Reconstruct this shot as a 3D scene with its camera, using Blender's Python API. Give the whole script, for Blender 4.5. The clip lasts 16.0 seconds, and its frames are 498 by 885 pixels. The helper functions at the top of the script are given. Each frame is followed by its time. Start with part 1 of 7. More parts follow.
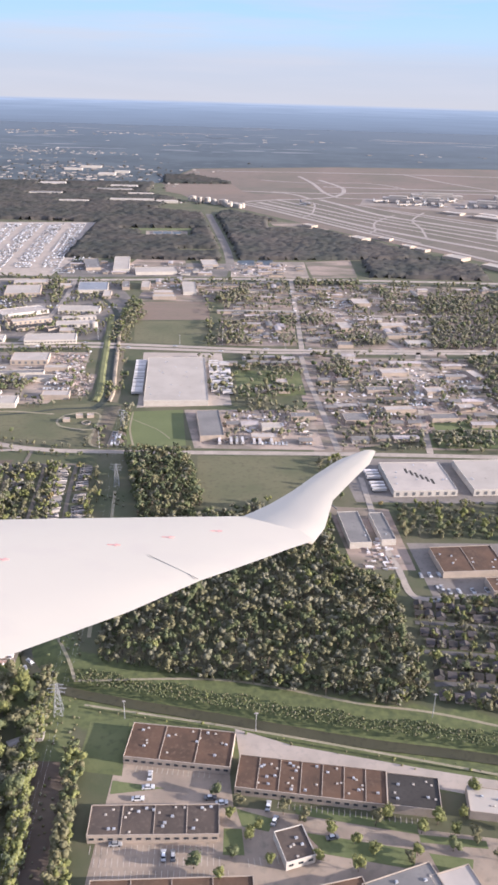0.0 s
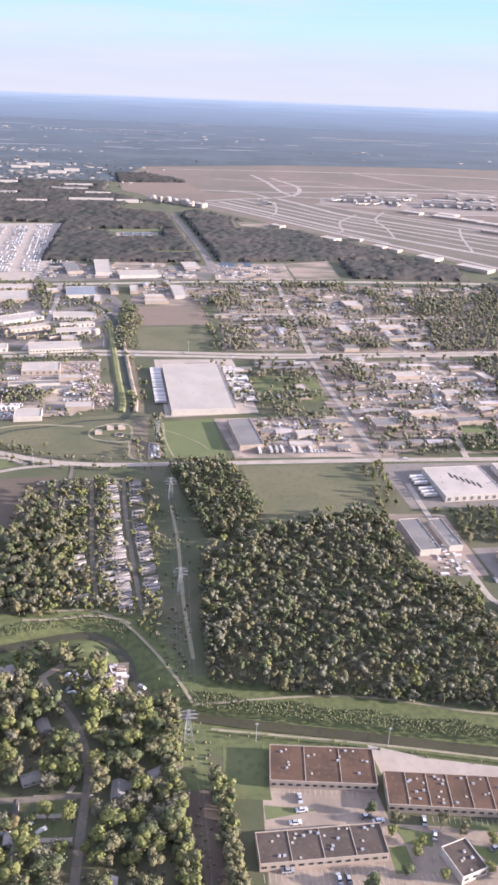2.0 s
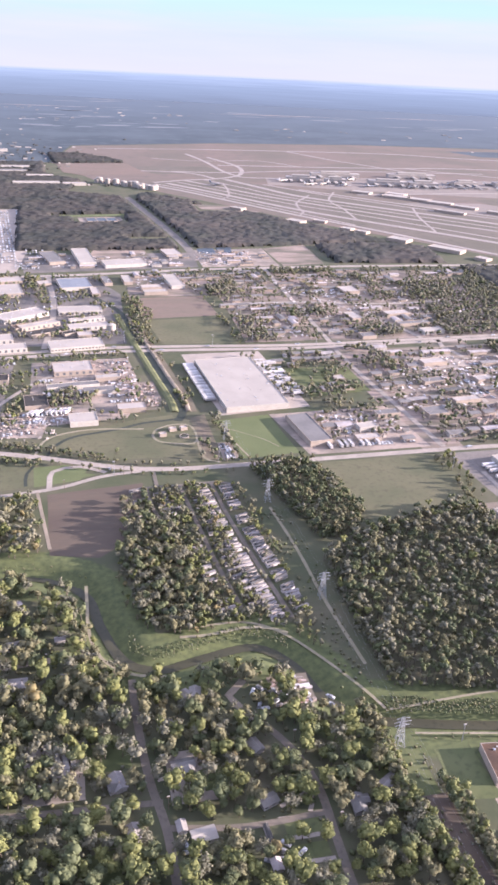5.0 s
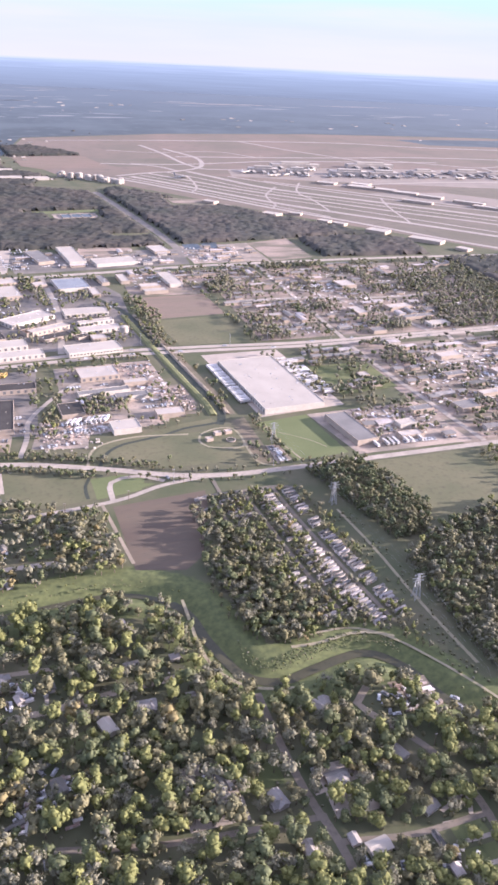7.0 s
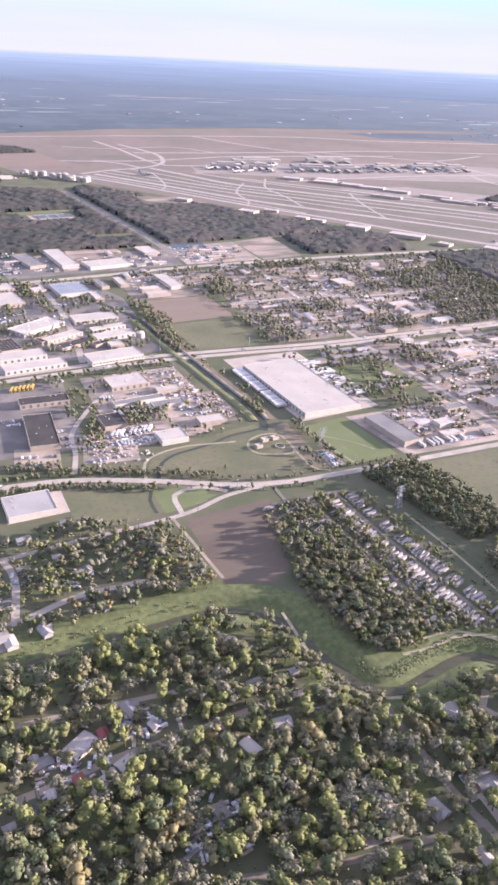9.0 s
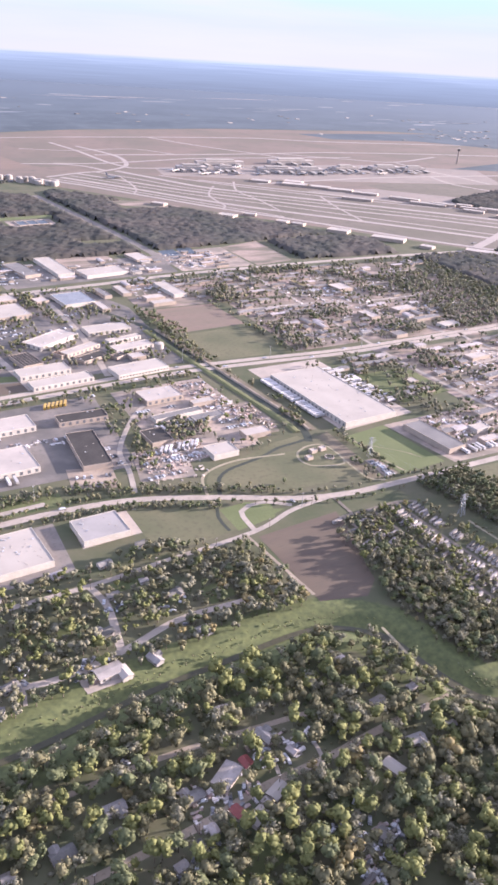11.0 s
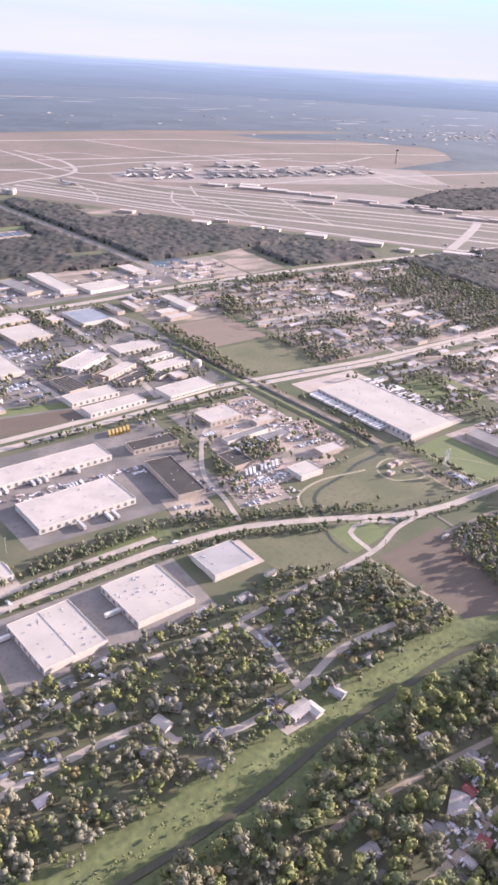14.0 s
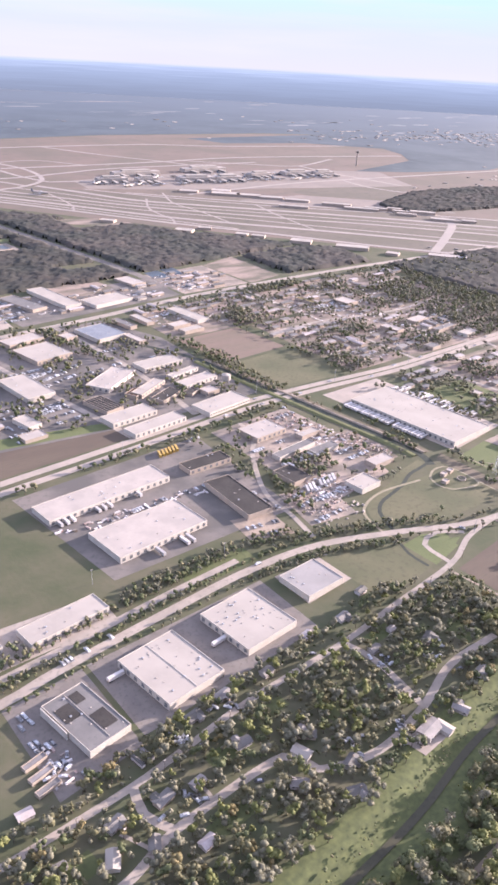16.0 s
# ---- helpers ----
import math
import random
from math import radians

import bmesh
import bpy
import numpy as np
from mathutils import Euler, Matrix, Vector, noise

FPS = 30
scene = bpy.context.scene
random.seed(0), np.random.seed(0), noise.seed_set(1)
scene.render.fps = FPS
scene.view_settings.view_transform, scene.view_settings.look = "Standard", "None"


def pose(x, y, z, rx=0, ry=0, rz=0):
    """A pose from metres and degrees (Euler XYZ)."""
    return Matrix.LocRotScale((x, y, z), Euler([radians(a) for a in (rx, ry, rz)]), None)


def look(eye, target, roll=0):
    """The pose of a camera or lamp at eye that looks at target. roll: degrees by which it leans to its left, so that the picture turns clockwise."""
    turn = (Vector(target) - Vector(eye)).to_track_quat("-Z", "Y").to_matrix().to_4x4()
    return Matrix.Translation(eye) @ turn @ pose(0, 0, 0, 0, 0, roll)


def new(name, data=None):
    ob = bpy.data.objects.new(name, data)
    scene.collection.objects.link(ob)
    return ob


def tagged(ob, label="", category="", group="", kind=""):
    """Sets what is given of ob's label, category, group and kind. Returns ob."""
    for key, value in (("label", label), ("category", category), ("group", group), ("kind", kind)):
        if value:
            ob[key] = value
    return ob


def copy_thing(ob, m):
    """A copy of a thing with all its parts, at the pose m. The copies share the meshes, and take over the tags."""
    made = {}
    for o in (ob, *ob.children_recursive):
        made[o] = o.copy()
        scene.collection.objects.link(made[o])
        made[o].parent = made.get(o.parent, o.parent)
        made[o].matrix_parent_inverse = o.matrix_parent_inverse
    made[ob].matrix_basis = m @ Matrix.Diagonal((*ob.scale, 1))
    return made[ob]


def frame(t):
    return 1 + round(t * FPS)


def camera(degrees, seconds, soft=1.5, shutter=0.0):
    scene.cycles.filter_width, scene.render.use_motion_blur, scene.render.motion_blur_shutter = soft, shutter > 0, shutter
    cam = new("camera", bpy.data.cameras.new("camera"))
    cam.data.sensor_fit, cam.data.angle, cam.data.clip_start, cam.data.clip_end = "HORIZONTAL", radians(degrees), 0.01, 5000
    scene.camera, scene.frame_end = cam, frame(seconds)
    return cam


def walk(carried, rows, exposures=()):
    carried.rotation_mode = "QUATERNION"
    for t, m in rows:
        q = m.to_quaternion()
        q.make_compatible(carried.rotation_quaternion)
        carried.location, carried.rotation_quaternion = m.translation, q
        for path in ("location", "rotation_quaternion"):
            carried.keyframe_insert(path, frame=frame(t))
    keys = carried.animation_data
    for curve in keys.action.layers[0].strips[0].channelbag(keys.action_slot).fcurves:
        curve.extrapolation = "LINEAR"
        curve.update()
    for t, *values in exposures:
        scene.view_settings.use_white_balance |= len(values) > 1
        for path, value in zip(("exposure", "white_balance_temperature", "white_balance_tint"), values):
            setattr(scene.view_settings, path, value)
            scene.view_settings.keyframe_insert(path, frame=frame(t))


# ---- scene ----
cam = camera(35.1, 16.0, soft=2.95)
# seconds, stops, white balance
EXPOSURES = [(0.0, 1.60, 5760, 20), (1.5, 1.80, 5740, 23), (4.0, 1.9, 5700, 27), (8.0, 2.0, 5700, 29), (16.0, 1.96, 5850, 28)]
# seconds, eye x y z, turn about x y z
ROWS = [
    (0, -0.64, 0.23, 224.98, 65.832, -1.524, -0.020),
    (0.5, -19.21, 1.44, 226.52, 65.876, -1.725, -1.286),
    (1, -37.76, 3.05, 228.02, 65.874, -1.903, -2.580),
    (1.5, -56.30, 5.07, 229.50, 65.811, -2.044, -3.847),
    (2, -74.82, 7.50, 230.94, 65.675, -2.158, -5.094),
    (2.5, -93.31, 10.33, 232.36, 65.469, -2.309, -6.296),
    (3, -111.76, 13.57, 233.76, 65.204, -2.413, -7.466),
    (3.5, -130.18, 17.21, 235.13, 64.906, -2.484, -8.613),
    (4, -148.54, 21.26, 236.49, 64.609, -2.514, -9.779),
    (4.5, -166.86, 25.72, 237.83, 64.477, -2.505, -11.025),
    (5, -185.11, 30.58, 239.15, 64.275, -2.509, -12.238),
    (5.5, -203.29, 35.85, 240.46, 64.068, -2.508, -13.448),
    (6, -221.40, 41.53, 241.77, 63.897, -2.497, -14.671),
    (6.5, -239.43, 47.61, 243.06, 63.814, -2.450, -15.924),
    (7, -257.37, 54.09, 244.35, 63.665, -2.477, -17.151),
    (7.5, -275.22, 60.98, 245.64, 63.524, -2.518, -18.373),
    (8, -292.97, 68.28, 246.93, 63.416, -2.560, -19.584),
    (8.5, -310.61, 75.98, 248.22, 63.361, -2.566, -20.788),
    (9, -328.14, 84.08, 249.52, 63.334, -2.561, -21.998),
    (9.5, -345.54, 92.59, 250.82, 63.326, -2.691, -23.201),
    (10, -362.82, 101.50, 252.13, 63.343, -2.813, -24.370),
    (10.5, -379.97, 110.82, 253.46, 63.376, -2.922, -25.532),
    (11, -396.98, 120.54, 254.80, 63.416, -3.018, -26.691),
    (11.5, -413.84, 130.66, 256.16, 63.447, -3.115, -27.871),
    (12, -430.53, 141.18, 257.53, 63.505, -3.265, -28.973),
    (12.5, -446.99, 152.05, 258.92, 63.532, -3.358, -30.077),
    (13, -463.21, 163.27, 260.33, 63.542, -3.344, -31.222),
    (13.5, -479.20, 174.82, 261.76, 63.531, -3.287, -32.362),
    (14, -494.93, 186.72, 263.21, 63.529, -3.193, -33.531),
    (14.5, -510.41, 198.94, 264.68, 63.581, -2.916, -34.731),
    (15, -525.62, 211.47, 266.18, 63.630, -2.875, -35.871),
    (15.5, -540.58, 224.32, 267.70, 63.689, -2.851, -36.990),
    (16, -555.26, 237.47, 269.25, 63.769, -2.803, -38.114),
]
walk(cam, [(t, pose(*row)) for t, *row in ROWS], EXPOSURES)

# ---- light ----
SUN_EL, SUN_AZ = radians(13.0), (0.982, -0.19)
sun = new("sun", bpy.data.lights.new("sun", "SUN"))
sun.data.energy, sun.data.angle, sun.data.color = 5.0, radians(0.6), (1.0, 0.87, 0.68)
sun.matrix_world = look((SUN_AZ[0] * math.cos(SUN_EL), SUN_AZ[1] * math.cos(SUN_EL), math.sin(SUN_EL)), (0, 0, 0))
world = bpy.data.worlds.new("world")
scene.world = world
world.use_nodes = True
wn, wl = world.node_tree.nodes, world.node_tree.links
sky = wn.new("ShaderNodeTexSky")
sky.sky_type, sky.sun_disc, sky.sun_elevation = "NISHITA", False, SUN_EL
sky.sun_rotation = math.atan2(SUN_AZ[0], SUN_AZ[1])
sky.air_density, sky.dust_density, sky.ozone_density, sky.altitude = 1.0, 2.2, 1.6, 200
co = wn.new("ShaderNodeTexCoord")
sep = wn.new("ShaderNodeSeparateXYZ")
wl.new(co.outputs["Generated"], sep.inputs[0])
# hazy far land below the horizon
land = wn.new("ShaderNodeValToRGB")
el = land.color_ramp.elements
el[0].position, el[0].color = 0.0, (0.080, 0.093, 0.108, 1)
el[1].position, el[1].color = 1.0, (0.175, 0.210, 0.256, 1)
for p, c in ((0.45, (0.086, 0.102, 0.122, 1)), (0.78, (0.114, 0.139, 0.170, 1)), (0.93, (0.146, 0.176, 0.213, 1))):
    e = el.new(p)
    e.color = c
mr = wn.new("ShaderNodeMapRange")
for k, v in (("From Min", -0.07), ("From Max", -0.014)):
    mr.inputs[k].default_value = v
wl.new(sep.outputs["Z"], mr.inputs["Value"])
streak = wn.new("ShaderNodeTexNoise")
smap = wn.new("ShaderNodeMapping")
smap.inputs["Scale"].default_value = (14, 14, 900)
wl.new(co.outputs["Generated"], smap.inputs[0])
wl.new(smap.outputs[0], streak.inputs["Vector"])
streak.inputs["Scale"].default_value = 1.0
sadd = wn.new("ShaderNodeMath")
sadd.operation = "MULTIPLY_ADD"
sadd.inputs[1].default_value = 0.26
wl.new(streak.outputs["Fac"], sadd.inputs[0])
wl.new(mr.outputs[0], sadd.inputs[2])
ssub = wn.new("ShaderNodeMath")
ssub.operation, ssub.inputs[1].default_value = "SUBTRACT", 0.13
wl.new(sadd.outputs[0], ssub.inputs[0])
wl.new(ssub.outputs[0], land.inputs[0])
# milky lower sky with thin cloud streaks
low = wn.new("ShaderNodeValToRGB")
le = low.color_ramp.elements
le[0].position, le[0].color = 0.0, (0.228, 0.228, 0.218, 1)
le[1].position, le[1].color = 1.0, (0.150, 0.244, 0.310, 1)
for p, c in ((0.35, (0.209, 0.228, 0.236, 1)), (0.62, (0.186, 0.256, 0.300, 1))):
    e = le.new(p)
    e.color = c
zr = wn.new("ShaderNodeMapRange")
for k, v in (("From Min", -0.014), ("From Max", 0.105)):
    zr.inputs[k].default_value = v
wl.new(sep.outputs["Z"], zr.inputs["Value"])
wl.new(zr.outputs[0], low.inputs[0])
cmap = wn.new("ShaderNodeMapping")
cmap.inputs["Scale"].default_value = (2.2, 2.2, 26)
cmap.inputs["Rotation"].default_value = (0.03, -0.05, 0)
wl.new(co.outputs["Generated"], cmap.inputs[0])
cn = wn.new("ShaderNodeTexNoise")
cn.inputs["Scale"].default_value, cn.inputs["Detail"].default_value = 1.6, 6
wl.new(cmap.outputs[0], cn.inputs["Vector"])
cr = wn.new("ShaderNodeMapRange")
for k, v in (("From Min", 0.46), ("From Max", 0.72), ("To Max", 0.75)):
    cr.inputs[k].default_value = v
wl.new(cn.outputs["Fac"], cr.inputs["Value"])
cloud = wn.new("ShaderNodeMix")
cloud.data_type = "RGBA"
wl.new(cr.outputs[0], cloud.inputs["Factor"])
wl.new(low.outputs[0], cloud.inputs["A"])
cloud.inputs["B"].default_value = (0.237, 0.239, 0.233, 1)
sky_gain = wn.new("ShaderNodeVectorMath")
sky_gain.operation = "SCALE"
sky_gain.inputs["Scale"].default_value = 0.14
wl.new(sky.outputs[0], sky_gain.inputs[0])
veil = wn.new("ShaderNodeMapRange")
for k, v in (("From Min", 0.10), ("From Max", 0.28)):
    veil.inputs[k].default_value = v
wl.new(sep.outputs["Z"], veil.inputs["Value"])
skym = wn.new("ShaderNodeMix")
skym.data_type = "RGBA"
wl.new(veil.outputs[0], skym.inputs["Factor"])
wl.new(cloud.outputs["Result"], skym.inputs["A"])
hazed = wn.new("ShaderNodeMix")
hazed.data_type = "RGBA"
hazed.inputs["Factor"].default_value = 0.55
wl.new(sky_gain.outputs[0], hazed.inputs["A"])
hazed.inputs["B"].default_value = (0.43, 0.432, 0.464, 1)
wl.new(hazed.outputs["Result"], skym.inputs["B"])
step = wn.new("ShaderNodeMapRange")
for k, v in (("From Min", -0.0165), ("From Max", -0.0135)):
    step.inputs[k].default_value = v
wl.new(sep.outputs["Z"], step.inputs["Value"])
both = wn.new("ShaderNodeMix")
both.data_type = "RGBA"
wl.new(step.outputs[0], both.inputs["Factor"])
wl.new(land.outputs[0], both.inputs["A"])
wl.new(skym.outputs["Result"], both.inputs["B"])
bg = wn["Background"]
bg.inputs["Strength"].default_value = 1.0
wl.new(both.outputs["Result"], bg.inputs["Color"])


# ---- materials ----
def mat(name, a, b, scale=1.0, fine=8.0, rough=0.9, c=None, bump=0.3, island=0.0, per_object=0.0, metal=0.0, streaks=None, lo=0.35, hi=0.65, bdist=0.3):
    """Two colours mixed by broad noise, a third by fine grain; sizes in metres through world position."""
    m = bpy.data.materials.new(name)
    m.use_nodes = True
    n, l = m.node_tree.nodes, m.node_tree.links
    p = n["Principled BSDF"]
    geo = n.new("ShaderNodeNewGeometry")
    mp = n.new("ShaderNodeMapping")
    if streaks:
        mp.inputs["Scale"].default_value = streaks
    l.new(geo.outputs["Position"], mp.inputs[0])
    n1, n2 = n.new("ShaderNodeTexNoise"), n.new("ShaderNodeTexNoise")
    for q, s, d in ((n1, scale, 4), (n2, fine, 3)):
        q.inputs["Scale"].default_value, q.inputs["Detail"].default_value = s, d
        l.new(mp.outputs[0], q.inputs["Vector"])
    r1 = n.new("ShaderNodeMapRange")
    r1.inputs["From Min"].default_value, r1.inputs["From Max"].default_value = lo, hi
    l.new(n1.outputs["Fac"], r1.inputs["Value"])
    mx = n.new("ShaderNodeMix")
    mx.data_type = "RGBA"
    mx.inputs["A"].default_value, mx.inputs["B"].default_value = (*a, 1), (*b, 1)
    l.new(r1.outputs[0], mx.inputs["Factor"])
    r2 = n.new("ShaderNodeMapRange")
    for k, v in (("From Min", 0.52), ("From Max", 0.75), ("To Max", 0.8)):
        r2.inputs[k].default_value = v
    l.new(n2.outputs["Fac"], r2.inputs["Value"])
    m2 = n.new("ShaderNodeMix")
    m2.data_type = "RGBA"
    cc = c or tuple(v * 0.6 for v in a)
    m2.inputs["B"].default_value = (*cc, 1)
    l.new(r2.outputs[0], m2.inputs["Factor"])
    l.new(mx.outputs["Result"], m2.inputs["A"])
    out = m2.outputs["Result"]
    for amount, src in ((island, geo.outputs["Random Per Island"]), (per_object, None)):
        if not amount:
            continue
        if src is None:
            src = n.new("ShaderNodeObjectInfo").outputs["Random"]
        hs = n.new("ShaderNodeHueSaturation")
        mv = n.new("ShaderNodeMapRange")
        mv.inputs["To Min"].default_value, mv.inputs["To Max"].default_value = 1 - amount, 1 + amount
        l.new(src, mv.inputs["Value"])
        l.new(mv.outputs[0], hs.inputs["Value"])
        mh = n.new("ShaderNodeMapRange")
        mh.inputs["To Min"].default_value, mh.inputs["To Max"].default_value = 0.5 + amount * 0.05, 0.5 - amount * 0.05
        l.new(src, mh.inputs["Value"])
        l.new(mh.outputs[0], hs.inputs["Hue"])
        l.new(out, hs.inputs["Color"])
        out = hs.outputs["Color"]
    l.new(out, p.inputs["Base Color"])
    p.inputs["Roughness"].default_value, p.inputs["Metallic"].default_value = rough, metal
    p.inputs["Specular IOR Level"].default_value = 0.25
    if bump:
        bp = n.new("ShaderNodeBump")
        bp.inputs["Strength"].default_value, bp.inputs["Distance"].default_value = bump, bdist
        l.new(n2.outputs["Fac"], bp.inputs["Height"])
        l.new(bp.outputs[0], p.inputs["Normal"])
    return m


GRASS = mat("grass", (0.0765, 0.0911, 0.037), (0.113, 0.12, 0.0528), 0.05, 0.35, c=(0.0594, 0.0686, 0.0317))
LAWN = mat("lawn", (0.0936, 0.11, 0.0461), (0.115, 0.129, 0.0562), 0.04, 0.7, c=(0.0828, 0.095, 0.0396))
DRYGRASS = mat("dry_grass", (0.122, 0.112, 0.064), (0.0864, 0.089, 0.048), 0.025, 0.3, c=(0.072, 0.0672, 0.0416))
SOIL = mat("bare_field", (0.085, 0.064, 0.05), (0.11, 0.085, 0.062), 0.03, 0.4, c=(0.082, 0.07, 0.054), streaks=(0.3, 1.6, 1))
BROWNGRASS = mat("dry_brown_grass", (0.155, 0.122, 0.088), (0.12, 0.105, 0.068), 0.05, 0.5, c=(0.09, 0.078, 0.055), streaks=(2.0, 0.4, 1))
REDSOIL = mat("reddish_field", (0.175, 0.125, 0.10), (0.145, 0.115, 0.085), 0.03, 0.4, c=(0.115, 0.09, 0.07), streaks=(0.3, 1.6, 1))
BANKGRASS = mat("olive_bank_grass", (0.15, 0.15, 0.068), (0.118, 0.122, 0.056), 0.06, 0.5, c=(0.09, 0.092, 0.045))
TRACK = mat("faint_track", (0.26, 0.22, 0.155), (0.20, 0.18, 0.115), 0.1, 0.8, c=(0.15, 0.14, 0.085))
DIRT = mat("dirt_yard", (0.264, 0.202, 0.164), (0.114, 0.101, 0.0739), 0.03, 0.2, c=(0.145, 0.12, 0.0941), streaks=(0.55, 1.5, 1), lo=0.4, hi=0.6)
LOT = mat("gravel_yard", (0.31, 0.245, 0.20), (0.175, 0.148, 0.122), 0.05, 0.3, c=(0.14, 0.125, 0.10), lo=0.4, hi=0.6)
CONCRETE = mat("concrete", (0.333, 0.279, 0.234), (0.27, 0.23, 0.194), 0.08, 0.4, c=(0.243, 0.211, 0.18), bump=0.1)
LOTPAVE = mat("weathered_lot_concrete", (0.296, 0.235, 0.18), (0.2, 0.16, 0.126), 0.06, 0.35, c=(0.163, 0.138, 0.109), bump=0.1)
ASPHALT = mat("asphalt", (0.144, 0.126, 0.112), (0.18, 0.157, 0.137), 0.09, 0.5, c=(0.108, 0.0957, 0.083), bump=0.1)
PARKING = mat("patched_parking_asphalt", (0.166, 0.144, 0.128), (0.0997, 0.0912, 0.0836), 0.03, 0.25, c=(0.104, 0.095, 0.0808), lo=0.4, hi=0.6)
LANE = mat("worn_street", (0.33, 0.28, 0.235), (0.25, 0.215, 0.18), 0.07, 0.4, c=(0.185, 0.16, 0.13), bump=0.1)
DIRTROAD = mat("dirt_track", (0.27, 0.22, 0.168), (0.20, 0.166, 0.124), 0.08, 0.6, c=(0.16, 0.135, 0.098))
# brown dirt track tone, darkened in the base colour for tree shade
EARTHLANE = mat("shaded_earth_lane", (0.175, 0.145, 0.115), (0.125, 0.108, 0.088), 0.09, 0.6, c=(0.10, 0.088, 0.07))
ESTATEROAD = mat("dark_estate_asphalt", (0.085, 0.08, 0.077), (0.11, 0.102, 0.096), 0.09, 0.6, c=(0.065, 0.062, 0.06), bump=0.1)
AIRFIELD = mat("airfield_grass", (0.158, 0.119, 0.0968), (0.122, 0.102, 0.0788), 0.006, 0.04, c=(0.108, 0.0889, 0.0732), bump=0.0, streaks=(1, 1, 1))
INFIELD = mat("mown_infield_grass", (0.109, 0.0952, 0.0706), (0.134, 0.111, 0.0892), 0.01, 0.06, c=(0.0892, 0.0808, 0.0612), bump=0.0)
RUNWAY = mat("runway_concrete", (0.293, 0.251, 0.22), (0.251, 0.217, 0.194), 0.02, 0.1, c=(0.258, 0.228, 0.205), bump=0.0)
APRON = mat("stained_apron_concrete", (0.225, 0.185, 0.157), (0.185, 0.156, 0.132), 0.012, 0.08, c=(0.16, 0.138, 0.118), bump=0.0)
WATER = mat("bayou_water", (0.045, 0.043, 0.024), (0.056, 0.052, 0.029), 0.05, 0.5, rough=0.45, bump=0.05, bdist=0.05)
DITCHWATER = mat("ditch_water", (0.032, 0.038, 0.028), (0.042, 0.046, 0.034), 0.05, 0.5, rough=0.75, bump=0.05, bdist=0.05)
POND = mat("pond_water", (0.05, 0.065, 0.078), (0.06, 0.074, 0.088), 0.05, 0.5, rough=0.45, bump=0.04, bdist=0.05)
WHITEROOF = mat("white_membrane_roof", (0.338, 0.299, 0.259), (0.293, 0.259, 0.225), 0.06, 0.5, c=(0.324, 0.292, 0.252), bump=0.05)
TANROOF = mat("tan_membrane_roof", (0.365, 0.318, 0.278), (0.30, 0.265, 0.235), 0.08, 0.5, c=(0.31, 0.275, 0.245), bump=0.05)
GREYROOF = mat("grey_metal_roof", (0.174, 0.162, 0.152), (0.132, 0.124, 0.118), 0.08, 0.7, c=(0.119, 0.113, 0.109), bump=0.05, rough=0.85)
PALEGREYROOF = mat("pale_grey_metal_roof", (0.27, 0.25, 0.235), (0.225, 0.21, 0.198), 0.08, 0.7, c=(0.24, 0.222, 0.208), bump=0.05, rough=0.85)
DARKROOF = mat("dark_bitumen_roof", (0.036, 0.0319, 0.0291), (0.051, 0.0451, 0.0406), 0.1, 0.9, c=(0.0261, 0.0237, 0.0218), bump=0.1)
BROWNROOF = mat("brown_gravel_roof", (0.104, 0.0615, 0.04), (0.0633, 0.0405, 0.0282), 0.10, 0.7, c=(0.119, 0.0759, 0.0523), bump=0.2)
UMBERROOF = mat("dark_umber_gravel_roof", (0.082, 0.062, 0.05), (0.058, 0.046, 0.039), 0.10, 0.7, c=(0.1, 0.078, 0.064), bump=0.2)
REDROOF = mat("red_metal_roof", (0.22, 0.065, 0.058), (0.17, 0.055, 0.05), 0.2, 1.0, rough=0.6)
BLUEROOF = mat("blue_metal_roof", (0.165, 0.18, 0.205), (0.20, 0.213, 0.235), 0.1, 1.0, rough=0.85)
SHINGLE = mat("shingle_roof", (0.20, 0.185, 0.17), (0.15, 0.14, 0.13), 0.3, 2.5, c=(0.11, 0.10, 0.095), per_object=0.45)
DARKSHINGLE = mat("dark_shingle_roof", (0.0638, 0.0562, 0.0525), (0.045, 0.0405, 0.039), 0.3, 2.5, c=(0.0338, 0.03, 0.03), per_object=0.5)
TINROOF = mat("pale_tin_roof", (0.275, 0.245, 0.225), (0.195, 0.176, 0.16), 0.25, 1.5, c=(0.2, 0.17, 0.15), rough=0.6, per_object=0.65)
MOBROOF = mat("weathered_trailer_roof", (0.176, 0.161, 0.15), (0.128, 0.118, 0.112), 0.3, 1.5, c=(0.135, 0.124, 0.112), rough=0.6, per_object=0.65)
WHITEWALL = mat("painted_panel_wall", (0.43, 0.385, 0.335), (0.38, 0.34, 0.295), 0.2, 1.2, c=(0.5, 0.46, 0.41), bump=0.05)
TANWALL = mat("tan_brick_wall", (0.345, 0.28, 0.225), (0.29, 0.24, 0.195), 0.2, 1.5, c=(0.27, 0.22, 0.18), bump=0.1)
SIDING = mat("house_siding", (0.42, 0.385, 0.36), (0.35, 0.32, 0.30), 0.2, 2.0, per_object=0.35)
GLASS = mat("dark_window", (0.03, 0.035, 0.045), (0.04, 0.045, 0.05), 0.5, 2.0, rough=0.1, bump=0)
DOORMAT = mat("dock_door", (0.10, 0.10, 0.11), (0.14, 0.14, 0.14), 0.5, 2.0, rough=0.5)
STEEL = mat("galvanised_steel", (0.42, 0.42, 0.43), (0.34, 0.34, 0.35), 0.5, 3.0, rough=0.5, metal=0.4)
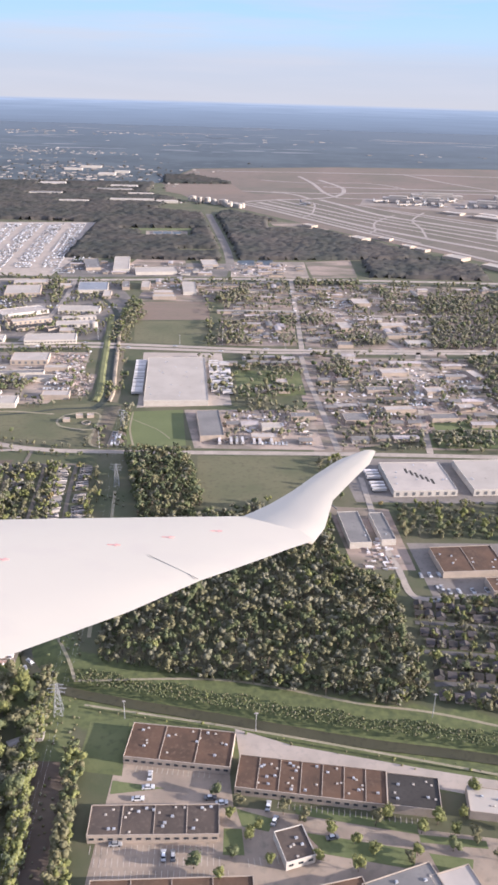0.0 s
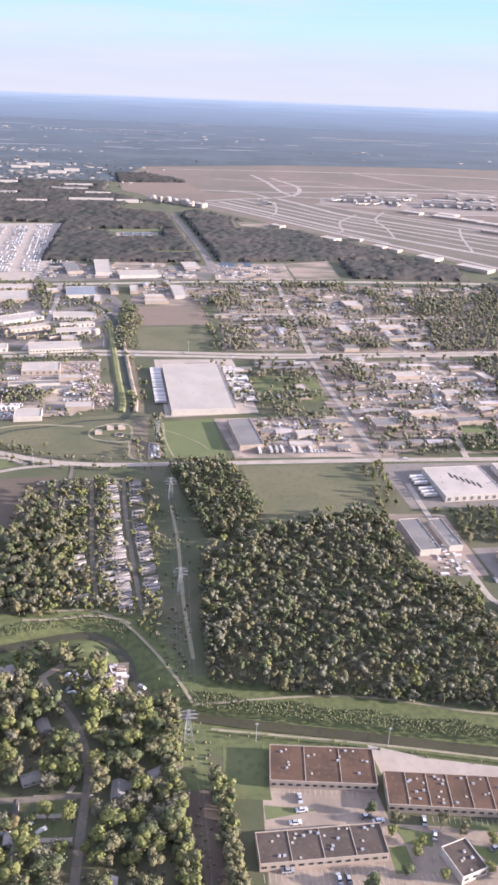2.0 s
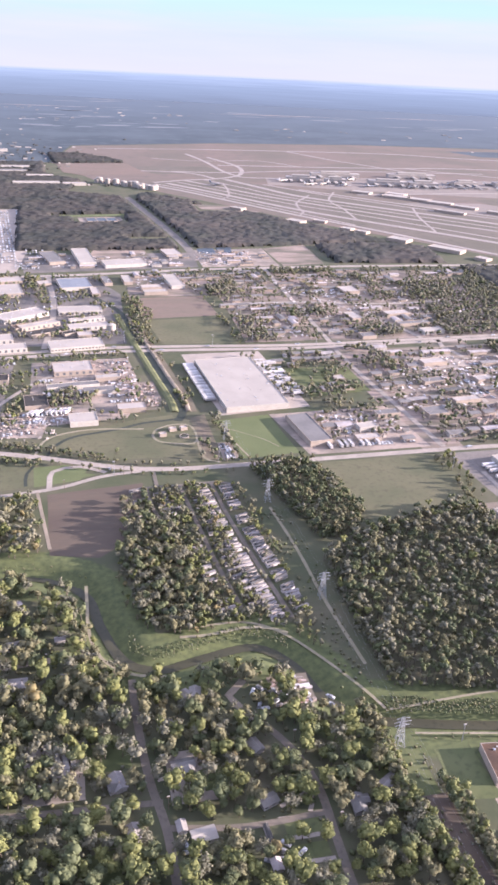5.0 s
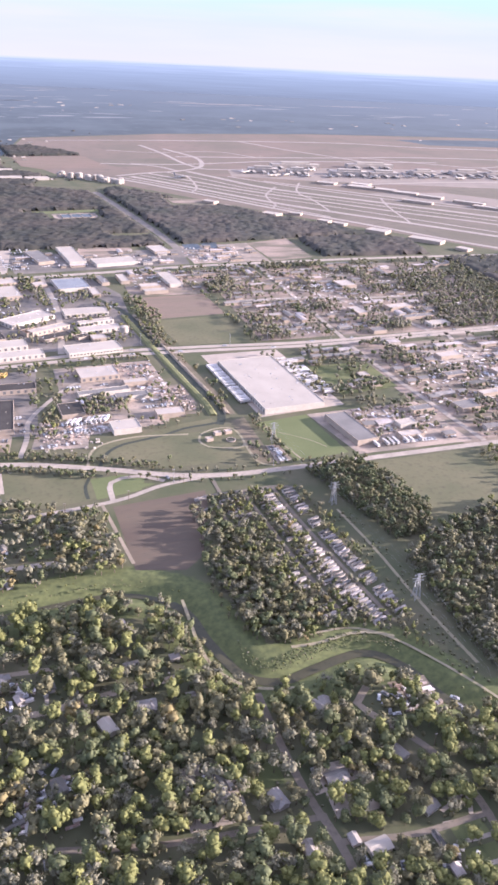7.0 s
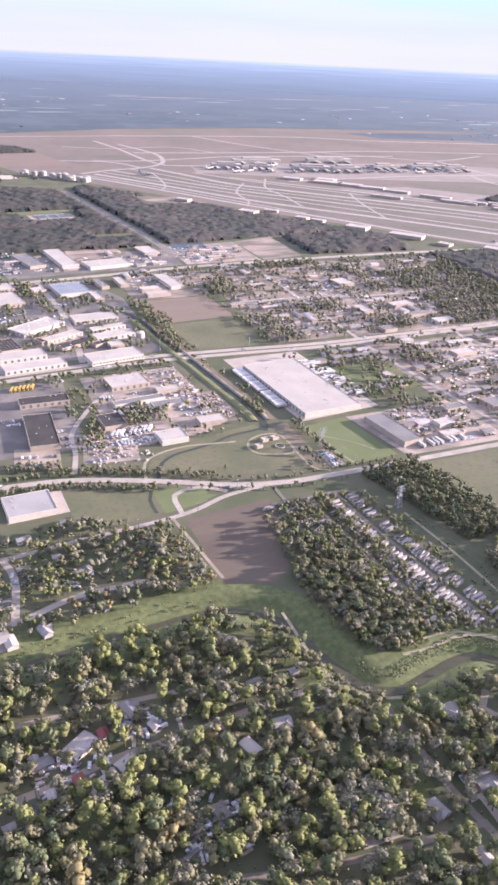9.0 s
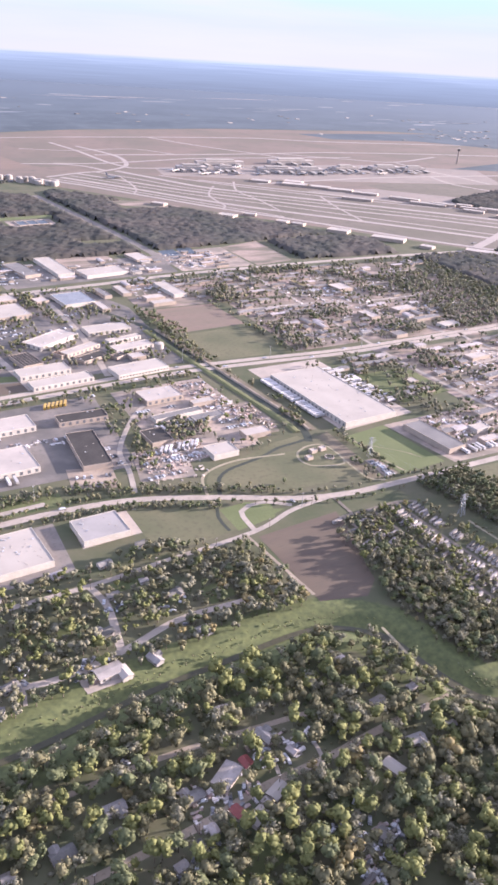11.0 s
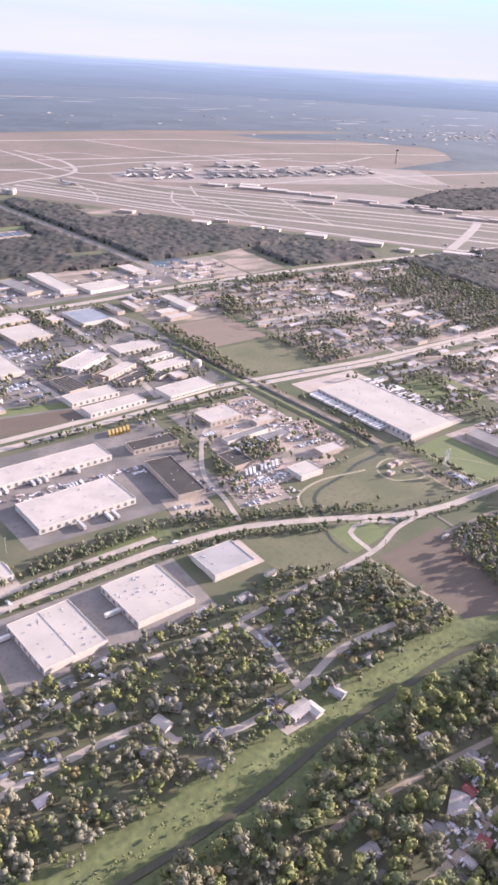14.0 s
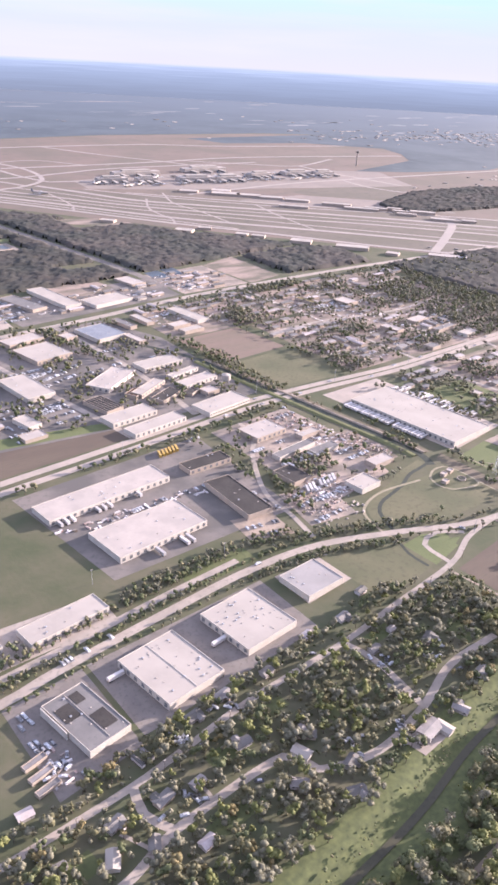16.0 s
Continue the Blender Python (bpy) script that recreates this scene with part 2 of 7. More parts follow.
WOODPOLE = mat("pole_wood", (0.16, 0.12, 0.085), (0.12, 0.09, 0.065), 0.5, 3.0)
TRAILERM = mat("trailer_white", (0.46, 0.43, 0.41), (0.38, 0.355, 0.34), 0.2, 1.5, rough=0.5, per_object=0.3, island=0.35)
PAINT = mat("car_paint", (0.40, 0.40, 0.41), (0.36, 0.36, 0.37), 0.4, 2.0, rough=0.3, per_object=0.75, island=0.0, bump=0)
CARMIX = mat("car_paint_mixed", (0.30, 0.30, 0.31), (0.26, 0.26, 0.27), 0.4, 2.0, rough=0.35, island=0.9, bump=0)
RUBBER = mat("tyre_rubber", (0.03, 0.03, 0.03), (0.04, 0.04, 0.04), 1.0, 4.0)
RUST = mat("rusty_scrap", (0.22, 0.16, 0.13), (0.30, 0.26, 0.23), 0.4, 2.0, c=(0.14, 0.115, 0.10), island=0.5)
BARK = mat("bark", (0.13, 0.105, 0.08), (0.10, 0.08, 0.06), 0.6, 3.0)


def leaf(name, a, b, c):
    m = mat(name, a, b, 0.11, 1.4, rough=0.8, c=c, bump=0.3, island=0.1)
    n, l = m.node_tree.nodes, m.node_tree.links
    p, out = n["Principled BSDF"], n["Material Output"]
    tr, mix = n.new("ShaderNodeBsdfTranslucent"), n.new("ShaderNodeMixShader")
    l.new(p.inputs["Base Color"].links[0].from_socket, tr.inputs["Color"])
    mix.inputs[0].default_value = 0.15
    l.new(p.outputs[0], mix.inputs[1])
    l.new(tr.outputs[0], mix.inputs[2])
    l.new(mix.outputs[0], out.inputs["Surface"])
    return m


OAK = leaf("oak_leaves", (0.085, 0.097, 0.047), (0.109, 0.119, 0.054), (0.064, 0.075, 0.037))
SPRING = leaf("spring_leaves", (0.161, 0.163, 0.056), (0.128, 0.136, 0.049), (0.095, 0.106, 0.041))
OLIVE = leaf("olive_leaves", (0.148, 0.136, 0.071), (0.121, 0.114, 0.063), (0.091, 0.087, 0.051))
GREYTWIG = leaf("bare_twigs", (0.168, 0.158, 0.108), (0.138, 0.132, 0.089), (0.102, 0.098, 0.068))
AMBER = leaf("amber_leaves", (0.196, 0.157, 0.068), (0.166, 0.136, 0.064), (0.119, 0.100, 0.051))
FARWOOD = mat("far_wood_leaves", (0.047, 0.0487, 0.0422), (0.0706, 0.0622, 0.0544), 0.012, 0.12, rough=0.9, c=(0.042, 0.042, 0.036), bump=0.2, island=0.1)
FARWOOD.node_tree.nodes["Principled BSDF"].inputs["Specular IOR Level"].default_value = 0.1
PINE = leaf("pine_needles", (0.071, 0.086, 0.046), (0.090, 0.101, 0.053), (0.053, 0.063, 0.037))


# ---- mesh helpers ----
def mesh_of(name, verts, faces, material=None, smooth=False):
    me = bpy.data.meshes.new(name)
    me.from_pydata([tuple(v) for v in verts], [], [tuple(f) for f in faces])
    me.update()
    if material:
        me.materials.append(material)
    if smooth:
        me.polygons.foreach_set("use_smooth", [True] * len(me.polygons))
    return me


def part(name, me, parent, label="", at=(0, 0, 0), rz=0.0, material=None):
    """One mesh object under a thing; me is a mesh or (verts, faces)."""
    if isinstance(me, tuple):
        me = mesh_of(name, me[0], me[1], material)
    ob = new(name, me)
    ob.parent = parent
    ob.matrix_basis = pose(*at, 0, 0, rz)
    return tagged(ob, label) if label else ob


def box(x0, y0, z0, x1, y1, z1, top=0.0):
    """A block; top: how far its upper edges are drawn in (a chamfered look)."""
    t = top
    v = [(x0, y0, z0), (x1, y0, z0), (x1, y1, z0), (x0, y1, z0),
         (x0 + t, y0 + t, z1), (x1 - t, y0 + t, z1), (x1 - t, y1 - t, z1), (x0 + t, y1 - t, z1)]
    f = [(3, 2, 1, 0), (4, 5, 6, 7), (0, 1, 5, 4), (1, 2, 6, 5), (2, 3, 7, 6), (3, 0, 4, 7)]
    return v, f


def merge(*shapes):
    v, f = [], []
    for vs, fs in shapes:
        o = len(v)
        v += list(vs)
        f += [tuple(i + o for i in q) for q in fs]
    return v, f


def ring(cx, cy, z0, z1, r0, r1, n=10, cap=True):
    v, f = [], []
    for k in range(n):
        a = 2 * math.pi * k / n
        v.append((cx + r0 * math.cos(a), cy + r0 * math.sin(a), z0))
        v.append((cx + r1 * math.cos(a), cy + r1 * math.sin(a), z1))
    for k in range(n):
        j = (k + 1) % n
        f.append((2 * k, 2 * j, 2 * j + 1, 2 * k + 1))
    if cap:
        f.append(tuple(2 * k + 1 for k in range(n)))
        f.append(tuple(2 * k for k in reversed(range(n))))
    return v, f


def beam(a, b, r, n=4):
    a, b = Vector(a), Vector(b)
    d = (b - a).normalized()
    u = d.orthogonal().normalized()
    w = d.cross(u)
    v, f = [], []
    for k in range(n):
        t = 2 * math.pi * k / n
        o = (u * math.cos(t) + w * math.sin(t)) * r
        v += [a + o, b + o]
    for k in range(n):
        j = (k + 1) % n
        f.append((2 * k, 2 * j, 2 * j + 1, 2 * k + 1))
    f += [tuple(2 * k + 1 for k in range(n)), tuple(2 * k for k in reversed(range(n)))]
    return v, f


def smooth_line(pts, step=6.0):
    """Catmull-Rom through the points."""
    p = [np.array(q, float) for q in pts]
    p = [2 * p[0] - p[1]] + p + [2 * p[-1] - p[-2]]
    out = []
    for i in range(1, len(p) - 2):
        n = max(1, int(np.hypot(*(p[i + 1] - p[i])) / step))
        for k in range(n):
            t = k / n
            out.append(0.5 * (2 * p[i] + (p[i + 1] - p[i - 1]) * t + (2 * p[i - 1] - 5 * p[i] + 4 * p[i + 1] - p[i + 2]) * t * t
                              + (3 * p[i] - p[i - 1] - 3 * p[i + 1] + p[i + 2]) * t ** 3))
    out.append(p[-2])
    return np.array(out)


def to_line(P, line):
    """Distance of the points P from a polyline."""
    best = np.full(len(P), 1e9)
    for a, b in zip(line[:-1], line[1:]):
        d = b - a
        t = np.clip(((P - a) @ d) / max(d @ d, 1e-9), 0, 1)
        best = np.minimum(best, np.hypot(*(P - a - t[:, None] * d).T))
    return best


def inside(P, poly):
    q, ok = np.array(poly, float), np.zeros(len(P), bool)
    for (x0, y0), (x1, y1) in zip(q, np.roll(q, -1, 0)):
        if y0 == y1:
            continue
        hit = ((y0 > P[:, 1]) != (y1 > P[:, 1])) & (P[:, 0] < (x1 - x0) * (P[:, 1] - y0) / (y1 - y0) + x0)
        ok ^= hit
    return ok


# ---- ground ----
BAYOU = smooth_line([(420, 135), (260, 180), (150, 210), (98, 222), (50, 229), (-4, 240), (-49, 249), (-76, 257), (-90, 272), (-97, 292), (-112, 307),
                     (-138, 303), (-156, 299), (-171, 307), (-180, 331), (-188, 360), (-216, 377), (-265, 374), (-310, 369),
                     (-352, 360), (-395, 355), (-460, 350), (-560, 338), (-720, 330)], 5)
WATER_HALF = 2.2


def bayou_depth(d):
    t = np.clip((d - WATER_HALF) / 11.0, 0, 1)
    return -3.4 * (1 - t * t * (3 - 2 * t))


def build_ground():
    def axis(lo, hi, s, far):
        out = np.geomspace(30, far, 9)
        return np.concatenate([(lo - out)[::-1], np.arange(lo, hi + 0.1, s), hi + out])
    xs, ys = axis(-720, 260, 3, 5600), axis(120, 420, 3, 5600)
    X, Y = np.meshgrid(xs, ys)
    P = np.c_[X.ravel(), Y.ravel()]
    near = (P[:, 0] > -780) & (P[:, 0] < 440) & (P[:, 1] > 100) & (P[:, 1] < 450)
    d = np.full(len(P), 500.0)
    d[near] = to_line(P[near], BAYOU)
    Z = bayou_depth(d)
    nx = len(xs)
    idx = np.arange(len(P)).reshape(len(ys), nx)
    F = np.stack([idx[:-1, :-1], idx[:-1, 1:], idx[1:, 1:], idx[1:, :-1]], -1).reshape(-1, 4)
    me = mesh_of("ground", np.c_[P, Z].tolist(), F.tolist(), smooth=True)
    at = me.attributes.new("bank", "FLOAT", "POINT")
    at.data.foreach_set("value", d.astype(np.float32))
    m = mat("ground_cover", (0.062, 0.07, 0.036), (0.10, 0.092, 0.057), 0.035, 0.3, c=(0.075, 0.08, 0.041))
    n, l = m.node_tree.nodes, m.node_tree.links
    p = n["Principled BSDF"]
    base = p.inputs["Base Color"].links[0].from_socket
    a = n.new("ShaderNodeAttribute")
    a.attribute_name = "bank"
    nz = n.new("ShaderNodeTexNoise")
    nz.inputs["Scale"].default_value = 0.12
    geo = n.new("ShaderNodeNewGeometry")
    l.new(geo.outputs["Position"], nz.inputs["Vector"])
    ad = n.new("ShaderNodeMath")
    ad.operation, ad.inputs[1].default_value = "MULTIPLY_ADD", 9.0
    l.new(nz.outputs["Fac"], ad.inputs[0])
    l.new(a.outputs["Fac"], ad.inputs[2])
    r = n.new("ShaderNodeMapRange")
    r.inputs["From Min"].default_value, r.inputs["From Max"].default_value = 24, 26
    l.new(ad.outputs[0], r.inputs["Value"])
    g = n.new("ShaderNodeTexNoise")
    g.inputs["Scale"].default_value, g.inputs["Detail"].default_value = 0.35, 5
    l.new(geo.outputs["Position"], g.inputs["Vector"])
    ramp = n.new("ShaderNodeValToRGB")
    ramp.color_ramp.elements[0].position, ramp.color_ramp.elements[0].color = 0.3, (0.06, 0.071, 0.031, 1)
    ramp.color_ramp.elements[1].position, ramp.color_ramp.elements[1].color = 0.7, (0.11, 0.122, 0.048, 1)
    l.new(g.outputs["Fac"], ramp.inputs[0])
    mx = n.new("ShaderNodeMix")
    mx.data_type = "RGBA"
    l.new(r.outputs[0], mx.inputs["Factor"])
    l.new(ramp.outputs[0], mx.inputs["A"])
    l.new(base, mx.inputs["B"])
    l.new(mx.outputs["Result"], p.inputs["Base Color"])
    me.materials.append(m)
    tagged(new("ground", me), "flat coastal plain of scrubby grass with grassy bayou banks", "ground", kind="structure")


build_ground()


def ribbon(name, pts, width, z, material, label, category="road", step=6.0, raw=False):
    L = np.array(pts, float) if raw else smooth_line(pts, step)
    t = np.gradient(L, axis=0)
    t /= np.hypot(*t.T)[:, None]
    nrm = np.c_[-t[:, 1], t[:, 0]] * width / 2
    v = [(*q, z) for q in L + nrm] + [(*q, z) for q in L - nrm]
    n = len(L)
    f = [(i, n + i, n + i + 1, i + 1) for i in range(n - 1)]
    tagged(new(name, mesh_of(name, v, f, material)), label, category, kind="structure")
    return L


def patch(name, pts, z, material, label, category="ground"):
    n = len(pts)
    a = sum(pts[i][0] * pts[(i + 1) % n][1] - pts[(i + 1) % n][0] * pts[i][1] for i in range(n))
    pts = pts if a > 0 else pts[::-1]
    return tagged(new(name, mesh_of(name, [(*p, z) for p in pts], [tuple(range(n))], material)), label, category, kind="structure")


BEND = int(np.argmax(BAYOU[:, 0] < -186))
ribbon("water", BAYOU[:BEND + 2], WATER_HALF * 2 + 0.6, -3.0, WATER, "murky olive-brown bayou water between grassy banks", "water", raw=True)
ribbon("water", BAYOU[BEND:], WATER_HALF * 2 - 1.0, -3.006, WATER, "narrow murky bayou water between grassy banks", "water", raw=True)

# roads: centre line, width
ROADS = []


def road(pts, width, material, label, z=0.06, name="road"):
    L = ribbon(name, pts, width, z + 0.004 * len(ROADS), material, label)
    ROADS.append((L, width))
    return L


road([(-720, 500), (-560, 503), (-469, 509), (-439, 514), (-369, 522), (-311, 527), (-260, 524), (-208, 507), (-165, 489), (-134, 482), (-94, 481), (67, 486), (175, 487), (420, 488), (800, 480)], 5.8, LANE, "worn pale arterial road across the plain", 0.10)
road([(-720, 514), (-560, 516), (-439, 526), (-369, 534), (-311, 539)], 4.6, LANE, "worn pale carriageway beside a planted median", 0.08)
road([(-141, 482), (-172, 477), (-205, 464), (-265, 456), (-310, 450), (-375, 446), (-414, 440), (-443, 436), (-478, 434), (-520, 432), (-600, 428)], 3.6, LANE, "worn pale residential street", 0.06)
road([(-170, 482), (-186, 492), (-203, 487), (-205, 464)], 3.4, LANE, "looping pale access road", 0.07)
road([(-239, 408), (-277, 407), (-310, 396), (-346, 390), (-375, 398), (-383, 412), (-440, 409), (-462, 402), (-500, 396)], 4, LANE, "narrow residential street under trees", 0.05)
road([(-443, 436), (-446, 422), (-440, 409)], 4, LANE, "narrow residential cross street", 0.05)
road([(-310, 450), (-306, 430), (-310, 396)], 4, LANE, "narrow residential cross street", 0.05)
road([(-212, 462), (-208, 430), (-204, 398)], 2, DIRTROAD, "thin dirt track along a field edge", 0.05)
road([(-185, 311), (-223, 308), (-254, 304), (-285, 302), (-310, 297), (-350, 293), (-420, 288)], 3.6, DIRTROAD, "pale dirt track lined with houses", 0.05)
road([(-250, 328), (-283, 330), (-323, 331), (-365, 328)], 2.8, DIRTROAD, "narrow dirt track lined with houses", 0.05)
road([(-169, 292), (-169, 275), (-167, 240), (-163, 217), (-162, 190), (-160, 150)], 3.2, EARTHLANE, "narrow brown street between wooded yards", 0.05)
road([(-122, 262), (-112, 246), (-106, 225), (-106, 200), (-106, 150)], 3.2, EARTHLANE, "narrow brown street between wooded yards", 0.05)
road([(-122, 262), (-130, 276), (-122, 284)], 3.5, DIRTROAD, "short dirt drive to a yard", 0.05)
road([(-162, 217), (-135, 213), (-106, 214)], 2.6, EARTHLANE, "shaded dirt lane between yards", 0.055)
road([(-260, 240), (-220, 232), (-163, 228)], 2.6, EARTHLANE, "shaded dirt lane between yards", 0.055)
road([(-820, 640), (-560, 668), (-396, 687), (-331, 693), (-254, 702), (-164, 712), (-87, 712), (16, 708), (120, 714), (243, 722), (520, 735), (900, 740)], 7, CONCRETE, "pale concrete highway carriageway", 0.10, "highway")
road([(-820, 653), (-560, 681), (-396, 699), (-331, 705), (-254, 713), (-164, 723), (-87, 722), (16, 717), (120, 722), (243, 730), (520, 745), (900, 750)], 7, CONCRETE, "pale concrete highway carriageway", 0.10, "highway")
road([(-600, 960), (-305, 982), (-166, 996), (-24, 1017), (153, 1028), (334, 1030), (700, 1020)], 10, LANE, "pale road running beside a railway line", 0.08)
road([(54, 700), (56, 640), (62, 562), (67, 490)], 4.5, LANE, "straight grey side street", 0.08)
road([(-18, 1065), (-30, 1235), (-73, 1589)], 12, ASPHALT, "dark straight cutting through woods", 0.05)
road([(167, 720), (150, 640), (138, 560), (130, 490)], 4.5, LANE, "straight grey side street", 0.08)
road([(-20, 860), (60, 862), (160, 850), (260, 860)], 5, LANE, "pale side street between yards", 0.08)
road([(60, 1020), (58, 860), (56, 720)], 5, LANE, "pale side street between yards", 0.07)
road([(-320, 1000), (-300, 860), (-284, 760), (-278, 715)], 6, LANE, "grey industrial street between warehouses", 0.07)
road([(-212, 985), (-205, 880), (-206, 800), (-212, 725)], 6, LANE, "grey industrial street between warehouses", 0.07)
road([(-192, 692), (-198, 666), (-220, 639), (-246, 592), (-250, 560), (-256, 532)], 3.6, LANE, "grey industrial street beside a walled yard", 0.07)

road([(163, 703), (172, 661), (183, 628), (192, 598), (200, 570), (206, 520)], 5, LANE, "pale slanting side street between yards", 0.075)
road([(62, 905), (86, 880), (106, 843), (128, 799), (144, 758), (153, 728)], 5, LANE, "pale slanting side street between yards", 0.075)

road([(83, 259), (96, 259.5), (130, 255), (170, 250)], 2.8, ESTATEROAD, "dark narrow estate street between small houses", 0.05)
road([(83, 280), (104, 278.5), (135, 275), (170, 271)], 2.8, ESTATEROAD, "dark narrow estate street between small houses", 0.05)
road([(83, 301), (106, 299.5), (135, 296), (170, 292)], 2.8, ESTATEROAD, "dark narrow estate street between small houses", 0.05)
road([(77, 451), (79, 377), (83, 345), (87, 321), (107, 322), (129, 325), (170, 328)], 3.6, LANE, "pale lane curving round a school", 0.05)
# drainage ditch with its two banks
DITCH = [(-232, 985), (-185, 930), (-155, 880), (-135.5, 827), (-128.5, 766), (-119, 684), (-114.5, 645), (-108.5, 597), (-108, 572), (-114, 556)]


def berm(pts, width, height, material, label):
    """A low earth bank with sloping sides along a line."""
    L = smooth_line(pts, 8)
    t = np.gradient(L, axis=0)
    t /= np.hypot(*t.T)[:, None]
    nrm = np.c_[-t[:, 1], t[:, 0]]
    v = []
    for off, z in ((-0.5, 0.0), (-0.22, height), (0.22, height), (0.5, 0.0)):
        v += [(*q, z) for q in L + nrm * off * width]
    n = len(L)
    f = [(k * n + i + 1, k * n + i, (k + 1) * n + i, (k + 1) * n + i + 1) for k in range(3) for i in range(n - 1)]
    tagged(new("ditch_bank", mesh_of("ditch_bank", v, f, material)), label, "bank", kind="structure")


berm([(x - 6.3, y) for x, y in DITCH[3:9]], 6.5, 1.2, BANKGRASS, "mown olive bank of a straight drainage ditch")
berm([(x + 4.6, y) for x, y in DITCH[3:9]], 3.6, 1.0, DIRTROAD, "pale dirt service bank of a straight drainage ditch")
ribbon("ditch_bank", [(x + 8.5, y) for x, y in DITCH[3:9]], 4.6, 0.045, BROWNGRASS, "reddish brown strip beside a drainage ditch", "bank")
ribbon("ditch_water", DITCH, 6.2, 0.05, DITCHWATER, "dark water in a straight drainage ditch", "water")
BASIN_DITCH = [(-114, 560), (-122, 558), (-140, 555), (-157, 547), (-175, 542), (-188, 538), (-198, 530), (-204, 518), (-208, 505)]
ribbon("ditch_bank", [(x - 2, y + 3) for x, y in BASIN_DITCH], 9.5, 0.048, DRYGRASS, "olive grassy sides of a curving drainage channel", "bank")
ribbon("ditch_water", BASIN_DITCH, 2.8, 0.062, DITCHWATER, "dark wet bed of a curving drainage channel", "water")
for k, (pts, w) in enumerate((([(-67, 257), (-4, 259), (50, 247), (77, 243), (110, 234), (200, 205)], 1.6), ([(-60, 243), (3, 232), (60, 220), (96, 212)], 1.4), ([(-140, 322), (-114, 322), (-98, 312), (-84, 292), (-72, 270), (-67, 258)], 1.8),
               ([(-135, 533), (-131, 543), (-118, 550), (-106, 546), (-105, 522), (-113, 517), (-131, 523), (-135, 533)], 2.2), ([(-105, 522), (-104, 494), (-94, 487)], 2.5), ([(-214, 500), (-214, 514), (-206, 537), (-179, 548), (-140, 545)], 2.5),
               ([(-186, 362), (-186, 345), (-186, 330), (-184, 315), (-178, 303), (-168, 295), (-152, 291)], 2.0), ([(-145, 316), (-132, 315.5), (-115, 318), (-103, 316), (-95, 311)], 2.4), ([(-76, 425), (-72, 380), (-70, 330), (-66, 285)], 2.2), ([(-82, 552), (-80, 520), (-74, 492)], 1.6), ([(-82, 540), (-60, 520), (-50, 505)], 0.8))):
    ribbon("footpath", pts, w * 0.8, 0.06 + 0.006 * k, TRACK, "thin pale dirt track through grass", "path", step=4)
MOBROADS = [[(-147, 458), (-145, 432), (-142, 418)], [(-126, 458), (-122, 415), (-118, 372), (-112, 330)], [(-106, 460), (-103, 420), (-97, 372), (-90, 322)], [(-150, 458), (-126, 459), (-104, 460), (-92, 456)], [(-140, 480), (-140, 458)]]
for pts in MOBROADS:
    road(pts, 2.4, EARTHLANE, "narrow grey-brown lane between mobile homes", 0.055)
# lanes of the works district
for y0, x0, x1 in ((524, 72, 236), (556, 70, 240), (590, 66, 238), (624, 64, 236), (660, 62, 234), (690, 62, 232), (758, 62, 300), (796, 62, 300), (832, 62, 300), (900, 62, 300), (940, 62, 300), (980, 62, 300), (770, -20, 50), (815, -20, 50), (522, -10, 56), (545, -10, 56)):
    road([(x0, y0), ((x0 + x1) / 2, y0 + 0.04 * (x1 - x0)), (x1, y0 + 0.078 * (x1 - x0))], 3.4, DIRTROAD, "dusty lane between works yards", 0.05)

# ---- land patches ----
U = radians(4.5)


def g2(cx, cy, w, d, ang=4.5):
    a = radians(ang)
    ux, uy = (math.cos(a), math.sin(a)), (-math.sin(a), math.cos(a))
    return [(cx + i * w / 2 * ux[0] + j * d / 2 * uy[0], cy + i * w / 2 * ux[1] + j * d / 2 * uy[1]) for i, j in ((-1, -1), (1, -1), (1, 1), (-1, 1))]


patch("field", [(-29, 478), (62, 480), (58, 440), (40, 402), (-25, 404)], 0.04, DRYGRASS, "flat dull green mown field", "field")
patch("field", [(-87, 553), (-45, 560), (-38, 494), (-78, 490)], 0.04, LAWN, "bright green mown lot beside a warehouse", "field")
patch("field", [(-194, 538), (-150, 548), (-99, 545), (-95, 497), (-181, 500), (-206, 516)], 0.04, DRYGRASS, "dull green mown retention field", "field")
patch("field", [(-114, 805), (-37, 812), (-31, 728), (-105, 730)], 0.04, DRYGRASS, "flat green square field beside a ditch", "field")
patch("field", [(-124, 888), (-41, 893), (-36, 818), (-114, 810)], 0.04, REDSOIL, "reddish brown rough field", "field")
patch("field", [(-430, 745), (-372, 744), (-270, 733), (-276, 716), (-394, 706), (-470, 700)], 0.04, SOIL, "ploughed reddish brown field", "field")
patch("field", [(-440, 775), (-365, 765), (-286, 750), (-270, 736), (-372, 748), (-440, 748)], 0.05, LAWN, "strip of bright green grass", "field")
patch("field", [(-206, 458), (-148, 465), (-152, 440), (-160, 420), (-166, 397), (-178, 386), (-204, 392)], 0.04, SOIL, "dark reddish bare field beside a bayou", "field")
patch("field", [(-268, 515), (-212, 497), (-206, 470), (-266, 462)], 0.04, DRYGRASS, "olive grass beside a pale warehouse", "field")
patch("field", [(-104.5, 560), (-92.5, 566), (-92.5, 490), (-104.5, 492)], 0.045, BROWNGRASS, "dry brown strip under power lines", "field")
patch("yard", [(-92, 516), (-82.6, 516), (-80.5, 492), (-92, 489)], 0.05, LOT, "small tan lot packed with vehicles", "yard")
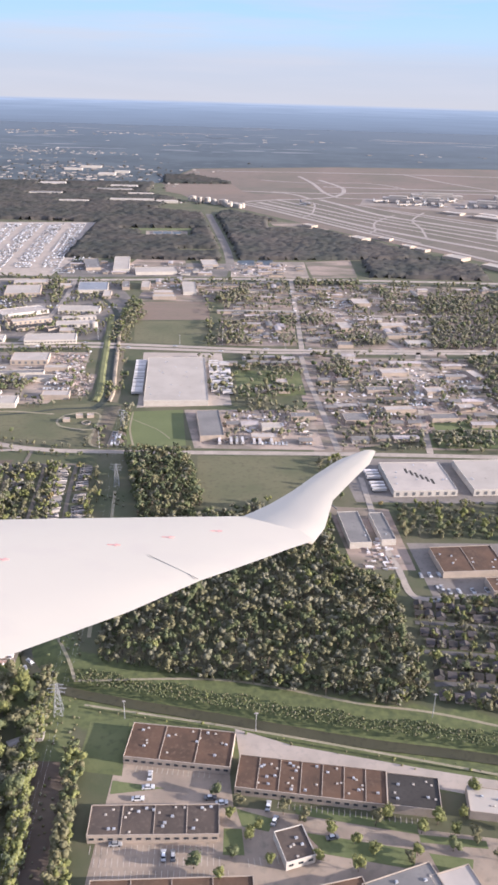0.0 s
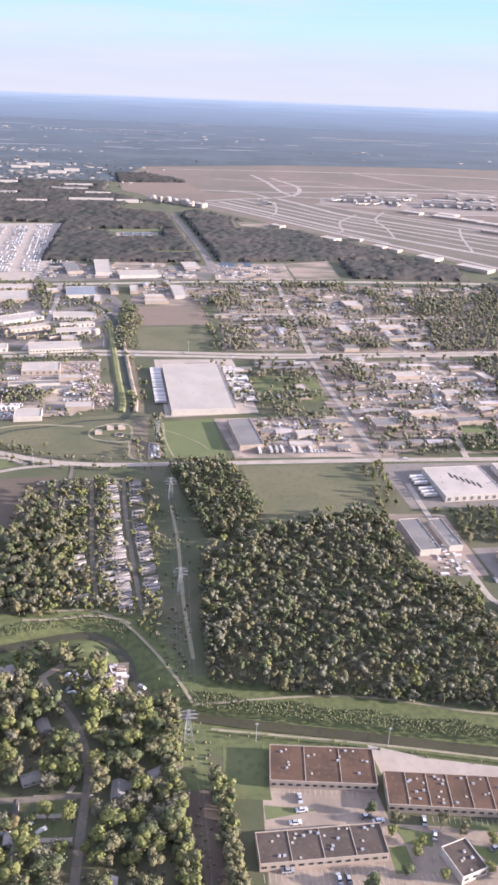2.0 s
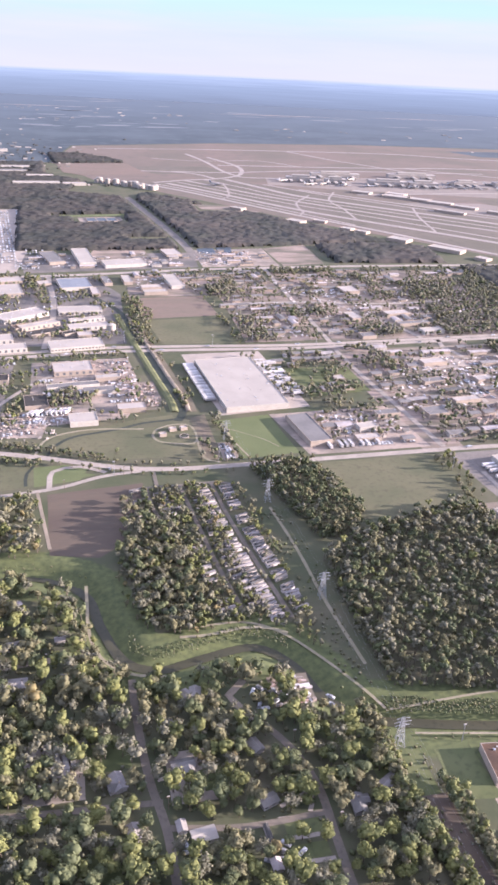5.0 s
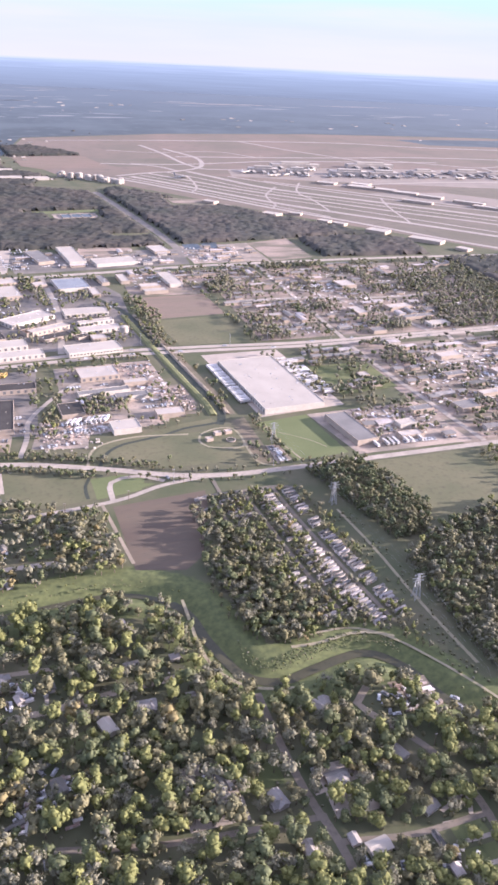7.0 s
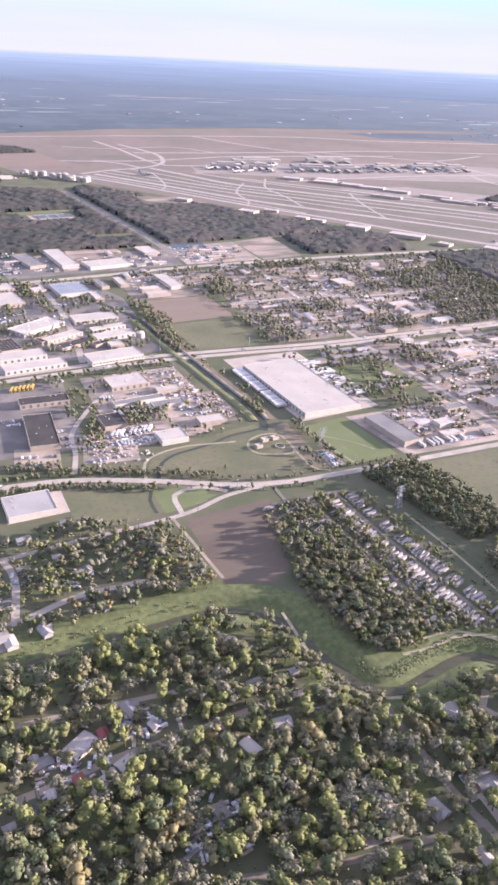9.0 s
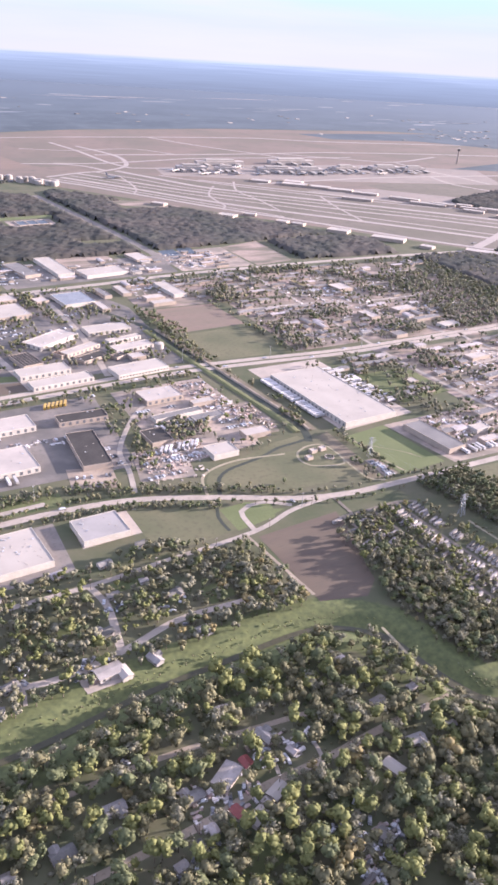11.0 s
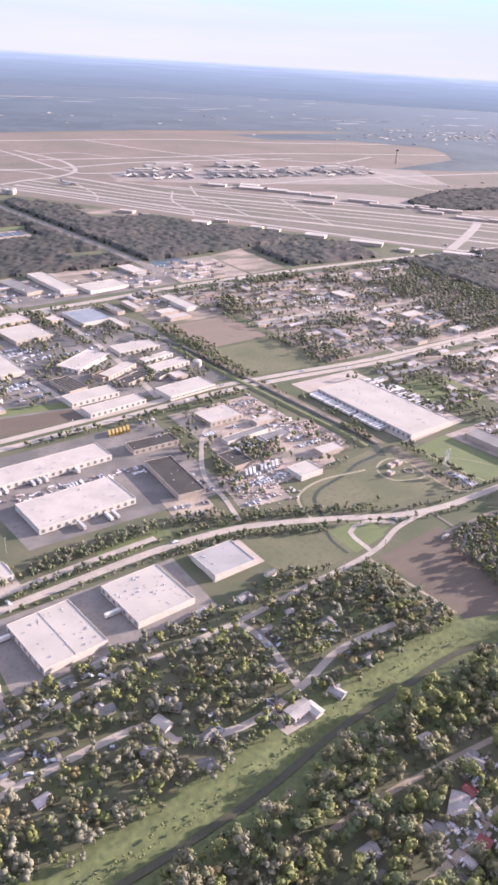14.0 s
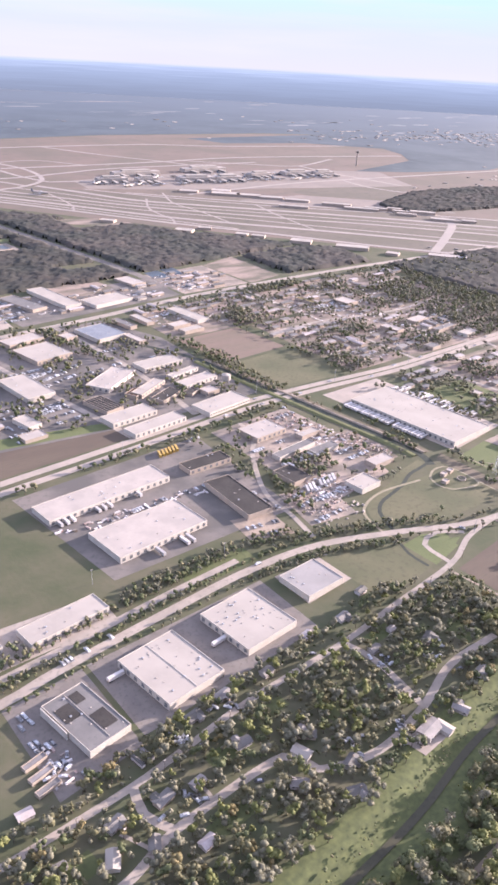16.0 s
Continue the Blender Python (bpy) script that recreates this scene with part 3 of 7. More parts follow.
patch("yard", [(-81, 574), (-42.4, 578), (-41.7, 567), (-80.8, 562)], 0.05, CONCRETE, "bare pinkish concrete pad beside a lawn", "yard")
patch("field", [(-199, 488), (-176, 480), (-203, 470)], 0.05, LAWN, "triangle of green lawn inside a road loop", "field")
patch("field", [(-345, 548), (-300, 549), (-300, 533), (-352, 530)], 0.05, GRASS, "green verge beside an arterial road", "field")
patch("field", [(-8, 655), (50, 658), (52, 598), (-2, 590)], 0.04, GRASS, "green field with two pale pads", "field")
patch("field", [(118, 552), (260, 548), (260, 500), (132, 500)], 0.04, LAWN, "bright green lawn beside yards", "field")
patch("field", [(86, 1140), (154, 1165), (150, 1046), (90, 1034)], 0.04, DIRT, "bare tan field with faint tracks", "field")
patch("field", [(-62, 214), (-82, 214), (-84, 245), (-62, 243)], 0.04, GRASS, "rough green grass under power lines", "field")
# brown ground whose dark soil colour also stands in for the hedge shadows
patch("field", [(-56, 130), (-65, 130), (-69, 187), (-74, 214), (-60, 214)], 0.05, SOIL, "brown earth between hedges under power lines, darkened for hedge shade", "field")
# darker grass colour deepens the cast shadow west of the low building
patch("field", [(-41, 236), (-56, 234), (-57, 210), (-40, 208)], 0.05, GRASS, "green lawn coloured darker for the shadow of a low building", "field")
patch("car_park", [(-433, 1424), (-264, 1451), (-235, 1207), (-249, 1008), (-330, 1003), (-420, 1003)], 0.05, CONCRETE, "huge tan car park full of parked cars", "car park")
for pts in ([(1, 195), (14, 191), (12, 186), (3, 188)], [(20, 197), (62, 190), (62, 186), (22, 193)], [(24, 186), (60, 180), (58, 173), (30, 178)], [(-3, 187), (3, 187), (4, 177), (-3, 177)], [(62, 186), (84, 184), (84, 181), (62, 183)], [(-43, 206), (-24, 203), (-43, 200)], [(64, 179), (78, 177), (76, 171), (66, 172)]):
    patch("lawn", pts, 0.06, LAWN, "small mown lawn island between car park lanes", "lawn")
for pts in ([(-42, 180), (-2, 182), (-2, 172), (-42, 170)], [(-40, 214), (-4, 212), (-4, 209), (-40, 211)], [(4, 195), (86, 184), (86, 180), (4, 190)], [(4, 187), (16, 186), (16, 168), (4, 168)]):
    patch("drive", pts, 0.045, LOTPAVE, "worn grey drive through a business park", "pavement")
# yards and pavements
for pts, m, lab in (
    ([(-43, 214), (-2, 214), (0, 196), (96, 184), (100, 150), (-46, 150)], LOTPAVE, "pale concrete yard round low brown buildings"),
    ([(0, 232), (22, 224), (70, 214), (112, 206), (112, 196), (60, 208), (2, 218)], CONCRETE, "pale concrete service lane behind a long building"),
    ([(-92, 700), (-20, 703), (-8, 572), (-80, 562)], CONCRETE, "pale concrete truck court round a warehouse"),
    ([(-44, 560), (52, 566), (58, 492), (-32, 490)], LOT, "tan gravel works yard with sheds and vehicles"),
    ([(-222, 690), (-140, 696), (-134, 612), (-150, 566), (-220, 556)], LOT, "tan gravel industrial yard with sheds"),
    ([(-392, 676), (-236, 690), (-242, 566), (-380, 562)], PARKING, "tan truck yard round long warehouses"),
    ([(-470, 976), (-160, 985), (-132, 905), (-138, 735), (-420, 728), (-470, 800)], PARKING, "grey paved industrial park"),
    ([(-250, 1100), (-20, 1115), (-24, 1030), (-240, 1005)], PARKING, "grey and tan industrial yards beside a road"),
    ([(-20, 1130), (85, 1140), (85, 1034), (-18, 1030)], LOT, "tan yards with a small pond"),
    ([(-120, 985), (50, 1005), (56, 900), (-36, 895), (-124, 892)], DIRT, "dusty yards of small works buildings"),
    ([(64, 480), (170, 482), (176, 420), (70, 418)], ASPHALT, "dark asphalt truck court round pale warehouses"),
    ([(52, 412), (88, 410), (92, 345), (60, 345)], DIRT, "tan yard round a long grey shed"),
    ([(92, 372), (160, 374), (160, 322), (96, 322)], ASPHALT, "dark car park round a brown building"),
    ([(-425, 510), (-312, 516), (-312, 466), (-425, 456)], ASPHALT, "dark asphalt truck court between white warehouses"),
    ([(-470, 505), (-428, 509), (-428, 452), (-470, 446)], ASPHALT, "grey walled yard round a flat-roofed store"),
    ([(-303, 514), (-262, 514), (-262, 488), (-303, 484)], CONCRETE, "pale concrete apron round a low warehouse"),
    ([(-520, 562), (-395, 556), (-395, 530), (-520, 528)], LANE, "grey paved yard beside an arterial road"),
    ([(-160, 250), (-142, 250), (-142, 226), (-160, 226)], LANE, "grey paved yard among trees"),
    ([(-212, 262), (-190, 262), (-190, 234), (-212, 234)], LANE, "grey walled yard with parked trucks"),
    ([(-334, 387), (-315, 389), (-310, 378), (-332, 376)], CONCRETE, "pale walled yard on top of a bayou bank"),
    ([(-112, 284), (-94, 284), (-94, 266), (-112, 266)], DIRT, "tan contractor yard beside a bayou"),
    ([(60, 700), (232, 705), (250, 560), (70, 492)], DIRT, "dusty tan yards of a mixed works district"),
    ([(60, 1000), (300, 1005), (290, 735), (60, 725)], DIRT, "dusty tan yards of a mixed works district"),
    ([(-22, 890), (55, 890), (52, 730), (-26, 728)], DIRT, "dusty tan yards of a mixed works district"),
):
    patch("yard", pts, 0.03, m, lab, "yard")
patch("yard", [(46, 706), (74, 706), (82, 489), (50, 489)], 0.024, DIRT, "dusty verge of a straight side street", "yard")
patch("yard", [(150, 720), (190, 724), (212, 500), (128, 496)], 0.022, DIRT, "dusty verges of slanting side streets", "yard")
# airfield
AIRFIELD_EDGE = [(-220, 2114), (-159, 2522), (298, 2710), (829, 2780), (1500, 2740), (2600, 2300), (2400, 600), (900, 480), (530, 940), (369, 1156), (197, 1372), (-10, 1672), (-120, 1800)]
patch("airfield", AIRFIELD_EDGE, 0.05, AIRFIELD, "dry reddish airport infield beyond the woods", "airfield")
patch("infield", [(-30, 1770), (150, 1880), (280, 1720), (420, 1580), (760, 1240), (1180, 760), (960, 470), (560, 930), (350, 1200), (150, 1490)], 0.08, INFIELD, "dull olive mown grass between taxiways", "airfield")
patch("infield", [(656, 1600), (840, 1668), (1000, 1690), (1010, 1540), (893, 1500), (782, 1425), (656, 1415)], 0.09, INFIELD, "olive grass field beside airport aprons", "airfield")
patch("infield", [(-40, 2070), (160, 2090), (200, 1990), (120, 1950), (20, 1930)], 0.07, INFIELD, "olive grass inside a taxiway loop", "airfield")
for pts, w in (([(230, 2511), (534, 2518), (834, 2500), (1087, 2400), (1800, 2270)], 18), ([(-90, 2470), (230, 2511)], 12), ([(150, 2380), (176, 2200), (189, 2000), (214, 1900)], 12), ([(197, 2125), (413, 2122), (653, 2129), (940, 2147), (1500, 2040)], 16),
               ([(60, 1984), (172, 1979), (324, 2019), (470, 2050), (900, 2045)], 14), ([(-30, 1776), (31, 1700), (104, 1585), (212, 1412), (312, 1274), (416, 1119), (520, 987), (900, 500)], 13), ([(26, 1785), (104, 1668), (226, 1474), (310, 1369), (410, 1256), (549, 1090), (980, 560)], 16),
               ([(73, 1830), (145, 1718), (214, 1612), (293, 1515), (454, 1340), (600, 1190), (1060, 640)], 12), ([(166, 1861), (211, 1766), (271, 1636), (360, 1540), (540, 1360), (708, 1180), (1130, 690)], 17), ([(300, 1720), (420, 1592), (560, 1450), (740, 1260), (900, 1090)], 11),
               ([(150, 1800), (143, 1704), (129, 1619), (110, 1580)], 5), ([(300, 1640), (246, 1539), (231, 1436), (212, 1400)], 5), ([(370, 1690), (325, 1580), (322, 1480), (310, 1369)], 5), ([(470, 1500), (440, 1400), (410, 1256)], 5), ([(740, 1240), (684, 1178), (563, 1098), (469, 1041)], 18),
               ([(-2, 1792), (76, 1839), (146, 1866), (218, 1944), (245, 2105), (200, 2300)], 13), ([(146, 1866), (113, 1944), (57, 1978), (-60, 1990)], 12), ([(411, 1655), (541, 1676), (730, 1700), (906, 1703), (1098, 1694), (1600, 1680)], 14), ([(906, 1703), (883, 1606), (899, 1523), (960, 1400)], 10),
               ([(0, 1775), (66, 1684), (180, 1500), (290, 1322)], 7), ([(50, 1806), (124, 1692), (230, 1536), (330, 1420), (520, 1180), (900, 720)], 8), ([(118, 1848), (180, 1740), (250, 1610), (420, 1430), (640, 1200), (1000, 800)], 8), ([(240, 1790), (330, 1660), (470, 1500), (640, 1340)], 9), ([(977, 1947), (965, 1807), (976, 1706), (986, 1576)], 12), ([(706, 2138), (880, 2000), (977, 1947), (1185, 2037)], 12), ([(214, 1900), (300, 1880), (420, 1770)], 13), ([(40, 2250), (160, 2210), (330, 2240), (413, 2122)], 9), ([(480, 2508), (560, 2300), (653, 2129), (700, 2000)], 12)):
    ribbon("runway", pts, w * 0.85, 0.12 + 0.01 * len(pts), RUNWAY, "pale concrete taxiway across dry airfield grass", "runway", step=25)
patch("apron", [(250, 1790), (420, 1720), (700, 1640), (1010, 1560), (1120, 1780), (900, 1900), (400, 1930), (270, 1900)], 0.10, APRON, "pale concrete airport apron round terminals", "apron")
patch("apron", [(470, 1560), (640, 1560), (760, 1440), (840, 1320), (800, 1260), (640, 1400), (500, 1500)], 0.11, APRON, "pale concrete apron beside cargo sheds", "apron")

patch("field", [(-205, 2078), (-35, 2118), (0, 1925), (-150, 1890), (-190, 1930)], 0.30, REDSOIL, "dull red bare ground at an airfield corner", "field")
# distant wooded plain beyond the airfield; haze painted in, base colour bluer with distance
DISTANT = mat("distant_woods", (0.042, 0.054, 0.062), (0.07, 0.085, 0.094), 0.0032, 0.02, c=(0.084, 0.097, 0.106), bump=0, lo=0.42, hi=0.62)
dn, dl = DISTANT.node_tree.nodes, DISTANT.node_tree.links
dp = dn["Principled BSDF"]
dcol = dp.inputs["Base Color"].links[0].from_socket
dgeo, dlen, haze_range, haze_mix = dn.new("ShaderNodeNewGeometry"), dn.new("ShaderNodeVectorMath"), dn.new("ShaderNodeMapRange"), dn.new("ShaderNodeMix")
haze_mix.data_type = "RGBA"
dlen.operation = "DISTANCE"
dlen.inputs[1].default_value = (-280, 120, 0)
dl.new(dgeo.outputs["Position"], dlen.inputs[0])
dl.new(dlen.outputs["Value"], haze_range.inputs["Value"])
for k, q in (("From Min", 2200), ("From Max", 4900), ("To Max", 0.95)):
    haze_range.inputs[k].default_value = q
dl.new(haze_range.outputs[0], haze_mix.inputs["Factor"])
dl.new(dcol, haze_mix.inputs["A"])
haze_mix.inputs["B"].default_value = (0.084, 0.107, 0.134, 1)
dl.new(haze_mix.outputs["Result"], dp.inputs["Base Color"])
patch("distant_plain", [(-9000, 2600), (-700, 1900), (-225, 2116), (-165, 2530), (298, 2718), (829, 2790), (1500, 2752), (2620, 2310), (9000, 600), (9000, 9000), (-9000, 9000)], 0.06, DISTANT, "blue-green wooded plain reaching the horizon, haze painted in", "distance")
patch("distant_woodland", [(1071, 2640), (1119, 2480), (1425, 2425), (1602, 2215), (1536, 2070), (1420, 1935), (1060, 1812), (1210, 1745), (1500, 1700), (2000, 1850), (2700, 2000), (2700, 2700)], 0.32, DISTANT, "dark woodland beyond the airport terminals, haze painted in", "distance")

# ---- buildings ----
RECTS = []


VENT = mesh_of("roof_unit", *merge(box(-0.55, -0.45, 0, 0.55, 0.45, 0.42, 0.06), ring(0, 0, 0.42, 0.52, 0.28, 0.24, 8)), STEEL)
CURB = mesh_of("skylight", *box(-0.42, -0.42, 0, 0.42, 0.42, 0.22, 0.1), WHITEROOF)
DOCK = mesh_of("dock_door", *box(-1.0, -0.06, 0, 1.0, 0.06, 2.2, 0.0), DOORMAT)
PANE = mesh_of("window", *box(-0.8, -0.05, 0, 0.8, 0.05, 0.9, 0.0), GLASS)


def warehouse(cx, cy, w, d, ang, h, roof, wall, label, docks="", units=6, lines=0, seed=0, name="warehouse", windows=False):
    """A flat-roofed shed: walls with a parapet, roof sheet, roof units, dock doors on the sides named in docks (n s e w)."""
    rnd = random.Random(seed + int(cx * 7 + cy * 3))
    h = h if h <= 3.8 else 3.8 + (h - 3.8) * 0.35
    e = new(name)
    e.matrix_basis = pose(cx, cy, 0, 0, 0, ang)
    tagged(e, label, "warehouse", "flat-roofed industrial buildings")
    t = 0.24
    part("wall", merge(box(-w / 2, -d / 2, 0, w / 2, -d / 2 + t, h), box(-w / 2, d / 2 - t, 0, w / 2, d / 2, h),
                       box(-w / 2, -d / 2 + t, 0, -w / 2 + t, d / 2 - t, h), box(w / 2 - t, -d / 2 + t, 0, w / 2, d / 2 - t, h)), e, material=wall)
    part("roof", box(-w / 2 + t, -d / 2 + t, h - 0.75, w / 2 - t, d / 2 - t, h - 0.35), e, material=roof)
    for k in range(lines):
        x = -w / 2 + w * (k + 1) / (lines + 1)
        part("parapet", box(x - 0.11, -d / 2 + t, h - 0.35, x + 0.11, d / 2 - t, h - 0.12), e, material=wall)
    for k in range(units):
        q = CURB if rnd.random() < 0.55 else VENT
        part(q.name.split(".")[0], q, e, at=(rnd.uniform(-0.44, 0.44) * w, rnd.uniform(-0.42, 0.42) * d, h - 0.35), rz=0)
    for side in docks:
        span = w if side in "ns" else d
        n = max(2, int(span / 5.0))
        for k in range(n):
            s = -span / 2 + span * (k + 0.5) / n
            at, rz = {"s": ((s, -d / 2 - 0.05, 0.9), 0), "n": ((s, d / 2 + 0.05, 0.9), 0), "w": ((-w / 2 - 0.05, s, 0.9), 90), "e": ((w / 2 + 0.05, s, 0.9), 90)}[side]
            part("dock_door", DOCK, e, at=at, rz=rz)
    if windows:
        n = int(w / 3)
        for k in range(n):
            part("window", PANE, e, at=(-w / 2 + w * (k + 0.5) / n, -d / 2 - 0.04, h * 0.4), rz=0)
    RECTS.append((cx, cy, w, d, ang))
    return e


W = warehouse
W(-55, 621, 50, 107, 4.5, 6.5, WHITEROOF, WHITEWALL, "huge white-roofed distribution warehouse with lines of roof vents", "w", 40)
W(-184, 728, 48, 22, 9, 5.5, WHITEROOF, WHITEWALL, "white office warehouse with dark window bays", "", 8, windows=True)
W(-253, 722, 52, 15, 8, 4.5, WHITEROOF, WHITEWALL, "long white-roofed warehouse beside a highway", "s", 6)
W(-262, 748, 44, 18, 7, 5, WHITEROOF, WHITEWALL, "white-roofed warehouse with a pale parapet", "s", 6)
W(-236, 824, 50, 23, 33, 5, TANROOF, WHITEWALL, "tan-roofed warehouse among paved yards", "w", 16)
W(-178, 838, 44, 20, 4.5, 5, WHITEROOF, WHITEWALL, "pale-roofed warehouse among paved yards", "s", 6)
W(-259, 916, 40, 42, 10, 6, WHITEROOF, TANWALL, "large square white-roofed warehouse in a paved park", "s", 10)
W(-308, 843, 26, 52, 6, 6, WHITEROOF, WHITEWALL, "large white-roofed warehouse beside a green strip", "e", 8)
W(-218, 790, 40, 11, 28, 4.5, WHITEROOF, TANWALL, "small white-roofed works building", "s", 4)
W(-171, 783, 39, 14, 11, 4, TANROOF, WHITEWALL, "long low tan-roofed works building", "s", 4)
W(-172, 805, 35, 8, 14, 4, WHITEROOF, WHITEWALL, "long low white-roofed works building", "s", 3)
W(-213, 768, 29, 13, 25, 3.5, DARKROOF, TANWALL, "low dark-roofed works building", "", 3)
W(-188, 668, 32, 23, 6, 5, TANROOF, TANWALL, "square tan-roofed warehouse beside a highway", "s", 8)
W(-257, 648, 37, 14, 1, 4, DARKROOF, TANWALL, "long dark-roofed shed in a truck yard", "s", 3)
W(-267, 596, 20, 52, -2, 4.5, DARKROOF, TANWALL, "dark-roofed shed with grey panels", "e", 4)
W(-340, 648, 94, 22, 5, 5.5, TANROOF, WHITEWALL, "very long tan-roofed warehouse with loading bays", "s", 20)
W(-338, 594, 66, 34, 5, 5.5, TANROOF, WHITEWALL, "large tan-roofed warehouse with loading bays", "sn", 18)
W(-182, 562, 20, 16, 5, 5, WHITEROOF, WHITEWALL, "cluster of pale-roofed workshop halls", "", 4)
W(-146, 580, 21, 11, 3, 4, TANROOF, TANWALL, "small pale-roofed workshop in a yard", "", 2)
W(-168, 618, 26, 9, 4.5, 3.5, GREYROOF, WHITEWALL, "low grey-roofed works building", "", 2)
W(-160, 645, 20, 8, 4.5, 3.5, WHITEROOF, TANWALL, "low white-roofed works building", "", 2)
W(-188, 629, 41, 8, 8, 3.5, GREYROOF, WHITEWALL, "long low canopy over parked trucks", "", 0)
W(-168, 1082, 21, 84, 7, 6, WHITEROOF, WHITEWALL, "large white-roofed plant building", "", 10)
W(-118, 1045, 54, 30, 10, 5, WHITEROOF, WHITEWALL, "wide white-roofed plant building", "", 8)
W(-50, 1108, 22, 37, 9, 3, TANROOF, TANWALL, "wide low tan-roofed plant building", "", 6)
W(-67, 951, 16, 54, 6, 5, WHITEROOF, WHITEWALL, "long narrow white-roofed warehouse", "", 6)
W(-96, 926, 23, 13, 6, 4, TANROOF, TANWALL, "small tan-roofed works building", "", 3)
W(-93, 906, 27, 12, 6, 4, WHITEROOF, TANWALL, "small pale-roofed works building", "", 3)
W(-182, 943, 35, 42, 8, 5, BLUEROOF, WHITEWALL, "blue-grey metal-roofed works hall", "", 6)
W(-145, 958, 9, 33, 8, 4, GREYROOF, TANWALL, "grey-roofed row of workshops", "", 5)
W(-121, 961, 10, 33, 4, 4, WHITEROOF, TANWALL, "narrow white-roofed row of workshops", "", 4)
W(-330, 930, 50, 30, 6, 5, WHITEROOF, WHITEWALL, "white-roofed warehouse among paved yards", "s", 6)
W(-370, 880, 40, 44, 6, 6, WHITEROOF, WHITEWALL, "large white-roofed warehouse among paved yards", "e", 8)
W(-400, 800, 46, 34, 6, 5, WHITEROOF, WHITEWALL, "white-roofed warehouse beside a green strip", "e", 8)
W(-336, 778, 12, 22, 12, 4, WHITEROOF, WHITEWALL, "small white-roofed office block in a car park", "", 4)
W(-341, 490, 35, 37, 6, 5.2, WHITEROOF, WHITEWALL, "big white-roofed warehouse with roof vents", "w", 34)
W(-394, 483, 34, 39, 7, 5.2, WHITEROOF, WHITEWALL, "big white-roofed warehouse with a loading court", "w", 30, lines=1)
W(-289, 498, 28, 24, 4, 4.5, PALEGREYROOF, WHITEWALL, "low grey-roofed warehouse on a concrete pad", "", 8)
W(-420, 544, 46, 15, 6, 4.5, WHITEROOF, WHITEWALL, "white-roofed building beside an arterial road", "s", 6)
W(-480, 548, 50, 20, 6, 4.5, WHITEROOF, WHITEWALL, "white-roofed building beside an arterial road", "s", 6)
W(-442, 478, 22, 36, 9, 4.4, GREYROOF, WHITEWALL, "grey flat-roofed store with dark roof panels", "", 10)
W(-20, 220, 39, 17, -6, 3.8, BROWNROOF, TANWALL, "low brown gravel-roofed business building", "", 16, lines=2, windows=True)
W(27.5, 205.1, 53, 15, -7, 3.8, BROWNROOF, TANWALL, "very long brown gravel-roofed business building", "", 30, lines=6, windows=True)
W(-26, 187, 43, 12, 2, 3.8, UMBERROOF, TANWALL, "low brown-roofed business building with many vents", "", 22, lines=3, windows=True)
W(20, 179, 10, 12, 18, 3.8, UMBERROOF, WHITEWALL, "small square dark-roofed office", "", 5, windows=True)
W(-18, 160, 50, 12, 3, 3.8, BROWNROOF, TANWALL, "low brown-roofed business building facing a car park", "", 18, lines=3)
W(30, 160, 24, 10, 14, 3.8, BROWNROOF, TANWALL, "brown-roofed low office among small trees", "", 8)
W(53, 164, 24, 11, 20, 3.8, GREYROOF, TANWALL, "grey-roofed office with rows of roof plant", "", 12)
W(70, 165, 14, 12, 18, 3.5, TANROOF, TANWALL, "pale tan flat-roofed annex", "", 2)
W(90, 197, 18, 11, -7, 3.8, WHITEROOF, TANWALL, "white flat-roofed business building", "", 5)
W(112, 447, 40, 40, 5, 5.5, TANROOF, WHITEWALL, "big pale flat-roofed warehouse with dark roof streaks", "s", 10)
W(162, 452, 40, 42, 5, 6, WHITEROOF, WHITEWALL, "big white-roofed warehouse beside an arterial road", "s", 8)
W(-23, 526, 17, 48, 7, 6, GREYROOF, TANWALL, "long grey metal shed with a tan brick front", "", 0)
W(64, 382, 12, 34, 6, 4.5, GREYROOF, WHITEWALL, "long grey metal shed with a pale front", "", 2)
W(80, 384, 8, 30, 6, 4, GREYROOF, WHITEWALL, "narrow grey metal shed in a tan yard", "", 2)
W(120, 352, 34, 24, 6, 4, BROWNROOF, TANWALL, "brown-roofed school building in a car park", "", 10, lines=1)
W(140, 330, 30, 12, 6, 4, BROWNROOF, TANWALL, "brown-roofed school wing beside a car park", "", 5)
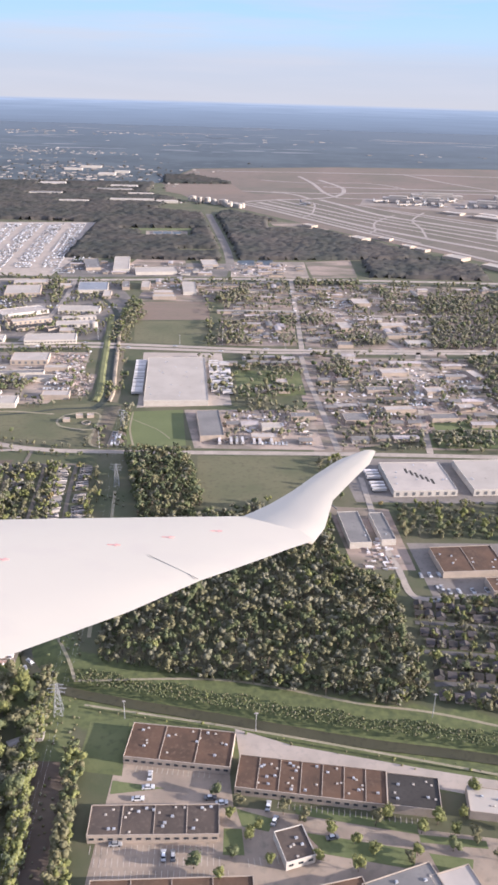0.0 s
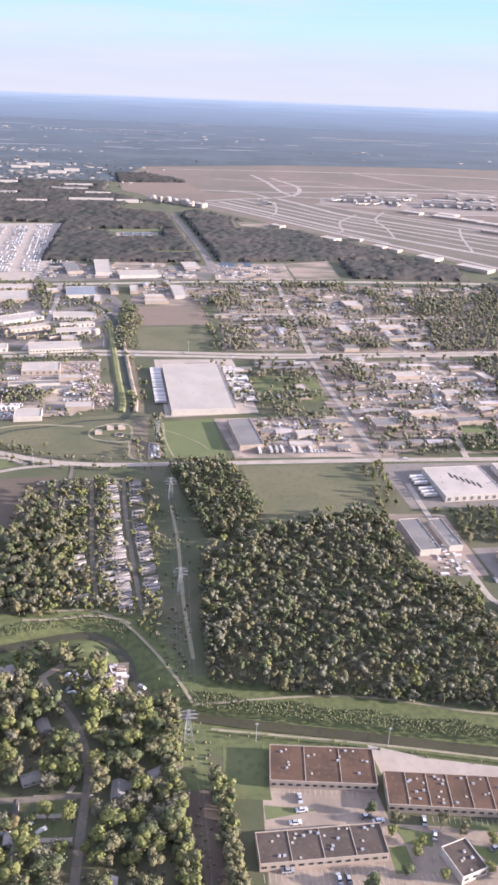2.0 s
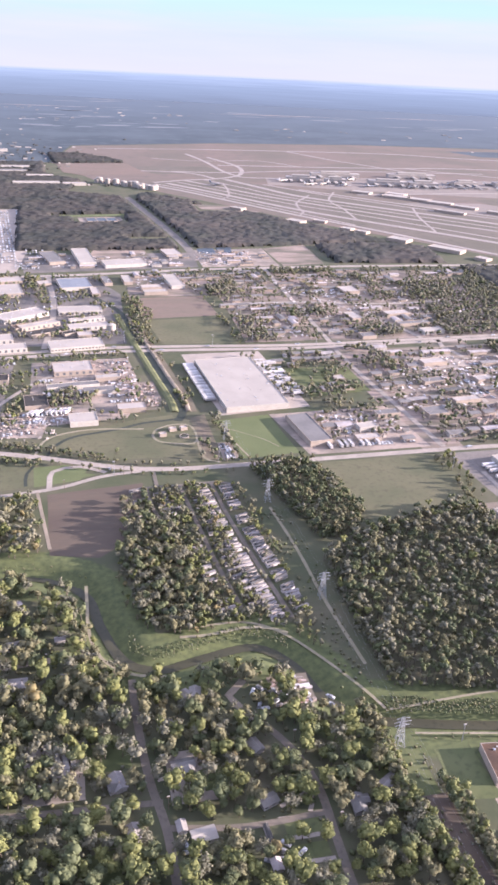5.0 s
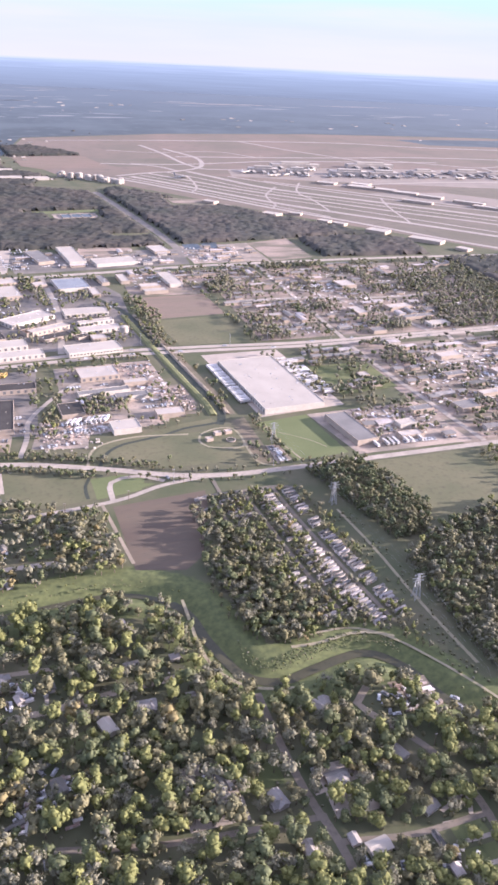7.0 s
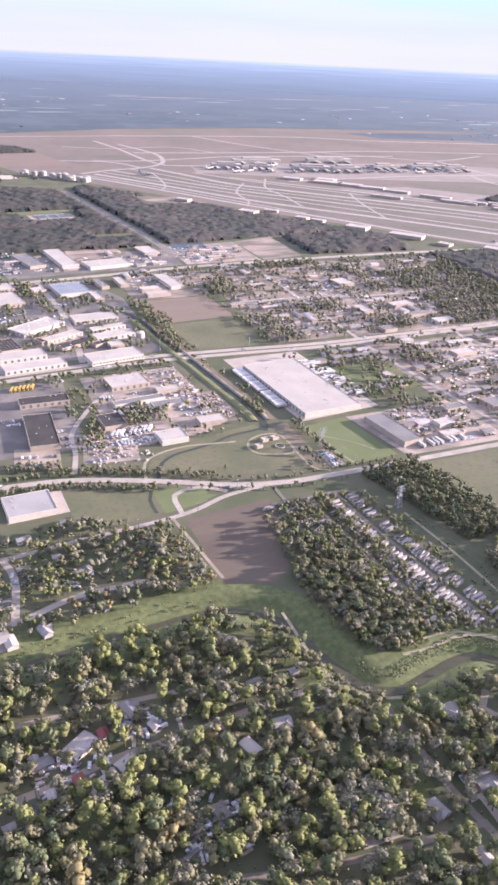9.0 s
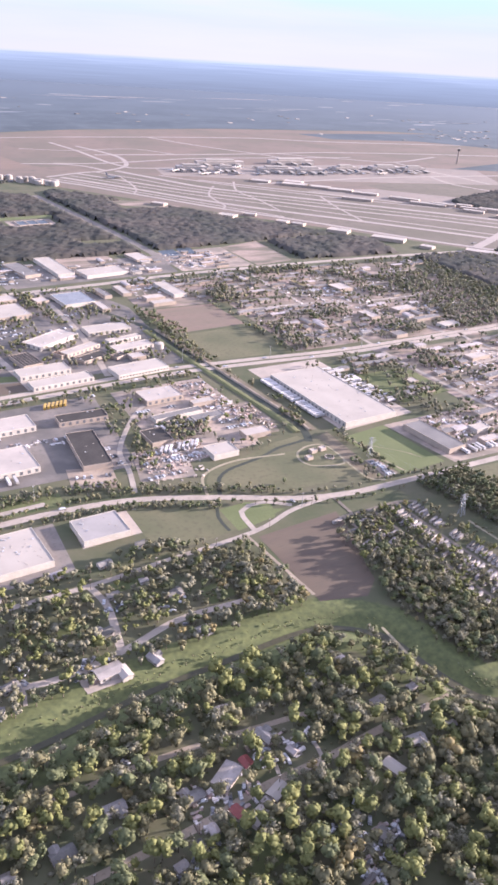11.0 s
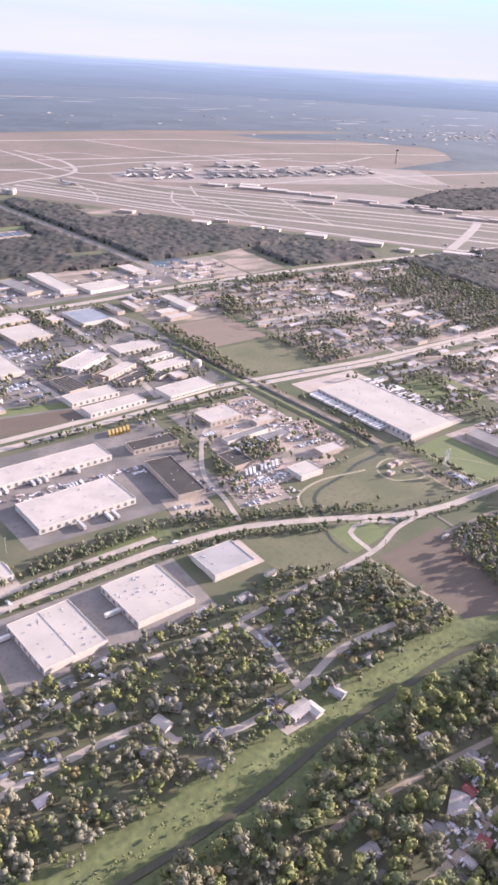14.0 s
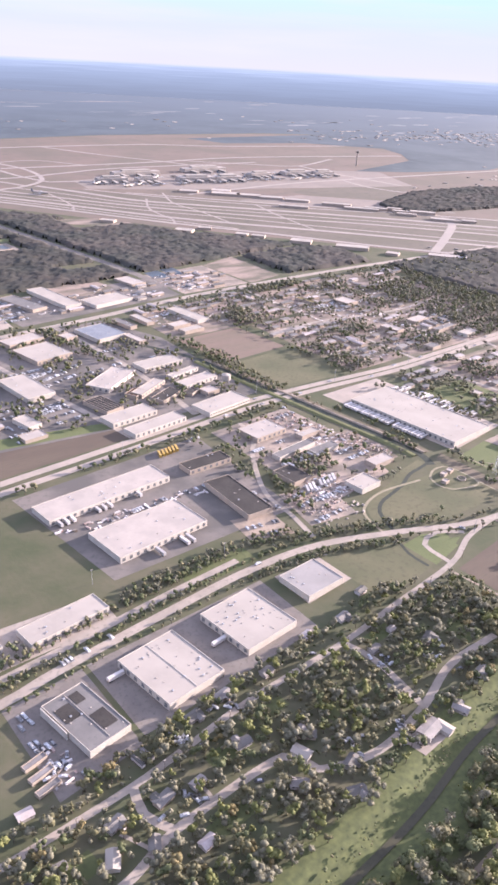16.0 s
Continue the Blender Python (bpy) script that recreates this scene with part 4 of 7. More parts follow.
for x, y, w, d, a, h, roof, lab in (
        (-261, 960, 40, 20, 11, 5, TANROOF, "long tan-roofed warehouse beside a tree-lined ditch"), (-208, 1078, 20, 62, 14, 4, GREYROOF, "long grey-roofed works hall beside a plant"), (-216, 949, 14, 15, 13, 3.5, TANROOF, "small tan-roofed office in a paved yard"),
        (-342, 754, 19, 12, 5, 3, TANROOF, "low tan flat-roofed depot in a car park"), (-234, 785, 16, 12, 28, 3.8, BROWNROOF, "brown-roofed workshop wing beside a white hall"), (-190, 764, 12, 9, 26, 3.2, DARKROOF, "small dark-roofed workshop with rooftop plant"),
        (157, 806, 28, 13, 8, 4, TANROOF, "long pale works hall among bare trees"), (171, 744, 24, 12, 8, 4, WHITEROOF, "white-roofed works hall beside a highway"), (162, 770, 36, 9, 6, 3.6, GREYROOF, "long grey-roofed shed row among trees"),
        (105, 798, 13, 24, 8, 4, TANROOF, "pale-roofed works hall beside a slanting street"), (135, 903, 20, 24, 6, 4, TANROOF, "pale-roofed works hall in a dusty yard"), (98, 734, 15, 12, 6, 3.6, GREYROOF, "grey-roofed works hall beside a highway"),
        (159, 610, 17, 11, 8, 3.6, TANROOF, "tan-roofed workshop in a dusty yard"), (153, 552, 21, 10, 7, 3.6, GREYROOF, "grey-roofed shed beside a green lawn"), (122, 567, 24, 8, 7, 3.4, TANROOF, "long low tan-roofed shed beside a scrap yard"),
        (85, 546, 18, 15, 7, 3.8, GREYROOF, "grey-roofed workshop among bare trees"), (46, 548, 19, 9, 6, 3.6, GREYROOF, "long grey-roofed shed in a gravel yard"), (22, 526, 15, 9, 6, 3.6, WHITEROOF, "white-roofed workshop in a gravel yard"), (203, 651, 9, 20, 14, 3.8, TANROOF, "narrow pale works hall beside a slanting street"),
        (16, 508, 18, 8, 3, 3.4, TANROOF, "low tan-roofed shed beside parked trucks"), (132, 655, 24, 12, 8, 3.6, TANROOF, "tan-roofed hall on a bare concrete yard"), (112, 610, 20, 9, 6, 3.4, GREYROOF, "low grey-roofed shed among yards"), (176, 575, 14, 9, 8, 3.4, TANROOF, "low tan-roofed shed beside a lawn")):
    W(x, y, w, d, a, h, roof, TANWALL if roof is not WHITEROOF else WHITEWALL, lab, units=3)
# dark panels on the grey store and its yard shed
W(-175, 758, 14, 12, 8, 3.5, TANROOF, TANWALL, "small square flat-roofed plant room", units=2)
W(-269, 778, 18, 31, 12, 3.5, DARKROOF, TANWALL, "dark-roofed workshop block with pale parapets", units=0, lines=5)
W(-216, 599, 17, 22, 5, 3.5, DARKROOF, TANWALL, "dark-roofed hall hidden among trees", units=2)
W(-160, 911, 9, 28, 5, 3.5, TANROOF, TANWALL, "narrow tan-roofed row of units", units=2)
patch("yard", [(-149, 1136), (-89, 1161), (-81, 1095), (-133, 1087)], 0.055, DIRT, "bare pinkish lot behind a white plant", "yard")
patch("yard", [(-162, 1085), (-108, 1075), (-96, 1140), (-150, 1150)], 0.05, DIRT, "bare tan lot behind a plant", "yard")
W(-455, 483, 0.5, 20, 9, 5, GREYROOF, WHITEWALL, "tall pale boundary wall of a walled yard", units=0, name="yard_wall")

# far works, hangars and sheds round the airfield
for x, y, w, d, a, h, roof in ((-243, 1742, 92, 20, 4, 9, WHITEROOF), (-463, 2475, 60, 26, 4, 8, WHITEROOF), (-383, 2272, 46, 40, 4, 8, TANROOF), (-352, 2343, 40, 26, 4, 8, WHITEROOF), (-474, 2018, 60, 40, 5, 7, TANROOF), (-296, 1993, 64, 24, 4, 8, WHITEROOF),
                               (-308, 1924, 80, 22, 4, 7, GREYROOF), (-239, 1856, 56, 16, 4, 6, TANROOF), (-168, 1740, 46, 18, 4, 7, TANROOF), (-499, 2394, 50, 24, 4, 7, WHITEROOF), (-360, 1709, 60, 16, 4, 6, TANROOF), (-447, 1829, 70, 24, 4, 7, GREYROOF)):
    W(x, y, w, d, a, h, roof, WHITEWALL, "long pale works hall far beyond the woods", units=4)
for x, y, w, d, a, h in ((116, 1465, 26, 16, -50, 5), (191, 1342, 30, 22, -50, 6), (260, 1275, 20, 16, -50, 6), (278, 1253, 22, 14, -50, 5), (317, 1191, 34, 24, -50, 7), (364, 1121, 52, 22, -50, 7), (624, 1428, 60, 18, -50, 7), (667, 1359, 46, 16, -50, 7), (702, 1340, 30, 16, -50, 7), (728, 1288, 50, 18, -50, 7)):
    W(x, y, w, d, a, h, WHITEROOF, TANWALL, "pale metal hangar on the airfield edge", units=3)
patch("field", [(40, 1520), (110, 1500), (150, 1440), (110, 1420), (50, 1470)], 0.055, DIRT, "bare tan clearing in woods beside an airfield", "field")
patch("field", [(-205, 1392), (-92, 1412), (-86, 1396), (-200, 1376)], 0.05, LAWN, "narrow green clearing in dark woods", "field")
patch("field", [(-170, 1374), (-100, 1382), (-96, 1330), (-164, 1322)], 0.055, LOT, "tan clearing round treatment basins in woods", "field")
RECTS += [(80, 1470, 70, 80, 0), (-145, 1394, 120, 14, 8), (-134, 1352, 74, 50, 6), (-70, 1206, 50, 20, 4)]
basin = new("treatment_basin")
basin.matrix_basis = pose(-134, 1354, 0, 0, 0, 6)
tagged(basin, "concrete treatment basins with dark water in a woodland clearing", "basin")
for k in range(3):
    x = -22 + 16 * k
    part("basin_wall", merge(box(x, -15, 0, x + 0.8, 15, 1.4), box(x + 15.2, -15, 0, x + 16, 15, 1.4), box(x + 0.8, -15, 0, x + 15.2, -14.2, 1.4), box(x + 0.8, 14.2, 0, x + 15.2, 15, 1.4)), basin, material=CONCRETE)
    part("basin_water", box(x + 0.8, -14.2, 0.2, x + 15.2, 14.2, 0.9), basin, material=POND)
W(62.5, 200.6, 18.5, 14.2, -7, 3.95, DARKROOF, TANWALL, "black bitumen-roofed end bay of a long low building", units=8)
# stalls marked on the business park's lots
STALL = mat("worn_stall_paint", (0.42, 0.37, 0.32), (0.34, 0.30, 0.26), 0.6, 3.0, bump=0)


def stalls(cx, cy, ang, n, length, pitch=1.9):
    v, f = merge(*[box((k - n / 2) * pitch - 0.09, -length / 2, 0.062, (k - n / 2) * pitch + 0.09, length / 2, 0.072) for k in range(n + 1)])
    ob = tagged(new("stall_markings", mesh_of("stall_markings", v, f, STALL)), "worn painted stall lines on a car park", "markings", kind="structure")
    ob.matrix_basis = pose(cx, cy, 0, 0, 0, ang)


for row in ((-26, 178.5, 2, 21, 3.2), (-24, 174, 2, 21, 3.2), (-22, 169.5, 2, 22, 3.2), (-22, 210.5, -5, 14, 3.0), (40, 193.8, -7, 26, 2.6), (10, 175, 8, 5, 3.0)):
    stalls(*row)

patch("yard", [(-240, 585), (-203, 583), (-211, 538), (-248, 543)], 0.058, LOT, "tan equipment yard with machines and parked trucks", "yard")
patch("yard", [(-288, 577), (-259, 569), (-262, 542), (-291, 551)], 0.058, LOTPAVE, "worn concrete staff car park", "yard")
patch("yard", [(110, 678), (160, 678), (166, 647), (120, 640)], 0.075, CONCRETE, "bare pinkish concrete yard among works", "yard")
patch("yard", [(116, 560), (142, 561), (143, 526), (111, 522)], 0.075, DIRT, "scrap yard on bare earth among works", "yard")

patch("yard", [(-148, 635), (-124, 638), (-121, 596), (-126, 579), (-146, 578), (-150, 600)], 0.07, DIRT, "pinkish earth scrap yard beside a drainage ditch", "yard")
patch("field", [(-215, 494), (-196, 496), (-181, 489), (-186, 474), (-214, 468)], 0.055, LAWN, "green grassed drainage basin beside a road", "field")
ribbon("ditch_water", [(-219, 470), (-219.5, 478), (-219, 486), (-215, 497)], 2.2, 0.075, DITCHWATER, "narrow dark drainage ditch across grass", "water")

# house drives and mown yards between the trees
for a, b in (((-108, 225), (-122, 219)), ((-109, 214), (-124, 214)), ((-108.5, 206), (-123, 206)), ((-108.5, 196), (-125, 197)), ((-109, 223), (-112, 215)), ((-164, 238), (-156, 240)), ((-290, 303), (-288, 310)), ((-276, 305), (-274, 318)), ((-256, 305), (-255, 314)), ((-240, 304), (-234, 290)), ((-330, 391), (-326, 382)), ((-357, 391), (-358, 380)), ((-420, 412), (-420, 419)), ((-452, 408), (-458, 420))):
    ribbon("driveway", [a, ((a[0] + b[0]) / 2 + 0.3, (a[1] + b[1]) / 2 - 0.3), b], 1.7, 0.045, LANE, "short pale drive to a house", "driveway", step=3)
for cx, cy, w, d, a in ((-116, 210, 13, 7, 2), (-116, 200, 13, 6, 2), (-116, 221, 10, 5, 15), (-140, 236, 16, 10, 8), (-182, 252, 18, 14, 4), (-182, 206, 22, 12, 6), (-132, 186, 18, 10, 4), (-250, 284, 26, 8, 12), (-300, 275, 30, 10, 10), (-230, 264, 20, 12, 20), (-262, 346, 34, 8, 2), (-310, 344, 26, 8, -4), (-340, 420, 24, 9, 8), (-400, 428, 22, 9, 4), (-290, 444, 20, 8, 5), (-250, 420, 16, 14, 10), (-420, 400, 20, 8, 6), (-480, 415, 20, 10, 8), (-370, 436, 18, 7, 6)):
    patch("lawn", g2(cx, cy, w, d, a), 0.035, GRASS, "mown green yard between trees and houses", "lawn")
    if w == 13:
        RECTS.append((cx, cy, w - 3, d - 2, a))

# ---- trees ----
def ico():
    p = (1 + 5 ** 0.5) / 2
    v = np.array([(-1, p, 0), (1, p, 0), (-1, -p, 0), (1, -p, 0), (0, -1, p), (0, 1, p), (0, -1, -p), (0, 1, -p), (p, 0, -1), (p, 0, 1), (-p, 0, -1), (-p, 0, 1)], float)
    f = np.array([(0, 11, 5), (0, 5, 1), (0, 1, 7), (0, 7, 10), (0, 10, 11), (1, 5, 9), (5, 11, 4), (11, 10, 2), (10, 7, 6), (7, 1, 8), (3, 9, 4), (3, 4, 2), (3, 2, 6), (3, 6, 8), (3, 8, 9), (4, 9, 5), (2, 4, 11), (6, 2, 10), (8, 6, 7), (9, 8, 1)])
    return v / np.linalg.norm(v[0]), f


ICO_V, ICO_F = ico()


def crown_shape(rng, lobes, leaves, leaf_size, tall=1.0, core=0.72, spread=1.0):
    """A crown about 1 wide in radius, base at z 0: uneven inner clumps wrapped in many small leaf tufts."""
    V, F, o = [], [], 0
    cs = []
    for k in range(lobes):
        a, r = rng.uniform(0, 2 * np.pi), rng.uniform(0.15, 0.6) * spread if k else 0
        z = rng.uniform(0.45, 1.25) * tall if k else 0.8 * tall
        s = rng.uniform(0.3, 0.52)
        cs.append((np.array([r * np.cos(a), r * np.sin(a), z]), s))
    for c, s in cs:
        q = ICO_V * (s * core * rng.uniform(0.82, 1.15, (12, 1))) * (1, 1, 0.85) + c
        V.append(q)
        F.append(ICO_F + o)
        o += 12
    n = leaves
    pick = rng.integers(0, lobes, n)
    d = rng.normal(size=(n, 3))
    d /= np.linalg.norm(d, axis=1)[:, None]
    d[:, 2] = np.abs(d[:, 2]) * 0.9 + d[:, 2] * 0.1 * 0
    cen = np.array([cs[i][0] for i in pick])
    rad = np.array([cs[i][1] for i in pick])
    pos = cen + d * (rad * rng.uniform(0.7, 1.28, n))[:, None]
    nrm = d + rng.normal(scale=0.3, size=(n, 3))
    nrm /= np.linalg.norm(nrm, axis=1)[:, None]
    u = np.cross(nrm, rng.normal(size=(n, 3)))
    u /= np.linalg.norm(u, axis=1)[:, None]
    w = np.cross(nrm, u)
    sz = (leaf_size * rng.uniform(0.6, 1.35, n))[:, None]
    quad = np.stack([pos - u * sz, pos + w * sz * 0.7 - nrm * sz * 0.25, pos + u * sz, pos - w * sz * 0.7 - nrm * sz * 0.25], 1).reshape(-1, 3)
    i = np.arange(n) * 4 + o
    V.append(quad)
    F.append(np.stack([i, i + 1, i + 2], 1))
    F.append(np.stack([i, i + 2, i + 3], 1))
    return np.concatenate(V), np.concatenate(F)


def trunk_shape(rng, height=1.0):
    """Tapered trunk with a few limbs, in metres, base at z 0."""
    out = [ring(0, 0, -0.3, height, 0.24, 0.12, 6)]
    for k in range(4):
        a = k * 1.6 + rng.uniform(0, 1)
        out.append(beam((0, 0, height * 0.8), (1.5 * math.cos(a), 1.5 * math.sin(a), height + rng.uniform(0.8, 1.8)), 0.075, 4))
    return merge(*out)


RNG = np.random.default_rng(5)
KINDS = {  # material, tall, leaf size, lobes, leaves
    "oak": (OAK, 1.0, 0.125, 6, 92), "spring": (SPRING, 1.1, 0.125, 6, 92), "olive": (OLIVE, 1.05, 0.125, 6, 92),
    "twig": (GREYTWIG, 1.15, 0.095, 5, 100), "amber": (AMBER, 1.0, 0.11, 8, 90), "pine": (PINE, 1.3, 0.11, 7, 80), "farwood": (FARWOOD, 1.0, 0.12, 4, 20)}
NEAR_CROWN = {k: [crown_shape(RNG, l, n, s, t, 0.55 if k == "twig" else 0.82) for _ in range(4)] for k, (m, t, s, l, n) in KINDS.items()}
FAR_CROWN = {k: [crown_shape(RNG, 3, 20, s * 1.7, t, 1.0) for _ in range(4)] for k, (m, t, s, l, n) in KINDS.items()}

MID_CROWN = {k: [crown_shape(RNG, 5, 54, s * 1.2, t * 1.15, 0.85, 1.25) for _ in range(5)] for k, (m, t, s, l, n) in KINDS.items()}
WOOD_CROWN = {k: [crown_shape(RNG, 1, 12, s * 1.7, 0.7, 1.5, 0.8) for _ in range(5)] for k, (m, t, s, l, n) in KINDS.items()}


def clear_of(P, road_gap=2.0, rect_gap=3.0, bank=15.0):
    ok = np.ones(len(P), bool)
    for L, w in ROADS:
        ok &= to_line(P, L) > w / 2 + road_gap
    for cx, cy, w, d, a in RECTS:
        c, s = math.cos(radians(a)), math.sin(radians(a))
        q = P - (cx, cy)
        ok &= (np.abs(q[:, 0] * c + q[:, 1] * s) > w / 2 + rect_gap) | (np.abs(-q[:, 0] * s + q[:, 1] * c) > d / 2 + rect_gap)
    ok &= to_line(P, BAYOU) > bank
    return ok


def patchy(P, size, seed):
    """Smooth pseudo-random field, 0 to 1, with blotches about that big."""
    r = np.random.default_rng(seed)
    s = np.zeros(len(P))
    for k in range(7):
        a, ph, f = r.uniform(0, 6.28), r.uniform(0, 6.28), r.uniform(0.6, 1.8) / size * 3.14
        s += np.sin((P[:, 0] * math.cos(a) + P[:, 1] * math.sin(a)) * f + ph)
    return 0.5 + s / 8


def scatter(poly, spacing, seed, keep=1.0, blotch=25.0, jitter=0.45, **gaps):
    r = np.random.default_rng(seed)
    q = np.array(poly, float)
    xs, ys = np.arange(q[:, 0].min(), q[:, 0].max(), spacing), np.arange(q[:, 1].min(), q[:, 1].max(), spacing)
    P = np.stack(np.meshgrid(xs, ys), -1).reshape(-1, 2)
    P[:, 0] += (np.arange(len(P)) // len(xs) % 2) * spacing / 2
    P += r.uniform(-jitter, jitter, P.shape) * spacing
    P = P[inside(P, poly)]
    if len(P):
        P = P[clear_of(P, **gaps)]
    if len(P) and keep < 1:
        P = P[patchy(P, blotch, seed) < keep + r.normal(scale=0.08, size=len(P))]
    return P


def plant(name, label, P, mix, size, crowns, seed, base=0.25, trunks=True, trunk=2.6):
    """Many trees at P joined by kind of leaf into woods; mix: kinds and shares."""
    r = np.random.default_rng(seed)
    kinds = list(mix)
    w = np.array([mix[k] for k in kinds], float)
    pick = r.choice(len(kinds), len(P), p=w / w.sum())
    for ki, k in enumerate(kinds):
        Q = P[pick == ki]
        if not len(Q):
            continue
        V, F, o = [], [], 0
        for x, y in Q:
            v, f = crowns[k][r.integers(len(crowns[k]))]
            s, a = r.uniform(*size), r.uniform(0, 6.28)
            c, n = math.cos(a), math.sin(a)
            st = np.array([s * r.uniform(0.85, 1.2), s * r.uniform(0.85, 1.2), s * r.uniform(0.85, 1.25)])
            q = v * st
            up = base * s * r.uniform(0.7, 1.1)
            V.append(np.c_[q[:, 0] * c - q[:, 1] * n + x, q[:, 0] * n + q[:, 1] * c + y, q[:, 2] + up])
            F.append(f + o)
            o += len(v)
        V, F = np.concatenate(V).astype(np.float32), np.concatenate(F).astype(np.int32)
        me = bpy.data.meshes.new(name)
        me.vertices.add(len(V))
        me.vertices.foreach_set("co", V.ravel())
        me.loops.add(len(F) * 3)
        me.loops.foreach_set("vertex_index", F.ravel())
        me.polygons.add(len(F))
        me.polygons.foreach_set("loop_start", np.arange(len(F), dtype=np.int32) * 3)
        me.update(calc_edges=True)
        me.materials.append(KINDS[k][0])
        tagged(new(name, me), label, "woods", kind="stuff")
    if trunks:
        tv, tf = ring(0, 0, -0.2, trunk, 0.24, 0.11, 4, False)
        tv = np.array([tuple(q) for q in tv])
        shapes = []
        for x, y in P:
            shapes.append((tv * 1.0 + (x, y, 0), tf))
        v, f = [], []
        for q, fs in shapes:
            o = len(v)
            v += q.tolist()
            f += [tuple(i + o for i in t) for t in fs]
        tagged(new("tree_trunks", mesh_of("tree_trunks", v, f, BARK)), "brown tapered tree trunks with forking limbs under " + name.replace("_", " "), "trunks", kind="stuff")

# ---- houses, vehicles, poles ----
def gable(w, d, h, rise, over=0.4, t=0.14):
    """Pitched roof with a ridge along x."""
    a, b = w / 2 + over, d / 2 + over
    v = [(-a, -b, h - 0.1), (a, -b, h - 0.1), (a, 0, h + rise), (-a, 0, h + rise), (-a, b, h - 0.1), (a, b, h - 0.1)]
    v += [(x, y, z - t) for x, y, z in v]
    f = [(0, 1, 2, 3), (3, 2, 5, 4), (6, 9, 8, 7), (9, 10, 11, 8), (0, 6, 7, 1), (4, 5, 11, 10), (0, 3, 9, 6), (3, 4, 10, 9), (1, 7, 8, 2), (2, 8, 11, 5)]
    return v, f


def gable_wall(w, d, h, rise):
    v = [(-w / 2, -d / 2, 0), (w / 2, -d / 2, 0), (w / 2, d / 2, 0), (-w / 2, d / 2, 0), (-w / 2, -d / 2, h), (w / 2, -d / 2, h), (w / 2, d / 2, h), (-w / 2, d / 2, h), (-w / 2, 0, h + rise * 0.92), (w / 2, 0, h + rise * 0.92)]
    f = [(0, 1, 5, 4), (2, 3, 7, 6), (1, 2, 6, 9, 5), (3, 0, 4, 8, 7), (3, 2, 1, 0)]
    return v, f


HDOOR = mesh_of("door", *box(-0.45, -0.05, 0, 0.45, 0.05, 1.9), RUST)
HPANE = mesh_of("window", *box(-0.55, -0.05, 0, 0.55, 0.05, 0.9), GLASS)


def house(w, d, h, rise, roof, wall, label, wing=0.0, name="house", chimney=False, panes=3, over=0.4):
    e = tagged(new(name), label, "house", "houses among trees")
    part("wall", gable_wall(w, d, h, rise), e, material=wall)
    part("roof", gable(w, d, h, rise, over), e, material=roof)
    if wing:
        v, f = merge(gable_wall(wing, d * 0.7, h, rise * 0.7))
        part("wing_wall", ([(y + w * 0.22, x - d * 0.5, z) for x, y, z in v], [q[::-1] for q in f]), e, material=wall)
        v, f = gable(wing, d * 0.7, h, rise * 0.7)
        part("wing_roof", ([(y + w * 0.22, x - d * 0.5, z + 0.05) for x, y, z in v], [q[::-1] for q in f]), e, material=roof)
    part("door", HDOOR, e, at=(-w * 0.1, -d / 2 - 0.04, 0))
    for x, s in ((-0.34, -1), (0.12, -1), (-0.3, 1))[:panes]:
        part("window", HPANE, e, at=(x * w, s * (d / 2 + 0.04), 1.0))
    if chimney:
        part("chimney", box(w * 0.2, -0.35, h, w * 0.2 + 0.5, 0.15, h + rise + 0.7), e, material=TANWALL)
    return e


HOUSES = [house(7.4, 4.4, 2.1, 1.1, SHINGLE, SIDING, "grey shingle-roofed wooden house in a wooded yard", 3.8, chimney=True),
          house(6.2, 4.2, 2.1, 0.9, TINROOF, SIDING, "small house with a pale tin roof in a wooded yard"),
          house(8.4, 4.4, 2.1, 1.0, SHINGLE, TANWALL, "long brick house with a shingle roof in a wooded yard", 4.2),
          house(4.2, 3.0, 1.9, 0.7, TINROOF, SIDING, "pale tin-roofed outbuilding beside a yard", name="outbuilding", panes=1),
          house(7.4, 1.7, 1.8, 0.25, MOBROOF, SIDING, "narrow pale mobile home standing in a row", name="mobile_home", panes=1, over=0.12),
          house(8, 5, 2.4, 0.7, WHITEROOF, WHITEWALL, "white metal-roofed barn in a yard", name="barn", panes=1),
          house(5, 4, 2.2, 0.8, REDROOF, WHITEWALL, "white house with a red metal roof"),
          house(12, 7, 2.8, 0.5, TINROOF, WHITEWALL, "pale metal-roofed workshop in a dusty yard", name="workshop", panes=1),
          house(18, 6, 2.8, 0.5, TINROOF, TANWALL, "long pale metal-roofed shed in a dusty yard", name="long_shed", panes=1),
          house(9, 6, 2.6, 0.5, GREYROOF, TANWALL, "grey metal-roofed workshop in a dusty yard", name="workshop", panes=1),
          house(3.4, 4.0, 1.9, 1.2, DARKSHINGLE, TANWALL, "small dark-roofed estate house packed close to its neighbours", name="estate_house", panes=1, over=0.3)]
SIZES = [(7.4, 6), (6.2, 4.2), (8.4, 6), (4.2, 3), (7.4, 1.7), (8, 5), (5, 4), (12, 7), (18, 6), (9, 6), (3.4, 4)]
USED = set()


def put_house(k, x, y, ang):
    if k in USED:
        copy_thing(HOUSES[k], pose(x, y, 0, 0, 0, ang))
    else:
        HOUSES[k].matrix_basis = pose(x, y, 0, 0, 0, ang)
        USED.add(k)
    RECTS.append((x, y, *SIZES[k], ang))


